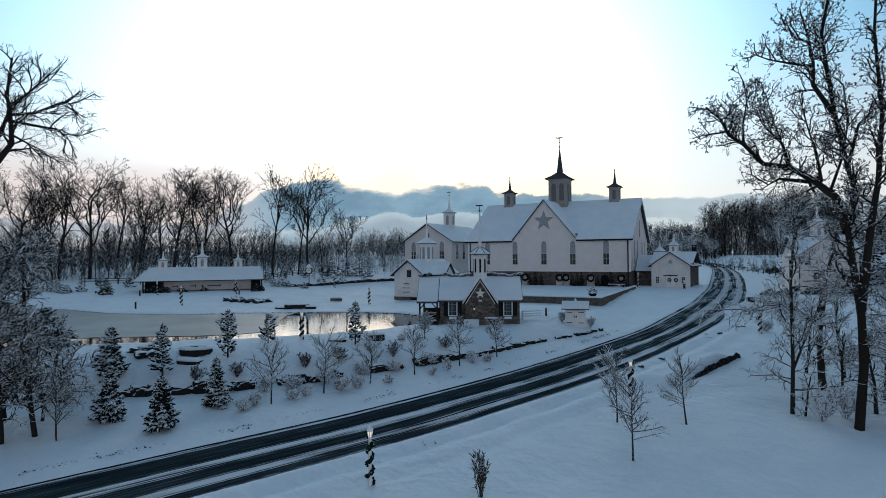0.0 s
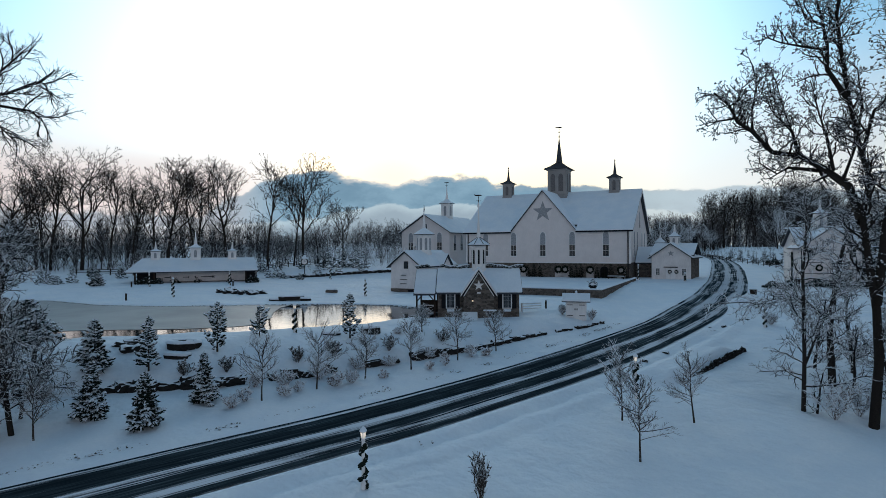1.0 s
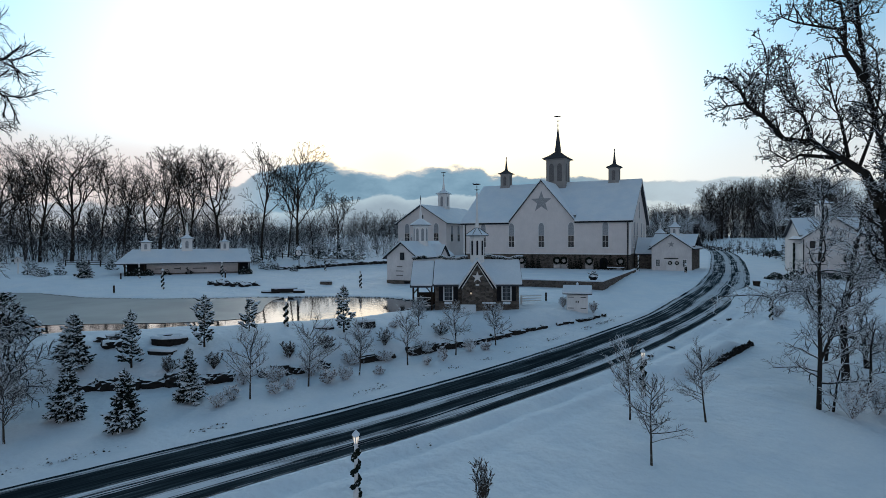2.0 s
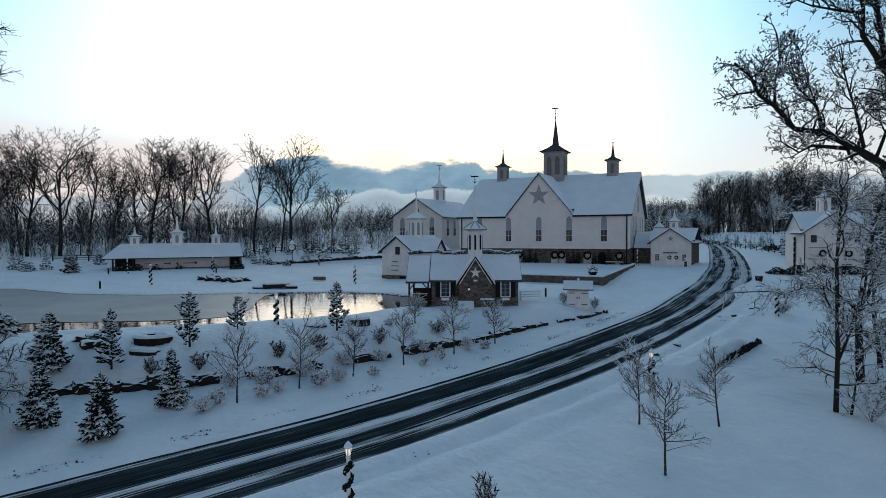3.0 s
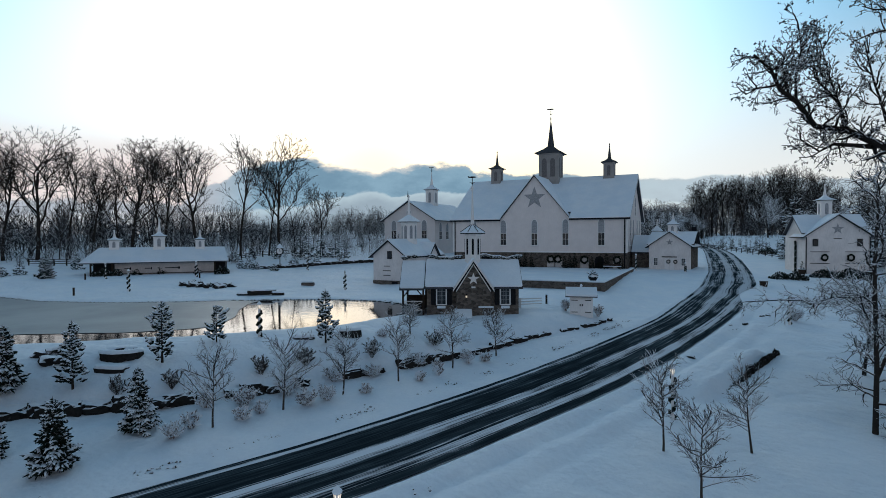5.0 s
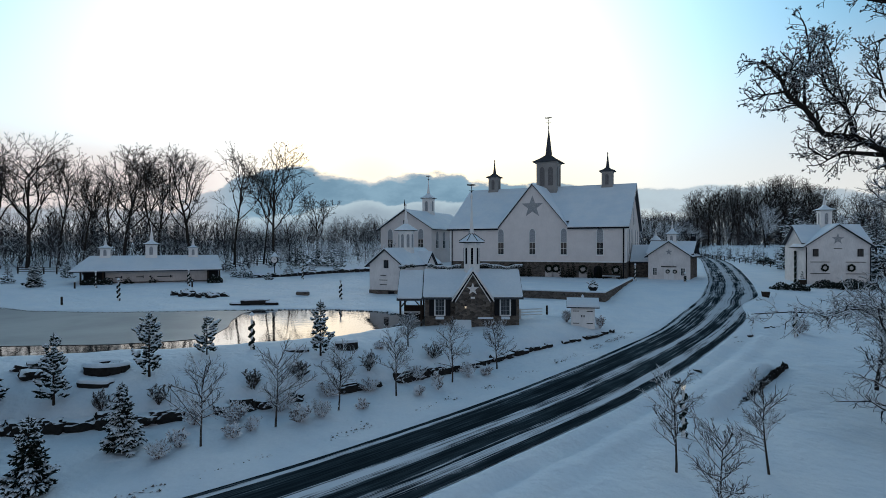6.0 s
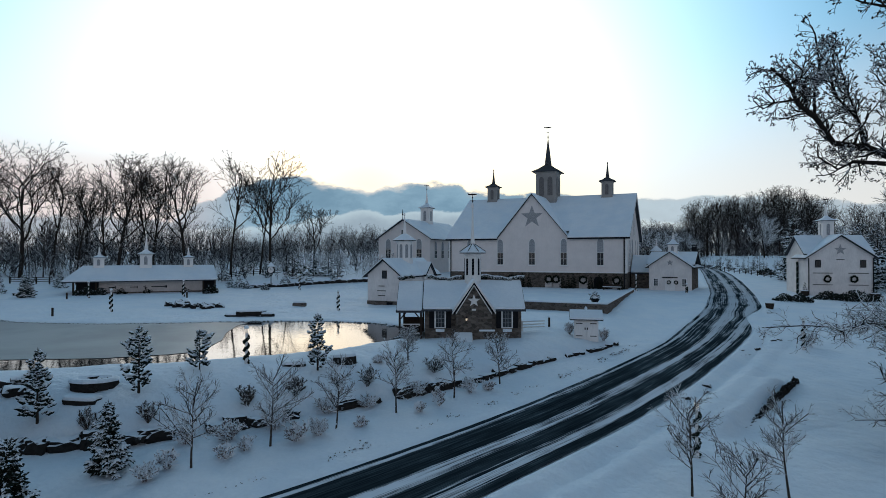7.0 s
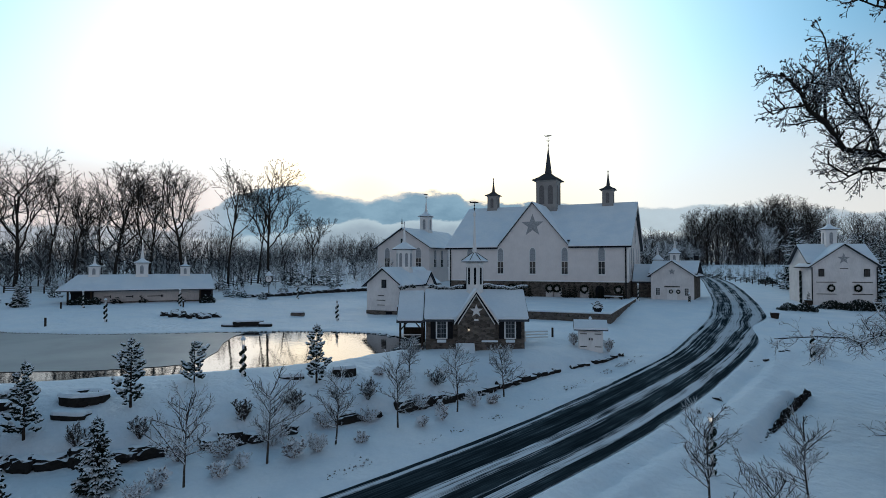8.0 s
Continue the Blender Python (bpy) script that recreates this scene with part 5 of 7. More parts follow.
bare_tree("hawthorn_tree", pose(-35.4, 21.6, 0.7), [([(0, 0, -0.3), (0.05, 0.1, 1.0), (0.2, 0.5, 2.0), (0.1, 0.8, 3.4), (-0.1, 1.0, 5.0), (-0.3, 1.0, 6.2)], 0.11, 0.03),
                                                     ([(0.1, 0.2, 1.2), (0.4, 0.9, 2.0), (0.6, 1.7, 2.7), (0.6, 2.6, 3.2)], 0.07, 0.02),
                                                     ([(0.2, 0.5, 2.0), (0.3, 1.2, 3.2), (0.2, 1.9, 4.2)], 0.06, 0.02),
                                                     ([(0.05, 0.1, 1.0), (0.5, 0.6, 1.5), (0.9, 1.4, 1.7), (1.0, 2.2, 1.8)], 0.05, 0.02),
                                                     ([(0.2, 0.5, 2.1), (-0.4, -0.3, 3.2), (-0.9, -0.8, 4.3)], 0.06, 0.02)],
          [(-4.2, 1.5, 50, 0.06, 5, 0.15), (-5.0, 0.7, 45, 0.04, 3, 0.1), (-4.5, 0.35, 42, 0.0, 2, 0.1)], 27, "low spreading bare tree laced with snow", "tree", girth=0.9, crook=0.30, bark=PLASTERED, twig=SNOWY_TWIG)

# conifers on the bank: x, y, height, width, fullness
for i, (x, y, h, w_, k) in enumerate(((-31.8, 23.6, 3.6, 1.7, 1.2), (-37.4, 27.2, 3.7, 2.0, 1.1), (-28.0, 24.4, 3.3, 1.85, 1.3), (-34.5, 29.2, 3.9, 1.15, 0.8), (-28.4, 28.8, 3.4, 1.55, 1.2),
                                      (-32.6, 33.5, 3.9, 1.4, 0.6), (-32.4, 37.6, 2.6, 1.3, 0.55), (-26.6, 42.1, 3.9, 1.25, 0.55), (-91.1, 59.8, 2.8, 2.3, 1.1), (-45.8, 27.2, 3.4, 3.2, 1.1))):
    spruce("spruce_tree", on_ground(x, y, 0.1, i * 47), h, w_, 40 + i, "young spruce with snow on its drooping boughs" if k > 1 else "thin young spruce with clumps of snow", "spruces on the bank", k, None, 13 if k > 1 else 11, 1.9 if k > 1 else 1.5)

# saplings: x, y, height
for i, (x, y, h) in enumerate(((-25.4, 30.8, 3.7), (-23.9, 34.5, 3.6), (-22.1, 37.8, 3.3), (-20.4, 41.7, 3.5), (-18.3, 45.8, 3.8), (-16.6, 50.3, 3.3), (-22.9, 48.0, 2.0),
                               (-2.1, 33.3, 4.0), (0.1, 40.2, 3.6), (-3.8, 38.4, 3.9), (-31.4, 20.3, 3.1))):
    rng = random.Random(60 + i)
    stem = bent(rng, (0, 0, -0.15), (rng.uniform(-0.06, 0.06), rng.uniform(-0.06, 0.06), 1), h, 8, 0.06, 0.05)
    bare_tree("sapling", on_ground(x, y, 0, i * 60), [(stem, 0.065, 0.014)], [(22, h * (0.74 if i < 2 else 0.58), 62, 0.16, 4, 0.30), (8, 0.72, 38, 0.12, 3, 0.15), (4, 0.34, 40, 0.08, 2, 0.15)], 60 + i,
              "slender bare sapling rising from the snow", "sapling", "saplings by the drive", girth=0.66, crook=0.10, bark=SAPWOOD, twig=SAPTWIG)


def shrub(x, y, h, w_, seed, white=True):
    rng = random.Random(seed)
    h, w_ = (h * 0.88, w_ * 0.82) if white else (h, w_)
    limbs = []
    for _ in range(24 if white else 15):
        a, r = rng.uniform(0, 6.28), rng.uniform(0.1, 1)
        limbs.append((bent(rng, (r * 0.08 * math.cos(a), r * 0.08 * math.sin(a), -0.1), (math.cos(a) * r * w_ / h * 0.8, math.sin(a) * r * w_ / h * 0.8, 1), h * rng.uniform(0.8, 1.1), 4, 0.15, 0.05), 0.018, 0.008))
    t = bare_tree("shrub", on_ground(x, y, 0, rng.uniform(0, 360)), limbs, [(5, min(h * 0.42, 0.5), 42 if w_ > 0.5 else 24, 0.2, 2, 0.2), (4, min(h * 0.22, 0.28), 45, 0.1, 1, 0.2)], seed, "round bare shrub frosted with snow" if white else "upright bare shrub of thin dark stems", "shrub", "shrubs on the bank", girth=0.85,
                  bark=SHRUB if white else SAPWOOD, twig=SHRUB if white else SAPWOOD, sides=(4, 3, 3, 3))
    if white:
        verts, faces = [], []
        for _ in range(330):
            a, e, r = rng.uniform(0, 6.28), rng.uniform(0.05, 1.4), rng.uniform(0.55, 1.0)
            c = Vector((math.cos(a) * math.cos(e) * w_ / 2 * r, math.sin(a) * math.cos(e) * w_ / 2 * r, h * (0.25 + 0.7 * math.sin(e)) * r))
            s = rng.uniform(0.02, 0.06)
            b = len(verts)
            verts += [tuple(c + Vector(v) * s * rng.uniform(0.7, 1.3)) for v in ((1.3, 0, 0), (-0.5, 1, 0), (-0.6, -1.1, 0), (0, 0, 0.9), (0, 0, -0.5))]
            faces += [(b, b + 1, b + 3), (b + 1, b + 2, b + 3), (b + 2, b, b + 3), (b + 1, b, b + 4), (b + 2, b + 1, b + 4), (b, b + 2, b + 4)]
        tagged(sheet("snow_clumps", verts, faces, SNOW, t), "clumps of snow")
    return t


for i, (x, y, h, w_, white) in enumerate(((-27.4, 36.5, 1.1, 1.0, 0), (-25.9, 39.0, 1.2, 1.1, 0), (-23.3, 43.0, 1.2, 1.1, 0), (-30.4, 32.4, 1.0, 1.2, 0), (-32.2, 30.3, 1.1, 1.2, 0), (-20.7, 47.9, 1.1, 1.4, 0), (-24.3, 46.1, 0.6, 1.2, 1),
                                          (-23.1, 35.6, 1.1, 1.2, 1), (-22.5, 36.8, 1.0, 1.1, 1), (-21.1, 38.8, 0.7, 0.8, 1), (-24.8, 32.2, 0.9, 0.9, 1), (-26.2, 29.0, 0.9, 1.1, 1), (-26.4, 30.3, 0.9, 1.1, 1), (-26.2, 33.9, 1.2, 1.4, 1),
                                          (-24.6, 33.5, 0.8, 0.9, 1), (-24.1, 39.7, 1.1, 1.6, 1), (-20.7, 45.2, 1.1, 1.1, 1), (-18.6, 44.1, 1.1, 0.9, 1), (-17.7, 47.5, 1.1, 1.1, 1), (-16.9, 48.6, 0.8, 0.9, 1), (-25.2, 36.4, 1.3, 1.5, 1),
                                          (-22.4, 41.6, 1.0, 1.3, 1), (-19.3, 42.6, 0.7, 0.8, 1), (-27.9, 32.6, 1.2, 1.3, 1), (-7.7, 25.8, 2.0, 0.28, 0), (-14.8, 66.3, 1.15, 0.9, 1), (-11.7, 67.2, 1.15, 0.9, 1), (7.8, 45.2, 2.4, 2.6, 1), (9.2, 46.5, 2.2, 2.4, 1), (6.2, 74.5, 1.4, 1.8, 1), (11.5, 62, 2.2, 2.6, 1), (14, 66, 2.4, 3.0, 1))):
    shrub(x, y, h, w_, 100 + i, bool(white))


# ---- the woods ----
def fork_limb(rng, out, start, way_, length, r, level, deep, spread, lift, shrink, thin_):
    """A limb that forks again and again into a fan of twigs."""
    pts = bent(rng, start, way_, length, 5 if level < 3 else 3 if deep > 1 else 2 if deep else 1, 0.26, lift)
    out.append((pts, r, max(r * 0.68, thin_), level))
    if deep == 0:
        return
    along = (pts[-1] - pts[-2]).normalized()
    side = along.orthogonal().normalized()
    turn = rng.uniform(0, 6.28)
    n = 3 if rng.random() < (0.75 if deep == 1 else 0.34) else 2
    for i in range(n):
        axis = side.copy()
        axis.rotate(Matrix.Rotation(turn + i * 6.28 / n + rng.uniform(-0.4, 0.4), 3, along))
        a = radians(spread * rng.uniform(0.45, 1.25))
        fork_limb(rng, out, pts[-1], along * math.cos(a) + axis * math.sin(a), length * shrink * rng.uniform(0.75, 1.1) * (0.72 if deep == 1 else 1.0), max(r * 0.66, thin_), level + 1, deep - 1, spread, lift, shrink, thin_)
    for _ in range(2 if level > 2 else 1):
        if deep < 2:
            break
        k = rng.randrange(1, len(pts))
        axis = side.copy()
        axis.rotate(Matrix.Rotation(rng.uniform(0, 6.28), 3, along))
        a = radians(spread * rng.uniform(1.2, 2.0))
        fork_limb(rng, out, pts[k - 1].lerp(pts[k], rng.random()), along * math.cos(a) + axis * math.sin(a), length * shrink * rng.uniform(0.55, 0.9), max(r * 0.42, thin_), level + 2, deep - 2, spread, lift, shrink, thin_)


def fan_tree(seed, h, girth, clear, limbs, spread, deep, shrink=0.74, thin_=0.026, wide=1.0, lift=0.07):
    """The limbs of a bare tree with a rounded, fanned crown: the trunk bare to clear, then limbs up a leader."""
    rng = random.Random(seed)
    stem = bent(rng, (0, 0, -0.6), (rng.uniform(-0.07, 0.07), rng.uniform(-0.07, 0.07), 1), h * (clear + 0.42 * (1 - clear)), 9, 0.07, 0.05)
    out = [(stem, girth, girth * 0.45, 0)]
    reach, low = h * (1 - clear) * 0.34, stem[0].z + h * clear * 0.9
    turn = rng.uniform(0, 6.28)
    for i in range(limbs):
        k = i / max(1, limbs - 1)
        f = (clear * 0.9 + (clear + 0.42 * (1 - clear) - clear * 0.9) * k) / (clear + 0.42 * (1 - clear)) * (len(stem) - 1)
        u = min(int(f), len(stem) - 2)
        a, lean = turn + i * 2.4 + rng.uniform(-0.35, 0.35), ((1.35 - 0.95 * k) * rng.uniform(0.75, 1.2) * wide if i < limbs - 1 else 0.08)
        fork_limb(rng, out, stem[u].lerp(stem[u + 1], min(1.0, f - u)), (math.cos(a) * lean, math.sin(a) * lean, 1), reach * rng.uniform(0.85, 1.15) * (1.12 - 0.3 * k), girth * (0.50 - 0.08 * k), 1, deep, spread, lift * (1.6 - k), shrink, thin_)
    top = max(p.z for pts, *_ in out for p in pts)
    swell = (h - low) / (top - low)
    for pts, *_ in out:
        for p in pts:
            if p.z > low:
                p.z = low + (p.z - low) * swell
    return out


def woodland_tree(name, m, out, label, group, bark=None, twig=None):
    """A tree thing from forked limbs: trunk, main limbs, crown."""
    tree = thing(name, m, label, "tree", group)
    v, f = tubes(out[:1], (7,))
    sheet("trunk", v, f, bark or WOODS, tree, True)
    for l in out[1:]:
        if l[3] == 1:
            v, f = tubes([l], (5,))
            sheet("limb", v, f, bark or WOODS, tree, True)
    v, f = tubes([l for l in out[1:] if l[3] > 1], (6, 5, 4, 3, 3, 3))
    sheet("crown", v, f, twig or WOODS, tree)
    return tree


def scatter(masters, spots, seed, low=0.85, high=1.12):
    rng = random.Random(seed)
    for i, (x, y) in enumerate(spots):
        s = rng.uniform(low, high)
        m = on_ground(x, y, 0.1, rng.uniform(0, 360), s)
        ob = masters[i % len(masters)]
        copy_thing(ob, m)


def masters_of(kinds, label, group):
    return [woodland_tree("woodland_tree", on_ground(-150 - 6 * i, 150), fan_tree(*kind), label, group) for i, kind in enumerate(kinds)]


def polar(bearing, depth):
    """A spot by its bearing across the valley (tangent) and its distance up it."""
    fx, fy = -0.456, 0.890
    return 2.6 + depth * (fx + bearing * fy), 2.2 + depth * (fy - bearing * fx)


# broad, broad, upright, slender
TALL = masters_of(((201, 24, 0.38, 0.36, 8, 32, 5, 0.72, 0.028, 1.0), (202, 24, 0.38, 0.32, 8, 32, 5, 0.72, 0.028, 0.9), (203, 24, 0.32, 0.34, 8, 30, 5, 0.70, 0.027, 0.6), (204, 24, 0.26, 0.42, 7, 28, 5, 0.68, 0.026, 0.45)),
                  "tall bare woodland tree against the sky", "woods behind the pond")
SLIM = masters_of(((211, 17, 0.20, 0.28, 5, 27, 4, 0.74, 0.022, 0.6), (212, 17, 0.17, 0.32, 5, 26, 4, 0.74, 0.022, 0.5), (213, 17, 0.21, 0.22, 6, 28, 4, 0.75, 0.022, 0.75)),
                  "slim bare woodland tree", "woods behind the pond")
rng = random.Random(77)
# the tall ones that stand out against the sky: x, y, size
for i, (x, y, s, kind) in enumerate(((-140.5, 79.0, 1.17, 2), (-134.0, 82.4, 1.17, 1), (-129.0, 85.5, 1.05, 3), (-115.8, 91.1, 1.07, 0), (-110, 94.5, 0.95, 3), (-102.0, 96.9, 1.02, 0), (-93.3, 100.7, 1.03, 3), (-89.3, 105.0, 0.84, 3), (-85.8, 104.2, 1.05, 2),
                                     (-147, 73, 1.05, 0), (-153, 67, 1.0, 3), (-159, 61, 1.0, 2), (-123.6, 87.5, 0.86, 3), (-121, 92, 0.80, 2))):
    copy_thing(TALL[kind], on_ground(x, y, 0.1, 71 * i, s * 1.06))
copy_thing(SLIM[1], on_ground(-82.6, 105.8, 0.1, 20, 0.95))
woodland_tree("woodland_tree", on_ground(-76.9, 108.1, 0.1, 40), fan_tree(205, 16.5, 0.20, 0.42, 8, 32, 5, 0.68, 0.024, 0.8), "lone round-headed bare tree on the upper lawn", "woods behind the pond")
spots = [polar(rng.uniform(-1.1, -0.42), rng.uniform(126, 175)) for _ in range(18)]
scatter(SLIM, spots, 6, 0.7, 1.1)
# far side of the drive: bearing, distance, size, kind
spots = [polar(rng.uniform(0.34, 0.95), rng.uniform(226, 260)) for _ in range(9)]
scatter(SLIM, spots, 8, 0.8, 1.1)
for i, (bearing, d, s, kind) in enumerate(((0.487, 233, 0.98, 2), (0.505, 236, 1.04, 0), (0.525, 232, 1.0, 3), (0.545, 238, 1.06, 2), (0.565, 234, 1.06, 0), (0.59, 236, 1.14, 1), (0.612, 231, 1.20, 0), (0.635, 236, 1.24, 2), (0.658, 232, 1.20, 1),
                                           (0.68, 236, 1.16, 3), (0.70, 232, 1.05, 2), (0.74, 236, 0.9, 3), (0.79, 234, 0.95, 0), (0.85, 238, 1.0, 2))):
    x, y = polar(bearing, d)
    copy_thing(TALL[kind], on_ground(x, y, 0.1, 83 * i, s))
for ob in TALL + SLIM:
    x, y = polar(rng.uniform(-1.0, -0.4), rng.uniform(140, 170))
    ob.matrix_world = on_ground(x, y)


def thicket(seed, h, stems, plan, girth):
    """A small bare plant as points and triangles, to be sown many times."""
    rng = random.Random(seed)
    GIRTH[0], CROOK[0] = girth, 0.3
    out = []
    for _ in range(stems):
        lean = 0.08 if stems == 1 else 0.5
        sprout(rng, out, bent(rng, (0, 0, -0.3), (rng.uniform(-lean, lean), rng.uniform(-lean, lean), 1), h, 5, 0.1, 0.05), 0.014 * h if stems == 1 else 0.03, 0.03, 0, plan)
    v, f = tubes(out, (4, 3, 3, 3))
    tri = [(q[0], q[i], q[i + 1]) for q in f for i in range(1, len(q) - 1)]
    return np.array(v), np.array(tri)


def far_woods(name, kinds, spans, seed, label, mat):
    """Distant woods: many bare plants in one mesh."""
    rng = np.random.default_rng(seed)
    vs, fs, base = [], [], 0
    for lo, hi, d0, d1, count, h0, h1 in spans:
        for i in range(count):
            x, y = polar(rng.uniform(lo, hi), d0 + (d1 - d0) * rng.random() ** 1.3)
            v, f = kinds[i % len(kinds)]
            s, a = rng.uniform(h0, h1) / 10.0, rng.uniform(0, 6.28)
            c, q = math.cos(a), math.sin(a)
            vs.append(np.stack([(v[:, 0] * c - v[:, 1] * q) * s + x, (v[:, 0] * q + v[:, 1] * c) * s + y, v[:, 2] * s + ground_at(x, y)], 1))
            fs.append(f + base)
            base += len(v)
    v, f = np.concatenate(vs), np.concatenate(fs)
    data = bpy.data.meshes.new(name)
    data.vertices.add(len(v))
    data.vertices.foreach_set("co", v.ravel())
    data.loops.add(f.size)
    data.loops.foreach_set("vertex_index", f.ravel())
    data.polygons.add(len(f))
    data.polygons.foreach_set("loop_start", np.arange(0, f.size, 3))
    data.update(calc_edges=True)
    data.materials.append(mat)
    tagged(new(name, data), label, "woods", kind="stuff")


def fan_mesh(seed, clear, limbs, spread, deep, thin_, wide):
    """A ten-metre fanned tree as points and triangles, to be sown many times."""
    out = fan_tree(seed, 10, 0.13, clear, limbs, spread, deep, 0.74, thin_, wide)
    v, f = tubes(out, (4, 3, 3, 3, 3, 3))
    return np.array(v), np.array([(q[0], q[i], q[i + 1]) for q in f for i in range(1, len(q) - 1)])


TREES = [fan_mesh(700 + i, (0.35, 0.42, 0.3, 0.45, 0.38)[i], (4, 3, 4, 3, 4)[i], 28, 3, 0.017, (0.8, 0.6, 1.0, 0.5, 0.7)[i]) for i in range(5)]
STEMS = [thicket(710 + i, 10, 2, [(9, 2.6, 52, 0.10, 1, 0.2), (2, 1.3, 50, 0.06, 1, 0.2)], 1.2) for i in range(5)]
FARS = [thicket(730 + i, 10, 2, [(9, 2.4, 48, 0.14, 1, 0.12)], 3.2) for i in range(3)]
BRUSH = [thicket(720 + i, 9, 3, [(5, 3.4, 45, 0.12, 2, 0.15), (3, 1.6, 45, 0.1, 1, 0.2)], 2.1) for i in range(3)]
far_woods("distant_woods", TREES, [(0.30, 0.49, 230, 330, 70, 13, 18), (0.48, 0.56, 234, 330, 40, 17, 23), (0.55, 0.72, 234, 330, 60, 20, 28), (0.71, 1.0, 234, 330, 50, 16, 23), (-1.3, -0.40, 136, 215, 100, 11, 17), (-0.44, -0.30, 150, 250, 60, 9, 14), (-0.32, -0.22, 150, 250, 30, 7, 10), (-0.24, -0.02, 215, 330, 60, 9, 14), (-0.02, 0.30, 215, 330, 20, 9, 13)], 31, "distant bare winter woods along the skyline", HAZY_BARK)
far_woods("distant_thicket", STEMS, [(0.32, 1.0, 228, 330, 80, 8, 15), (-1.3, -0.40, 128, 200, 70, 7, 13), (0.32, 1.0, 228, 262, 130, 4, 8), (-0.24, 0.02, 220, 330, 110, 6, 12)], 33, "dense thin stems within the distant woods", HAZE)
LOW = [fan_mesh(750 + i, 0.12, 4, 34, 3, 0.026, 1.1) for i in range(4)]
far_woods("understorey", LOW, [(-1.3, -0.40, 126, 200, 130, 6, 12), (-0.42, -0.22, 135, 230, 80, 4, 8), (-0.36, -0.04, 150, 240, 70, 5, 10)], 39, "tangled frosted understorey of the woods", HAZE)
far_woods("frosted_grasses", FARS, [(0.46, 0.78, 184, 214, 420, 0.9, 1.7)], 36, "tall frosted grasses along the edge of the field", HAZE)
far_woods("low_brush", FARS, [(-1.3, -0.2, 122, 160, 260, 2.5, 6), (0.36, 1.1, 226, 250, 120, 3, 6)], 35, "low dark brush on the floor of the woods", HAZE)
far_woods("undergrowth", BRUSH, [(-1.3, -0.2, 118, 165, 80, 2.5, 5), (-0.42, -0.06, 132, 185, 70, 2.2, 5), (-0.24, 0.02, 128, 200, 80, 2.5, 6), (0.36, 1.1, 226, 270, 90, 3, 8), (0.62, 1.0, 140, 200, 50, 3, 6)], 32, "frosted undergrowth at the edge of the woods", FROST)
far_woods("woodland_depths", FARS, [(0.30, 1.0, 240, 330, 260, 6, 11), (0.30, 1.0, 236, 310, 300, 10, 16), (-0.22, 0.02, 240, 330, 110, 5, 10)], 34, "tangled dark depths of the winter woods", HAZY_BARK)
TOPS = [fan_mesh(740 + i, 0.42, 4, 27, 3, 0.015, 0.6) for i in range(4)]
far_woods("far_crowns", TOPS, [(0.55, 0.72, 250, 350, 40, 20, 28), (0.47, 0.95, 250, 350, 50, 18, 24), (0.30, 0.49, 260, 340, 40, 13, 17)], 38, "fine crowns massed in the far woods", HAZY_BARK)
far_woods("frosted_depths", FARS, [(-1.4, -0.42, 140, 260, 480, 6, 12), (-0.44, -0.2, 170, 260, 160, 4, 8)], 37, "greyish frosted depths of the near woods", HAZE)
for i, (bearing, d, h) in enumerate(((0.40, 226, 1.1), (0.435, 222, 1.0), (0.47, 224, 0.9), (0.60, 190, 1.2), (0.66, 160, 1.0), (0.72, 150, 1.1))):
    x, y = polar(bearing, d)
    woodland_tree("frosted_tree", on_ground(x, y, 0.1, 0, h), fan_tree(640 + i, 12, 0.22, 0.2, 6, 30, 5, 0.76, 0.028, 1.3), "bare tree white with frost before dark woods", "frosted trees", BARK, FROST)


# ---- stones ----
def stone_mesh(seed, sx, sy, sz, rough=0.42, boxy=0.78, mat=None, fine=2):
    rng = random.Random(seed)
    bm = bmesh.new()
    bmesh.ops.create_icosphere(bm, subdivisions=fine, radius=1.0)
    off = Vector((rng.uniform(0, 50), rng.uniform(0, 50), rng.uniform(0, 50)))
    for v in bm.verts:
        p = v.co.copy()
        q = Vector([math.copysign(abs(c) ** boxy, c) for c in p])
        k = 1 + rough * noise.noise(p * 1.7 + off) + rough * 0.6 * noise.noise(p * 4.5 + off) + (0.12 * noise.noise(p * 11.0 + off) if fine > 2 else 0)
        v.co = Vector((q.x * sx / 2, q.y * sy / 2, q.z * sz / 2)) * k
    data = bpy.data.meshes.new("stone")
    bm.to_mesh(data)
    bm.free()
    data.materials.append(mat or ROCK)
    return data


BOULDERS = [stone_mesh(300 + i, 1.5, 0.8, 0.75) for i in range(6)]
BLOCKS = [stone_mesh(340 + i, 1.5, 0.8, 0.6, 0.40, 0.55) for i in range(6)]
WALLING = [stone_mesh(380 + i, 1.45, 0.85, 0.66, 0.42, 0.62, None, 3) for i in range(8)]
LEDGE = [stone_mesh(360 + i, 1.5, 0.8, 0.6, 0.6, 0.7, BARE_ROCK, 3) for i in range(6)]


def stone(kinds, i, x, y, turn, size=(1, 1, 1), lift=0.1, name="boulder", label="dark boulder capped with snow", group=""):
    ob = new(name, kinds[i % len(kinds)])
    ob.matrix_world = pose(x, y, ground_at(x, y) + lift, 0, 0, turn) @ Matrix.Diagonal((*size, 1))
    return tagged(ob, label, "stone", group)


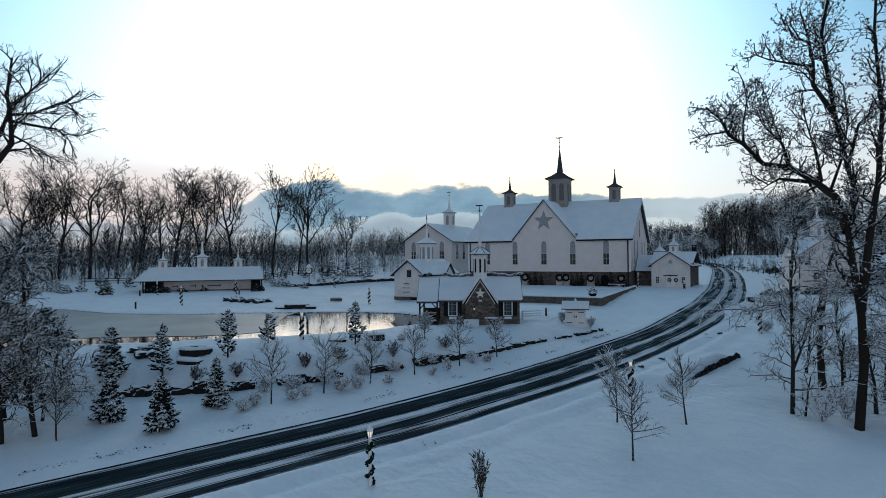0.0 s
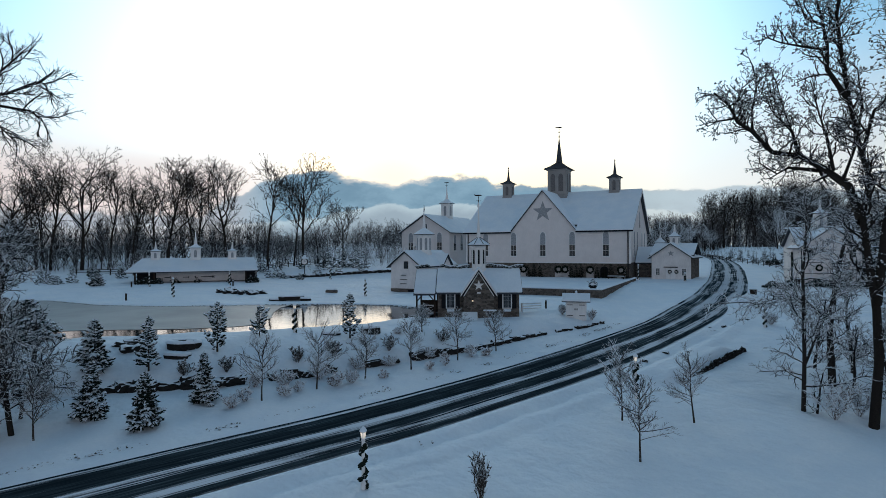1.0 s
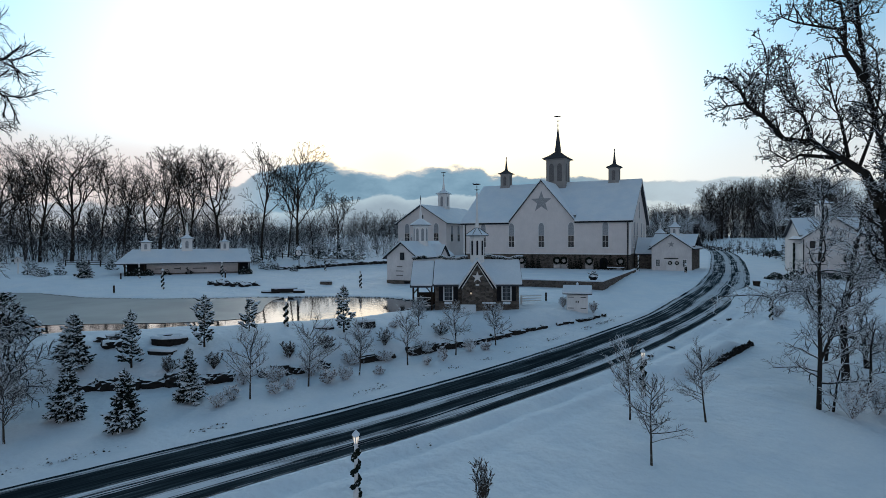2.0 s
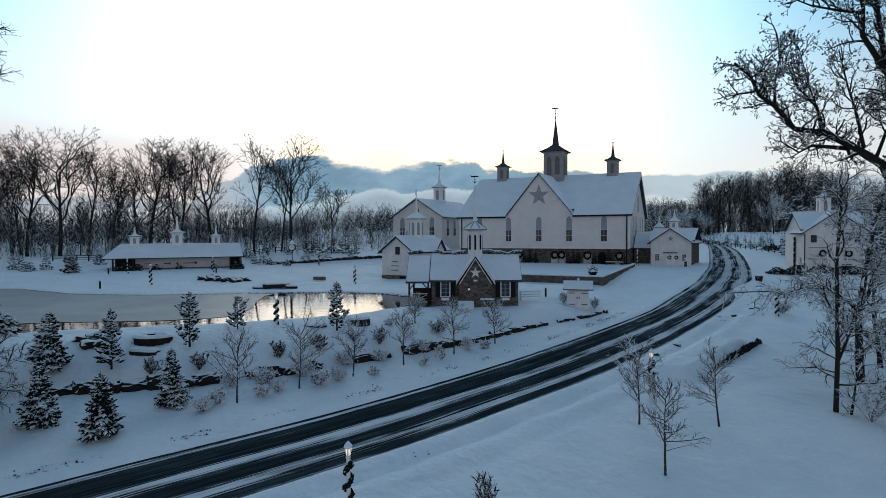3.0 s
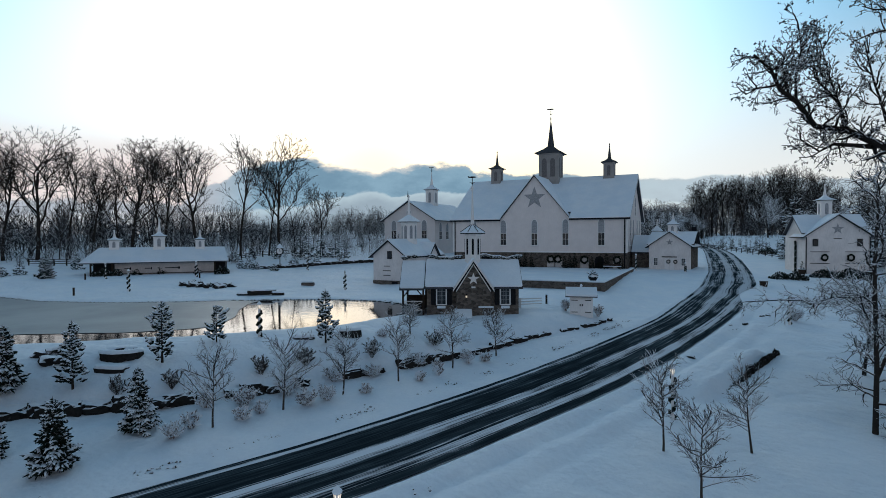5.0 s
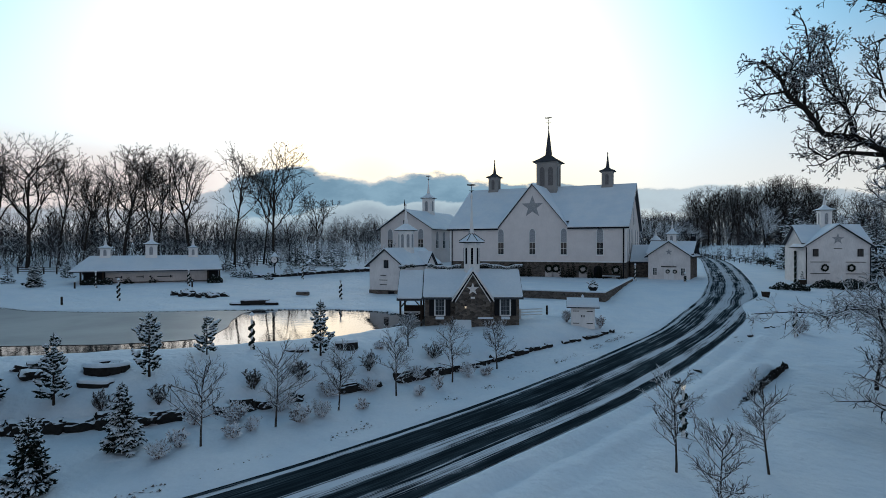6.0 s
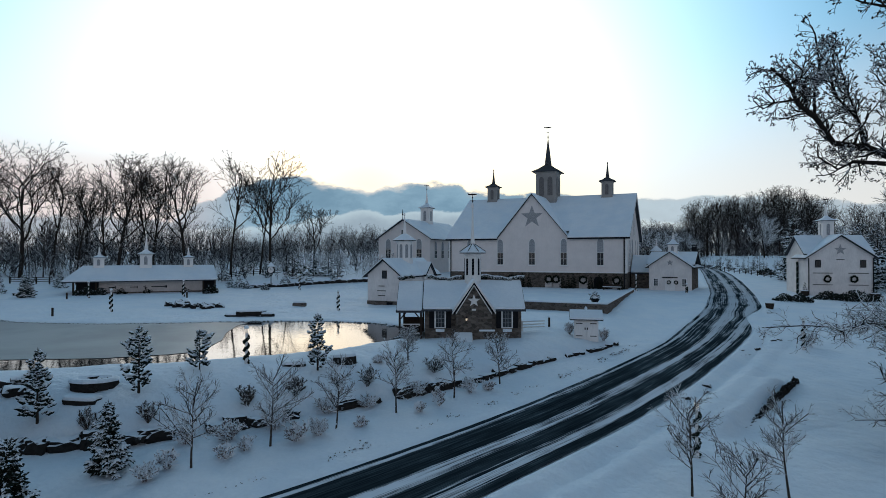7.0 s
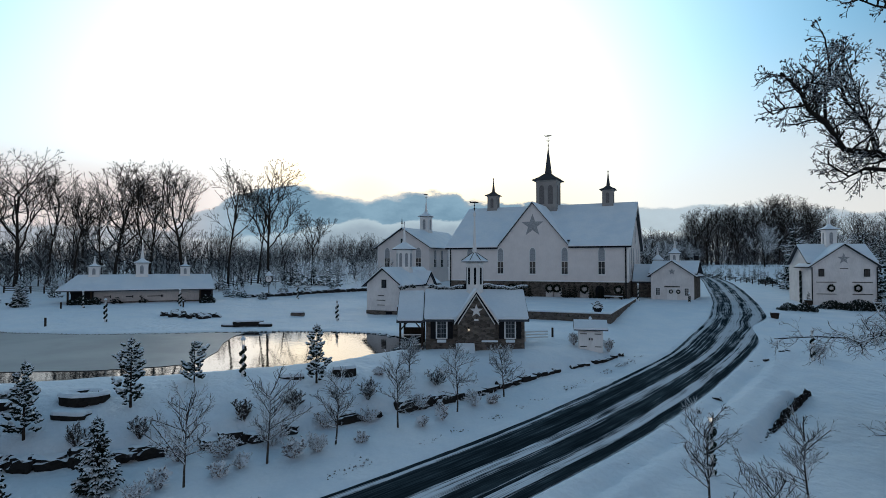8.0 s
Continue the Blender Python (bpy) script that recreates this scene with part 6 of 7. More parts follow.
rng = random.Random(17)
y = 21.0
i = 0
while y < 67.5:
    x, x2 = float(wall_line(y)), float(wall_line(y + 0.5))
    turn = math.degrees(math.atan2(0.5, x2 - x))
    small = ease((y - 50) / 10) * 0.45
    k = rng.uniform(0.75, 1.25) * (1 - small)
    if rng.random() > 0.16:
        ob = stone(WALLING if y < 49 else BLOCKS, rng.randrange(6), x + 0.05 + rng.uniform(-0.08, 0.08), y, turn + rng.uniform(-9, 9), (k, rng.uniform(0.9, 1.25) * (1 - small), rng.uniform(0.8, 1.45) * (1 - small) * (1.4 if y < 31 else 1.0)), rng.uniform(0.08, 0.26) * (1 - small), group="stones along the bank")
        ob.rotation_euler.x += rng.uniform(-0.15, 0.15) if y < 49 else 0.0
    y += 1.35 * k * 0.5 / math.hypot(0.5, x2 - x)
    i += 1
for i in range(42):
    k = i / 41
    x, y = -0.8 + 4.0 * k + 0.10 * math.sin(i * 2.1), 48.9 + 11.5 * k
    swell = 0.22 + 0.68 * ease(k * 1.8)
    ob = stone(LEDGE, i, x, y, 70.5 + rng.uniform(-10, 10), (rng.uniform(0.40, 0.65), rng.uniform(0.22, 0.34), rng.uniform(0.9, 1.35) * swell), 0.0, group="stones beside the lawn")
    ob.location.z = ground_at(x + 1.2, y - 0.4) + rng.uniform(0.06, 0.24) * swell
    ob.rotation_euler.x += rng.uniform(-0.15, 0.15)


def slab(x, y, turn, length, depth, thick, up, seed):
    """A thick rough-edged slab of stone with a pillow of snow on it."""
    rng = random.Random(seed)
    b = thing("slab", pose(x, y, ground_at(x, y) + up, rng.uniform(-3, 3), rng.uniform(-3, 3), turn), "broad flat stone slab under snow", "stone")
    for name, mat, rings in (("stone", ROCK, ((0.96, -0.3), (1.0, 0.0), (1.0, thick * 0.55), (0.97, thick))), ("snow_cap", SNOW, ((0.985, thick - 0.01), (1.0, thick + 0.06), (0.95, thick + 0.15), (0.75, thick + 0.19)))):
        bm = bmesh.new()
        rows = []
        for k, z in rings:
            row = []
            for i in range(26):
                a = 2 * math.pi * i / 26
                c, s = math.cos(a), math.sin(a)
                w_ = 1 + 0.20 * noise.noise((c * 1.6 + seed, s * 1.6, 0)) + (0.07 * noise.noise((c * 6, s * 6, z * 5 + seed)) if mat is ROCK else 0)
                row.append(bm.verts.new((math.copysign(abs(c) ** 0.62, c) * length / 2 * k * w_, math.copysign(abs(s) ** 0.62, s) * depth / 2 * k * w_, z)))
            rows.append(row)
        for p_, q_ in zip(rows, rows[1:]):
            for i in range(26):
                bm.faces.new((p_[i], p_[(i + 1) % 26], q_[(i + 1) % 26], q_[i]))
        bm.faces.new(rows[-1])
        ob = part(name, bm, mat, b)
        if mat is SNOW:
            ob.data.polygons.foreach_set("use_smooth", [True] * len(ob.data.polygons))
    return b


for i, (x, y, t, lx, ly, lz, up) in enumerate(((-34.3, 31.3, 24, 2.0, 0.9, 0.16, -0.05), (-25.9, 44.2, 40, 1.5, 0.9, 0.5, -0.05), (-28.4, 41.8, 35, 1.6, 1.0, 0.1, -0.05),
                                                (-50.4, 61.3, 35, 3.4, 1.7, 0.16, 0.42), (-52.0, 60.5, 25, 2.3, 1.3, 0.2, 0.0), (-48.6, 62.0, 40, 1.4, 1.1, 0.34, 0.0))):
    slab(x, y, t, lx, ly, lz, up, 800 + i)


def stone_basin(x, y):
    """A broad round ring of rough stones with a hollow in its middle."""
    b = thing("stone_basin", pose(x, y, ground_at(x, y) - 0.22, -2, 0, 25) @ Matrix.Scale(0.82, 4), "low round stone basin rimmed with thick snow", "basin")
    for i in range(9):
        a = 2 * math.pi * i / 9
        ob = new("stone", BLOCKS[i % 6])
        ob.parent = b
        ob.matrix_basis = pose(1.22 * math.cos(a), 0.95 * math.sin(a), 0.3, 0, 0, math.degrees(math.atan2(math.cos(a), -math.sin(a) * 1.2))) @ Matrix.Diagonal((0.72, 0.75, 1.25, 1))
    bm = lathe(bmesh.new(), [(0.85, 0.30), (0.95, 0.62), (1.15, 0.82), (1.45, 0.82), (1.62, 0.70), (1.66, 0.58)], 24)
    for v in bm.verts:
        v.co.y *= 0.8
        v.co.z += 0.05 * noise.noise(v.co * 1.5)
    part("snow_rim", bm, SNOW, b)
    bm = lathe(bmesh.new(), [(0.9, 0.2), (0.92, 0.34), (0.02, 0.33)], 20)
    for v in bm.verts:
        v.co.y *= 0.8
    part("bed", bm, ROCK, b)


stone_basin(-35.3, 32.7)
for i, (x, y, s) in enumerate(((-38.3, 30.9, 1.1), (-37.4, 30.4, 0.8), (-37.9, 29.8, 0.9), (-38.9, 30.0, 0.7))):
    stone(BOULDERS, i, x, y, 40 + 60 * i, (s, s * 1.3, s), 0.12, group="boulders on the bank")
for i in range(20):
    stone(BOULDERS, i, -63.4 + rng.uniform(-3.9, 3.9), 64.3 + rng.uniform(-1.6, 1.6), rng.uniform(0, 180), (rng.uniform(0.6, 1.1), rng.uniform(0.7, 1.2), rng.uniform(0.8, 1.4)), 0.15, group="stones on the far lawn")
for i, (x, y, s) in enumerate(((-33.2, 61.9, 0.6), (-31.9, 61.2, 0.7), (-30.9, 60.6, 0.5))):
    stone(BOULDERS, i + 2, x, y, 30 + 50 * i, (s, s, s * 1.3), 0.25, group="boulders by the pond")
for i in range(24):
    k = i / 23
    x, y = float(np.interp(k, (0, 0.25, 0.5, 0.75, 1), (-77.5, -75.2, -70.6, -65.1, -60))), float(np.interp(k, (0, 0.25, 0.5, 0.75, 1), (88.5, 93.0, 97.1, 100.3, 103)))
    stone(BOULDERS, i, x, y, 25 + rng.uniform(-15, 15), (rng.uniform(0.7, 1.2), 1, rng.uniform(0.8, 1.2)), 0.25, group="stones edging the upper lawn")
for x, y in ((0.2, 68.8), (1.6, 70.2), (3.4, 74.7), (-2.9, 55.7), (3.9, 75.3), (-4.2, 52.0)):
    stone(BOULDERS, int(abs(x * 7)), x, y, rng.uniform(0, 180), (0.4, 0.5, 0.45), 0.0, group="kerb stones")


def build_shore():
    """Small dark stones along the water's edge, and verge chunks coloured dark as shadow."""
    rng = random.Random(51)
    verts, faces = [], []
    for (ax, ay), (bx, by) in zip(POND, POND[1:] + POND[:1]):
        n = int(math.hypot(bx - ax, by - ay) * 6) if ay > 46.8 and by > 46 else 0
        for i in range(n):
            k = (i + rng.random()) / n
            x, y, s = ax + (bx - ax) * k + rng.uniform(-0.2, 0.2), ay + (by - ay) * k + rng.uniform(-0.2, 0.2), rng.uniform(0.04, 0.12)
            b = len(verts)
            c = Vector((x, y, WATER + 0.06))
            verts += [tuple(c + Vector(v) * s) for v in ((1, 0.2, 0), (0, 1, 0.1), (-1, -0.1, 0), (0.1, -1, 0), (0, 0, 0.8), (0, 0, -1))]
            faces += [(b, b + 1, b + 4), (b + 1, b + 2, b + 4), (b + 2, b + 3, b + 4), (b + 3, b, b + 4), (b + 1, b, b + 5), (b + 2, b + 1, b + 5), (b + 3, b + 2, b + 5), (b, b + 3, b + 5)]
    tagged(sheet("shore_stones", verts, faces, ROCK), "small dark stones along the water's edge", "stones", kind="stuff")
    verts, faces = [], []
    for i in range(900):
        y = 12 + 56 * (i + rng.random()) / 900
        left = rng.random() < 0.85
        if noise.noise((y * 0.35, 2.0 if left else 9.0, 0)) < (-0.02 if left else 0.3):
            continue
        x = float(road_left(y)) - 1.75 + rng.gauss(0, 0.22) if left else float(road_right(y)) + rng.uniform(0.6, 1.6)
        z, s = ground_at(x, y), rng.uniform(0.015, 0.06)
        # snow chunks given dark rock colour, which stands for their shadows
        lump(rng, verts, faces, Vector((x, y, z + s * 0.5)), s * 1.6, s * 1.6, s)
    tagged(sheet("shaded_verge_chunks", verts, faces, ROCK), "snow chunks thrown on the verge, coloured dark for their shadows", "clods", kind="stuff")


build_shore()


# ---- lamps, fences, small things ----
def lamp_post(x, y, h, lit=True):
    b = thing("lamp_post", on_ground(x, y, 0.05), "pale lamp post wound with dark evergreen garland", "lamp post", "lamp posts")
    part("post", lathe(bmesh.new(), [(0.13, 0), (0.13, 0.25), (0.085, 0.35), (0.075, h - 0.55), (0.11, h - 0.5), (0.06, h - 0.45)], 10), TRIM, b)
    lantern = part("lantern", lathe(bmesh.new(), [(0.09, h - 0.45), (0.13, h - 0.12), (0.16, h - 0.1), (0.05, h + 0.0), (0.02, h + 0.1)], 6), TRIM, b)
    part("lamp_glass", lathe(bmesh.new(), [(0.088, h - 0.41), (0.128, h - 0.16)], 6, 0.5), LAMP if lit else GLASS, lantern)
    part("snow_cap", lathe(bmesh.new(), [(0.165, h - 0.1), (0.16, h - 0.03), (0.08, h + 0.06), (0.02, h + 0.13)], 8), SNOW, lantern)
    rng = random.Random(int(abs(x * 31 + y * 7)))
    verts, faces = [], []
    for i in range(300):
        k = i / 300
        a, z = k * 2 * math.pi * 3.4, 0.1 + k * (h - 0.65)
        c = Vector((math.cos(a) * 0.13, math.sin(a) * 0.13, z)) + Vector((rng.uniform(-1, 1), rng.uniform(-1, 1), rng.uniform(-1.4, 1.4))) * 0.06
        q = len(verts)
        s = rng.uniform(0.045, 0.10)
        verts += [tuple(c + Vector(v) * s) for v in ((1, 0, 0.2), (-0.5, 0.9, 0), (-0.5, -0.9, -0.2), (0, 0, 1), (0, 0.1, -1))]
        faces += [(q, q + 1, q + 3), (q + 1, q + 2, q + 3), (q + 2, q, q + 3), (q + 1, q, q + 4), (q + 2, q + 1, q + 4), (q, q + 2, q + 4)]
    sheet("garland", verts, faces, GARLAND, b)
    return b


for x, y, h in ((-12.7, 24.2, 2.7), (-3.6, 42.6, 3.0), (5.5, 72.4, 2.9), (-45.1, 70.9, 2.6), (-66.8, 55.7, 2.7), (-83.6, 64.0, 2.5), (-74.6, 72.7, 2.6), (-30.8, 40.0, 2.5), (-13.0, 114.5, 3.0), (-4.9, 115.0, 1.6), (-67.5, 91.2, 2.7)):
    lamp_post(x, y, h, y < 45)
for x, y in ((-69.7, 50.8), (-84.5, 61.5), (-72.5, 71.5), (-17.2, 67.9)):
    b = thing("marker_post", on_ground(x, y), "short dark wooden marker post in the snow", "post")
    part("post", cube(-0.09, 0.09, -0.09, 0.09, -0.2, 1.0, bevel=0.02), TIMBER, b)
    part("snow_cap", cube(-0.1, 0.1, -0.1, 0.1, 1.0, 1.1, bevel=0.03), SNOW, b)


def street_clock(x, y):
    b = thing("post_clock", on_ground(x, y, 0.1, 26, 0.86), "old post clock with a thick cap of snow", "clock")
    part("pedestal", cube(-0.35, 0.35, -0.35, 0.35, -0.2, 0.8, bevel=0.05), IRON, b)
    part("post", lathe(bmesh.new(), [(0.14, 0.8), (0.09, 1.2), (0.09, 3.0), (0.2, 3.1)], 10), IRON, b)
    drum = part("drum", lathe(bmesh.new(), [(0.8, -0.25), (0.85, -0.2), (0.85, 0.2), (0.8, 0.25)], 20), IRON, b)
    drum.matrix_basis = pose(0, 0, 3.8, 90)
    part("dial", lathe(bmesh.new(), [(0.66, 0.25), (0.64, 0.28)], 20), TRIM, drum)
    bm = cube(-0.03, 0.03, 0.0, 0.5, 0.28, 0.3)
    box(bm, 0.0, 0.34, -0.03, 0.03, 0.28, 0.3)
    part("clock_pointers", bm, IRON, drum)
    part("snow_cap", lathe(bmesh.new(), [(0.75, 4.5), (0.7, 4.75), (0.45, 5.0), (0.3, 5.3), (0.05, 5.5)], 10), SNOW, b)


street_clock(-75.9, 93.4)


def bird_house(x, y):
    b = thing("bird_house", on_ground(x, y, 0.05, 60), "white gabled bird house on a tall post, capped with snow", "bird house")
    part("post", cube(-0.11, 0.11, -0.11, 0.11, -0.2, 2.0, bevel=0.02), TRIM, b)
    body = part("body", prism(bmesh.new(), [(-0.5, 2.0), (0.5, 2.0), (0.5, 2.55), (0.0, 2.95), (-0.5, 2.55)], -0.45, 0.45), TRIM, b)
    for z in (2.2, 2.5):
        part("entrance", cube(-0.08, 0.08, -0.47, -0.45, z, z + 0.16), DARK, body)
    for s in (-1, 1):
        part("roof", slope((s * 0.72, 2.42), (0, 2.98), -0.58, 0.58, 0.05), SLATE, b)
        part("snow_cap", slope((s * 0.70, 2.47), (0, 3.03), -0.56, 0.56, 0.16), SNOW, b)


bird_house(-106.8, 58.0)


def rail_fence(points, h, group, mat=None):
    """Split-rail fencing: posts with rails between them."""
    f = thing("rail_fence", pose(*points[0], ground_at(*points[0])), "weathered split-rail fence topped with snow", "fence", group)
    ox, oy, oz = f.matrix_world.translation
    for (ax, ay), (bx, by) in zip(points, points[1:]):
        n = max(1, round(math.hypot(bx - ax, by - ay) / 2.6))
        spots = [(ax + (bx - ax) * i / n, ay + (by - ay) * i / n) for i in range(n + 1)]
        for x, y in spots[:-1]:
            z = ground_at(x, y)
            part("post", cube(x - ox - 0.09, x - ox + 0.09, y - oy - 0.09, y - oy + 0.09, z - oz - 0.2, z - oz + h), mat or TIMBER, f)
        for (x0, y0), (x1, y1) in zip(spots, spots[1:]):
            for k in (0.35, 0.62, 0.9):
                p, q = Vector((x0 - ox, y0 - oy, ground_at(x0, y0) - oz + h * k)), Vector((x1 - ox, y1 - oy, ground_at(x1, y1) - oz + h * k))
                v, fs = tubes([([p, q], 0.06, 0.06, 0)], (4,))
                sheet("rail", v, fs, mat or TIMBER, f)


rail_fence([(-118, 72), (-107, 77), (-98, 84)], 1.3, "fences at the woods")
rail_fence([(-92, 93), (-88, 99), (-86, 108)], 1.3, "fences at the woods")
rail_fence([(-7.5, 224), (-1.9, 199.3), (4.9, 182.5), (10.6, 170.3), (16.6, 157.9), (25, 152)], 1.3, "fence along the field")
rail_fence([(-19.3, 65.3), (-17.2, 66.1)], 1.0, "rail by the cottage", TRIM)


def garland_ring(name, parent, x, y, z, r, turn=0.0):
    rng = random.Random(int(x * 13 + z * 7))
    verts, faces = [], []
    for i in range(110):
        a = i * 2 * math.pi / 110
        rr = r + rng.uniform(-0.16, 0.16) * r * 1.6
        c = Vector((math.cos(a) * rr, rng.uniform(-0.1, 0.04), math.sin(a) * rr))
        q, s = len(verts), rng.uniform(0.10, 0.2) * r * 1.4
        verts += [tuple(c + Vector(v) * s) for v in ((1, 0, 0.2), (-0.5, 0.9, 0), (-0.5, -0.9, -0.2), (0, 0, 1), (0, 0.1, -1))]
        faces += [(q, q + 1, q + 3), (q + 1, q + 2, q + 3), (q + 2, q, q + 3), (q + 1, q, q + 4), (q + 2, q + 1, q + 4), (q, q + 2, q + 4)]
    ob = sheet(name, verts, faces, EVERGREEN)
    ob.matrix_world = pose(x, y, z, 0, 0, turn)
    return tagged(ob, "evergreen wreath hung on the wall", "wreath", "wreaths")


for x in (-41.5, -36.9, -29.35, -27.95, -22.8, -16.75):
    garland_ring("wreath", None, x, 118.1, 6.15, 0.62)
for x in (-2.0, 2.0):
    c = pose(18.9, 125.5, 3.8, 0, 0, 12) @ Vector((x, -0.12, 2.95))
    garland_ring("wreath", None, *c, 0.48, 12)
for x in (-7.9, -6.7):
    garland_ring("wreath", None, x, 119.8, 5.9, 0.28)
for i, x in enumerate((-40.3, -35.6, -34.4, -26.4, -25.4, -24.5, -21.2, -19.7, -18.6, -15.8, -33.0)):
    spruce("potted_spruce", pose(x, 116.9 + 0.3 * (i % 3), 4.5), 2.4 + 0.3 * (i % 3), 1.15, 500 + i, "small dark spruce standing by the stone base", "spruces along the barn", 1.2, EVERGREEN, 9, 1.0, False)
b = thing("bench", pose(-17.2, 115.2, 4.55), "dark wooden bench on the snowy terrace", "bench")
part("seat", cube(-1.6, 1.6, -0.3, 0.3, 0.42, 0.5), TIMBER, b)
part("snow_cover", cube(-1.58, 1.58, -0.28, 0.24, 0.5, 0.62, bevel=0.04), SNOW, b)
part("backrest", cube(-1.6, 1.6, 0.26, 0.34, 0.5, 1.0), TIMBER, b)
for s in (-1.4, 1.4):
    part("leg", cube(s - 0.06, s + 0.06, -0.25, 0.3, 0, 0.42), TIMBER, b)
shrub_spot = thing("planter", pose(-15.6, 86.5, 4.55), "dark planter bowl with a snowy shrub", "planter")
part("bowl", lathe(bmesh.new(), [(0.35, 0), (0.62, 0.5), (0.62, 0.62), (0.5, 0.62)], 12), IRON, shrub_spot)
part("snow_cap", lathe(bmesh.new(), [(0.55, 0.6), (0.42, 0.85), (0.12, 1.0)], 10), SNOW, shrub_spot)
spruce("potted_shrub", pose(-15.6, 86.5, 5.1), 0.9, 1.5, 590, "low snowy evergreen in a terrace planter", "", 1.2, None, 9)
b = thing("stone_trough", on_ground(-52.1, 72.0, 0.05, 24), "long stone trough filled with snow", "trough")
part("body", cube(-0.85, 0.85, -0.45, 0.45, -0.1, 0.5, bevel=0.08), STONE, b)
part("snow_cap", cube(-0.82, 0.82, -0.42, 0.42, 0.45, 0.72, bevel=0.12), SNOW, b)


def hedge(x, y, length, depth, h, turn, seed, label):
    """A clipped or loose hedge of many small tufts, darker inside, snow on top."""
    rng = random.Random(seed)
    b = thing("hedge", on_ground(x, y, 0.1, turn), label, "hedge")
    verts, faces = [], []
    for _ in range(int(700 * length * h / 6)):
        u, v, w_ = rng.uniform(-1, 1), rng.uniform(-1, 1), rng.uniform(0, 1)
        if u * u + v * v * 0.6 + w_ ** 3 > 1.25:
            continue
        c = Vector((u * length / 2, v * depth / 2, w_ * h * (0.85 + 0.2 * math.sin(u * 7 + seed))))
        q, s = len(verts), rng.uniform(0.08, 0.17)
        verts += [tuple(c + Vector((rng.uniform(0.5, 1.3) * a, rng.uniform(0.5, 1.3) * bb, cc)) * s) for a, bb, cc in ((1, 0, 0.2), (-0.5, 0.9, 0), (-0.5, -0.9, -0.2), (0, 0, 0.8), (0, 0.1, -1))]
        faces += [(q, q + 1, q + 3), (q + 1, q + 2, q + 3), (q + 2, q, q + 3), (q + 1, q, q + 4), (q + 2, q + 1, q + 4), (q, q + 2, q + 4)]
    sheet("foliage", verts, faces, HEDGE, b)
    return b


hedge(9.9, 110.3, 5.8, 2.2, 1.3, 27, 5, "dark evergreen hedge powdered with snow")
hedge(18.6, 119.6, 10.5, 2.2, 1.7, 22, 6, "dark evergreen hedge powdered with snow")
hedge(-87.4, 66.6, 4.4, 1.5, 1.3, 42, 9, "dark clipped shrubs at the pavilion bay")
hedge(-75.4, 78.6, 2.4, 1.4, 1.4, 48, 10, "dark clipped shrubs at the pavilion bay")
hedge(13.2, 176.0, 4.0, 2.4, 1.8, 20, 7, "dark evergreen hedge powdered with snow")
for x, y, s in ((5.4, 96.8, 0.9), (23.5, 125.0, 1.2), (13.4, 123.2, 1.0)):
    b = thing("planter", on_ground(x, y), "dark square planter tub holding snow", "planter")
    part("tub", hull(bmesh.new(), [(-0.4 * s, -0.4 * s, -0.1), (0.4 * s, -0.4 * s, -0.1), (0.4 * s, 0.4 * s, -0.1), (-0.4 * s, 0.4 * s, -0.1)], [(-0.55 * s, -0.55 * s, 0.9 * s), (0.55 * s, -0.55 * s, 0.9 * s), (0.55 * s, 0.55 * s, 0.9 * s), (-0.55 * s, 0.55 * s, 0.9 * s)]), TIMBER, b)
    part("snow_cap", cube(-0.5 * s, 0.5 * s, -0.5 * s, 0.5 * s, 0.88 * s, 1.02 * s, bevel=0.06), SNOW, b)

# conifers in the distance
for i, (x, y, h) in enumerate(((-79.6, 104.0, 5.2), (-75.5, 101.5, 4.6), (-76.3, 106.6, 5.6), (-73.5, 108.0, 5.2), (-70.5, 107.0, 4.2), (-83.0, 100.5, 3.4), (-98, 147, 5.0), (-94, 149, 5.0), (-103, 144, 4.6), (-89.0, 95.0, 3.4), (-100, 61, 3.0), (-104, 58, 2.6))):
    spruce("spruce_tree", on_ground(x, y, 0.1, i * 31), h * 1.1, h * 0.66, 540 + i, "snow-laden spruce on the upper lawn", "spruces on the upper lawn", 1.0, None, 6)
for i, (x, y, h) in enumerate(((17.0, 160, 16), (19, 148, 14), (26, 143, 14), (33, 143, 13), (40, 141, 12), (22, 154, 14), (46, 148, 13), (30, 150, 14))):
    spruce("tall_spruce", on_ground(x, y, 0.1, i * 53), h, h * 0.46, 570 + i, "tall spruce heavy with snow behind the house", "tall spruces", 1.0, None, 12)
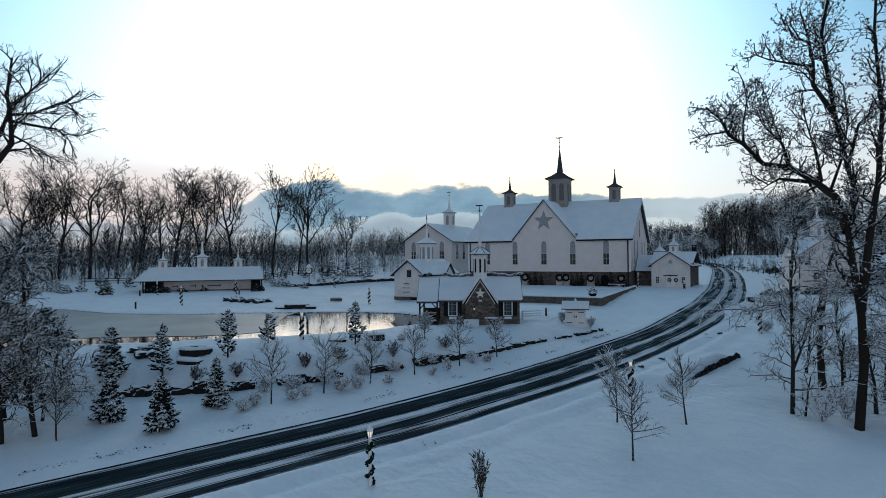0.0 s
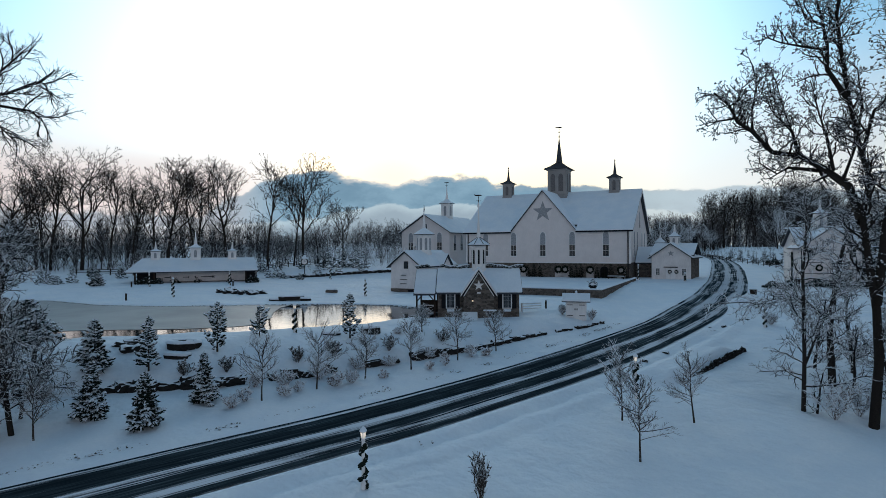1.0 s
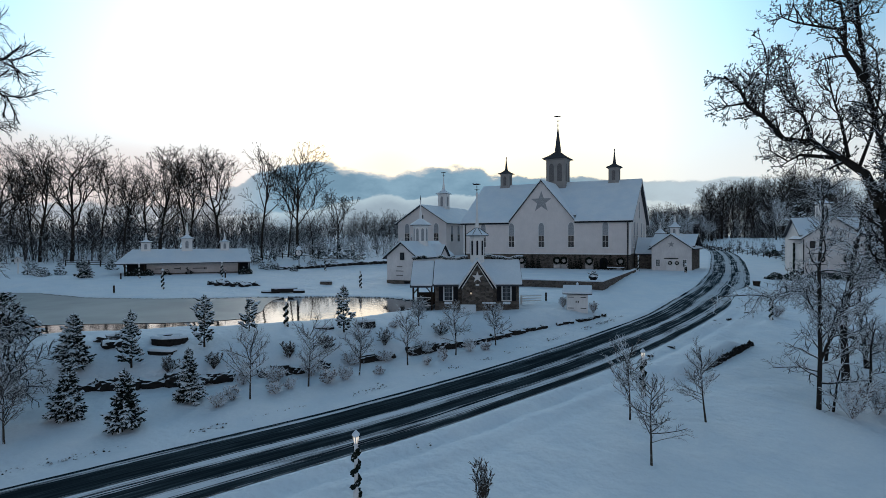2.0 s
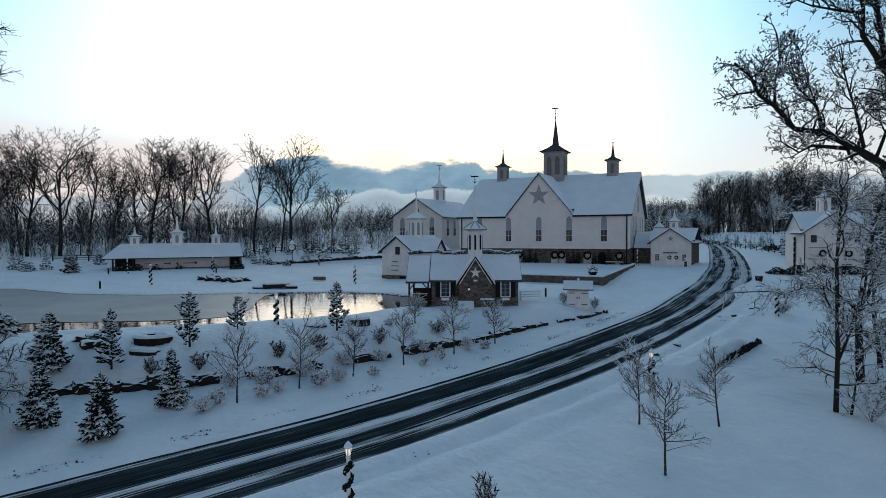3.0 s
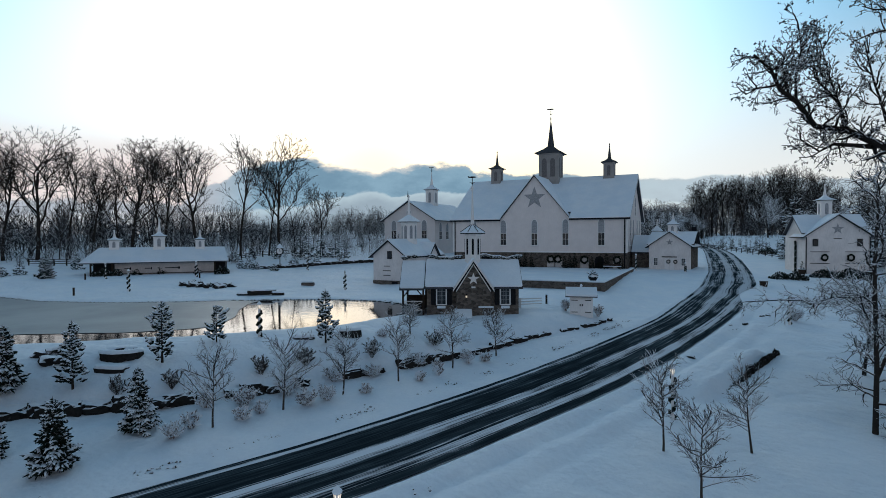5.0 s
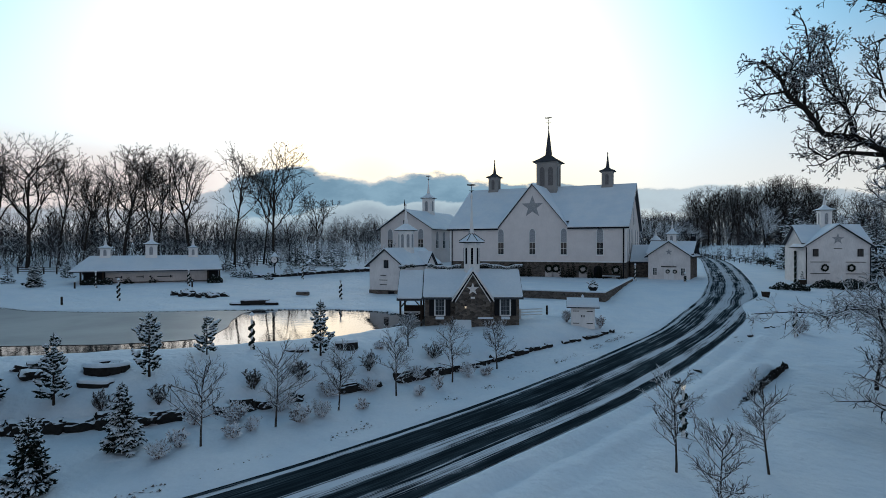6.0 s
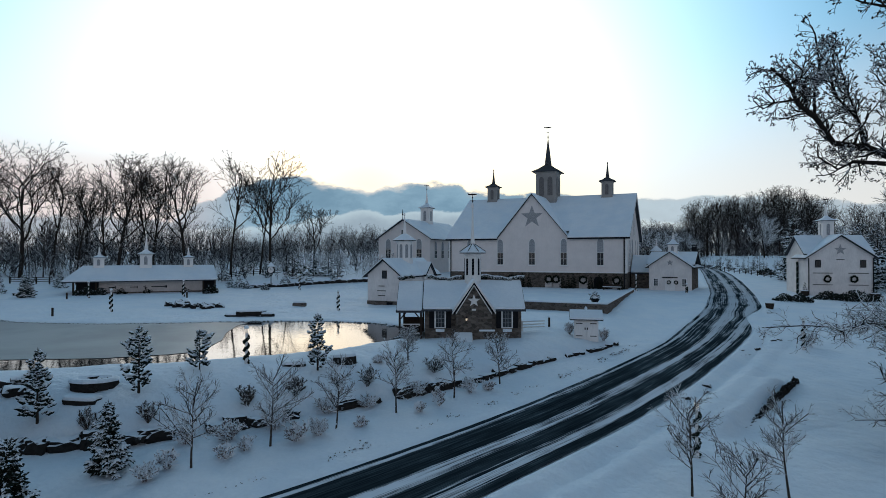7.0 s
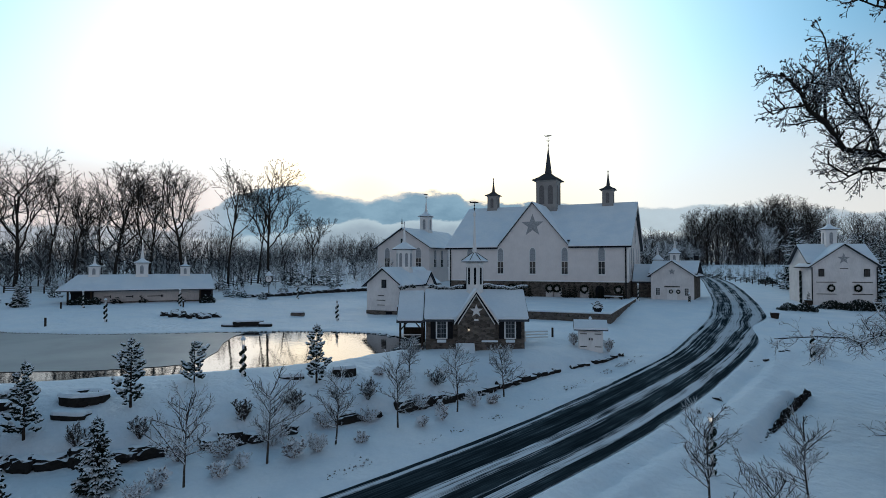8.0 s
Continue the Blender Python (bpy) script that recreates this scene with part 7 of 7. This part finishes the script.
for i, (x, y, h, w_) in enumerate(((-106.8, 60.3, 2.4, 2.6), (-98.7, 57.9, 1.6, 2.0), (-101.5, 58.6, 1.5, 2.2), (-106.8, 68.6, 3.2, 2.6), (-102.4, 71.4, 3.0, 2.2), (-99.0, 73.5, 2.6, 2.2), (-80.8, 88.4, 1.5, 2.2), (-78.5, 88.2, 1.8, 2.4), (-76.7, 88.0, 1.4, 2.2), (-72.4, 87.9, 1.3, 2.0), (-74.5, 95.9, 1.8, 2.2), (-70.8, 98.2, 1.6, 2.4), (-66.5, 100.2, 1.4, 2.2))):
    spruce("low_evergreen", on_ground(x, y, 0.1, i * 67), h, w_, 650 + i, "low dark evergreen bush heaped with snow", "evergreen bushes on the far lawn", 1.2, None, 8)
for i, (x, w_) in enumerate(((-6.0, 1.0), (-3.6, 1.6), (-0.1, 1.2), (5.4, 0.9))):
    p = pose(-84.0, 73.9, 4.6, 0, 0, 48) @ Vector((x, -0.7, 0))
    spruce("low_evergreen", on_ground(p.x, p.y, 0.1, i * 50), 1.0, w_ * 1.25, 670 + i, "low dark clipped evergreen against the pavilion wall", "evergreens at the pavilion", 1.2, EVERGREEN, 7, 1.0, False)
CROP = spruce("field_spruce", on_ground(30, 175), 2.5, 1.7, 600, "young spruce in the snowy tree field", "spruces in the field", 1.0, HEDGE, 3, 1.0, False)
rng = random.Random(9)
for row in range(8):
    for col in range(15):
        x, y = -3 + col * 3.0 + rng.uniform(-0.8, 0.8), 172 + row * 5.2 + rng.uniform(-1.5, 1.5) - col * 0.6
        if x < np.interp(y, (150, 158, 170, 182, 199, 224), (27, 19, 13, 7.5, 0.6, -5)):
            continue
        copy_thing(CROP, on_ground(x, y, 0.05, rng.uniform(0, 360), rng.uniform(0.7, 1.35)))
for i, (x, y, z) in enumerate(((23.5, 125.0, 1.0), (13.4, 123.2, 0.8))):
    spruce("potted_spruce", pose(x, y, ground_at(x, y) + z), 1.5, 0.8, 620 + i, "small dark spruce in a tub by the house", "spruces by the house", 1.2, EVERGREEN, 5, 1.0, False)
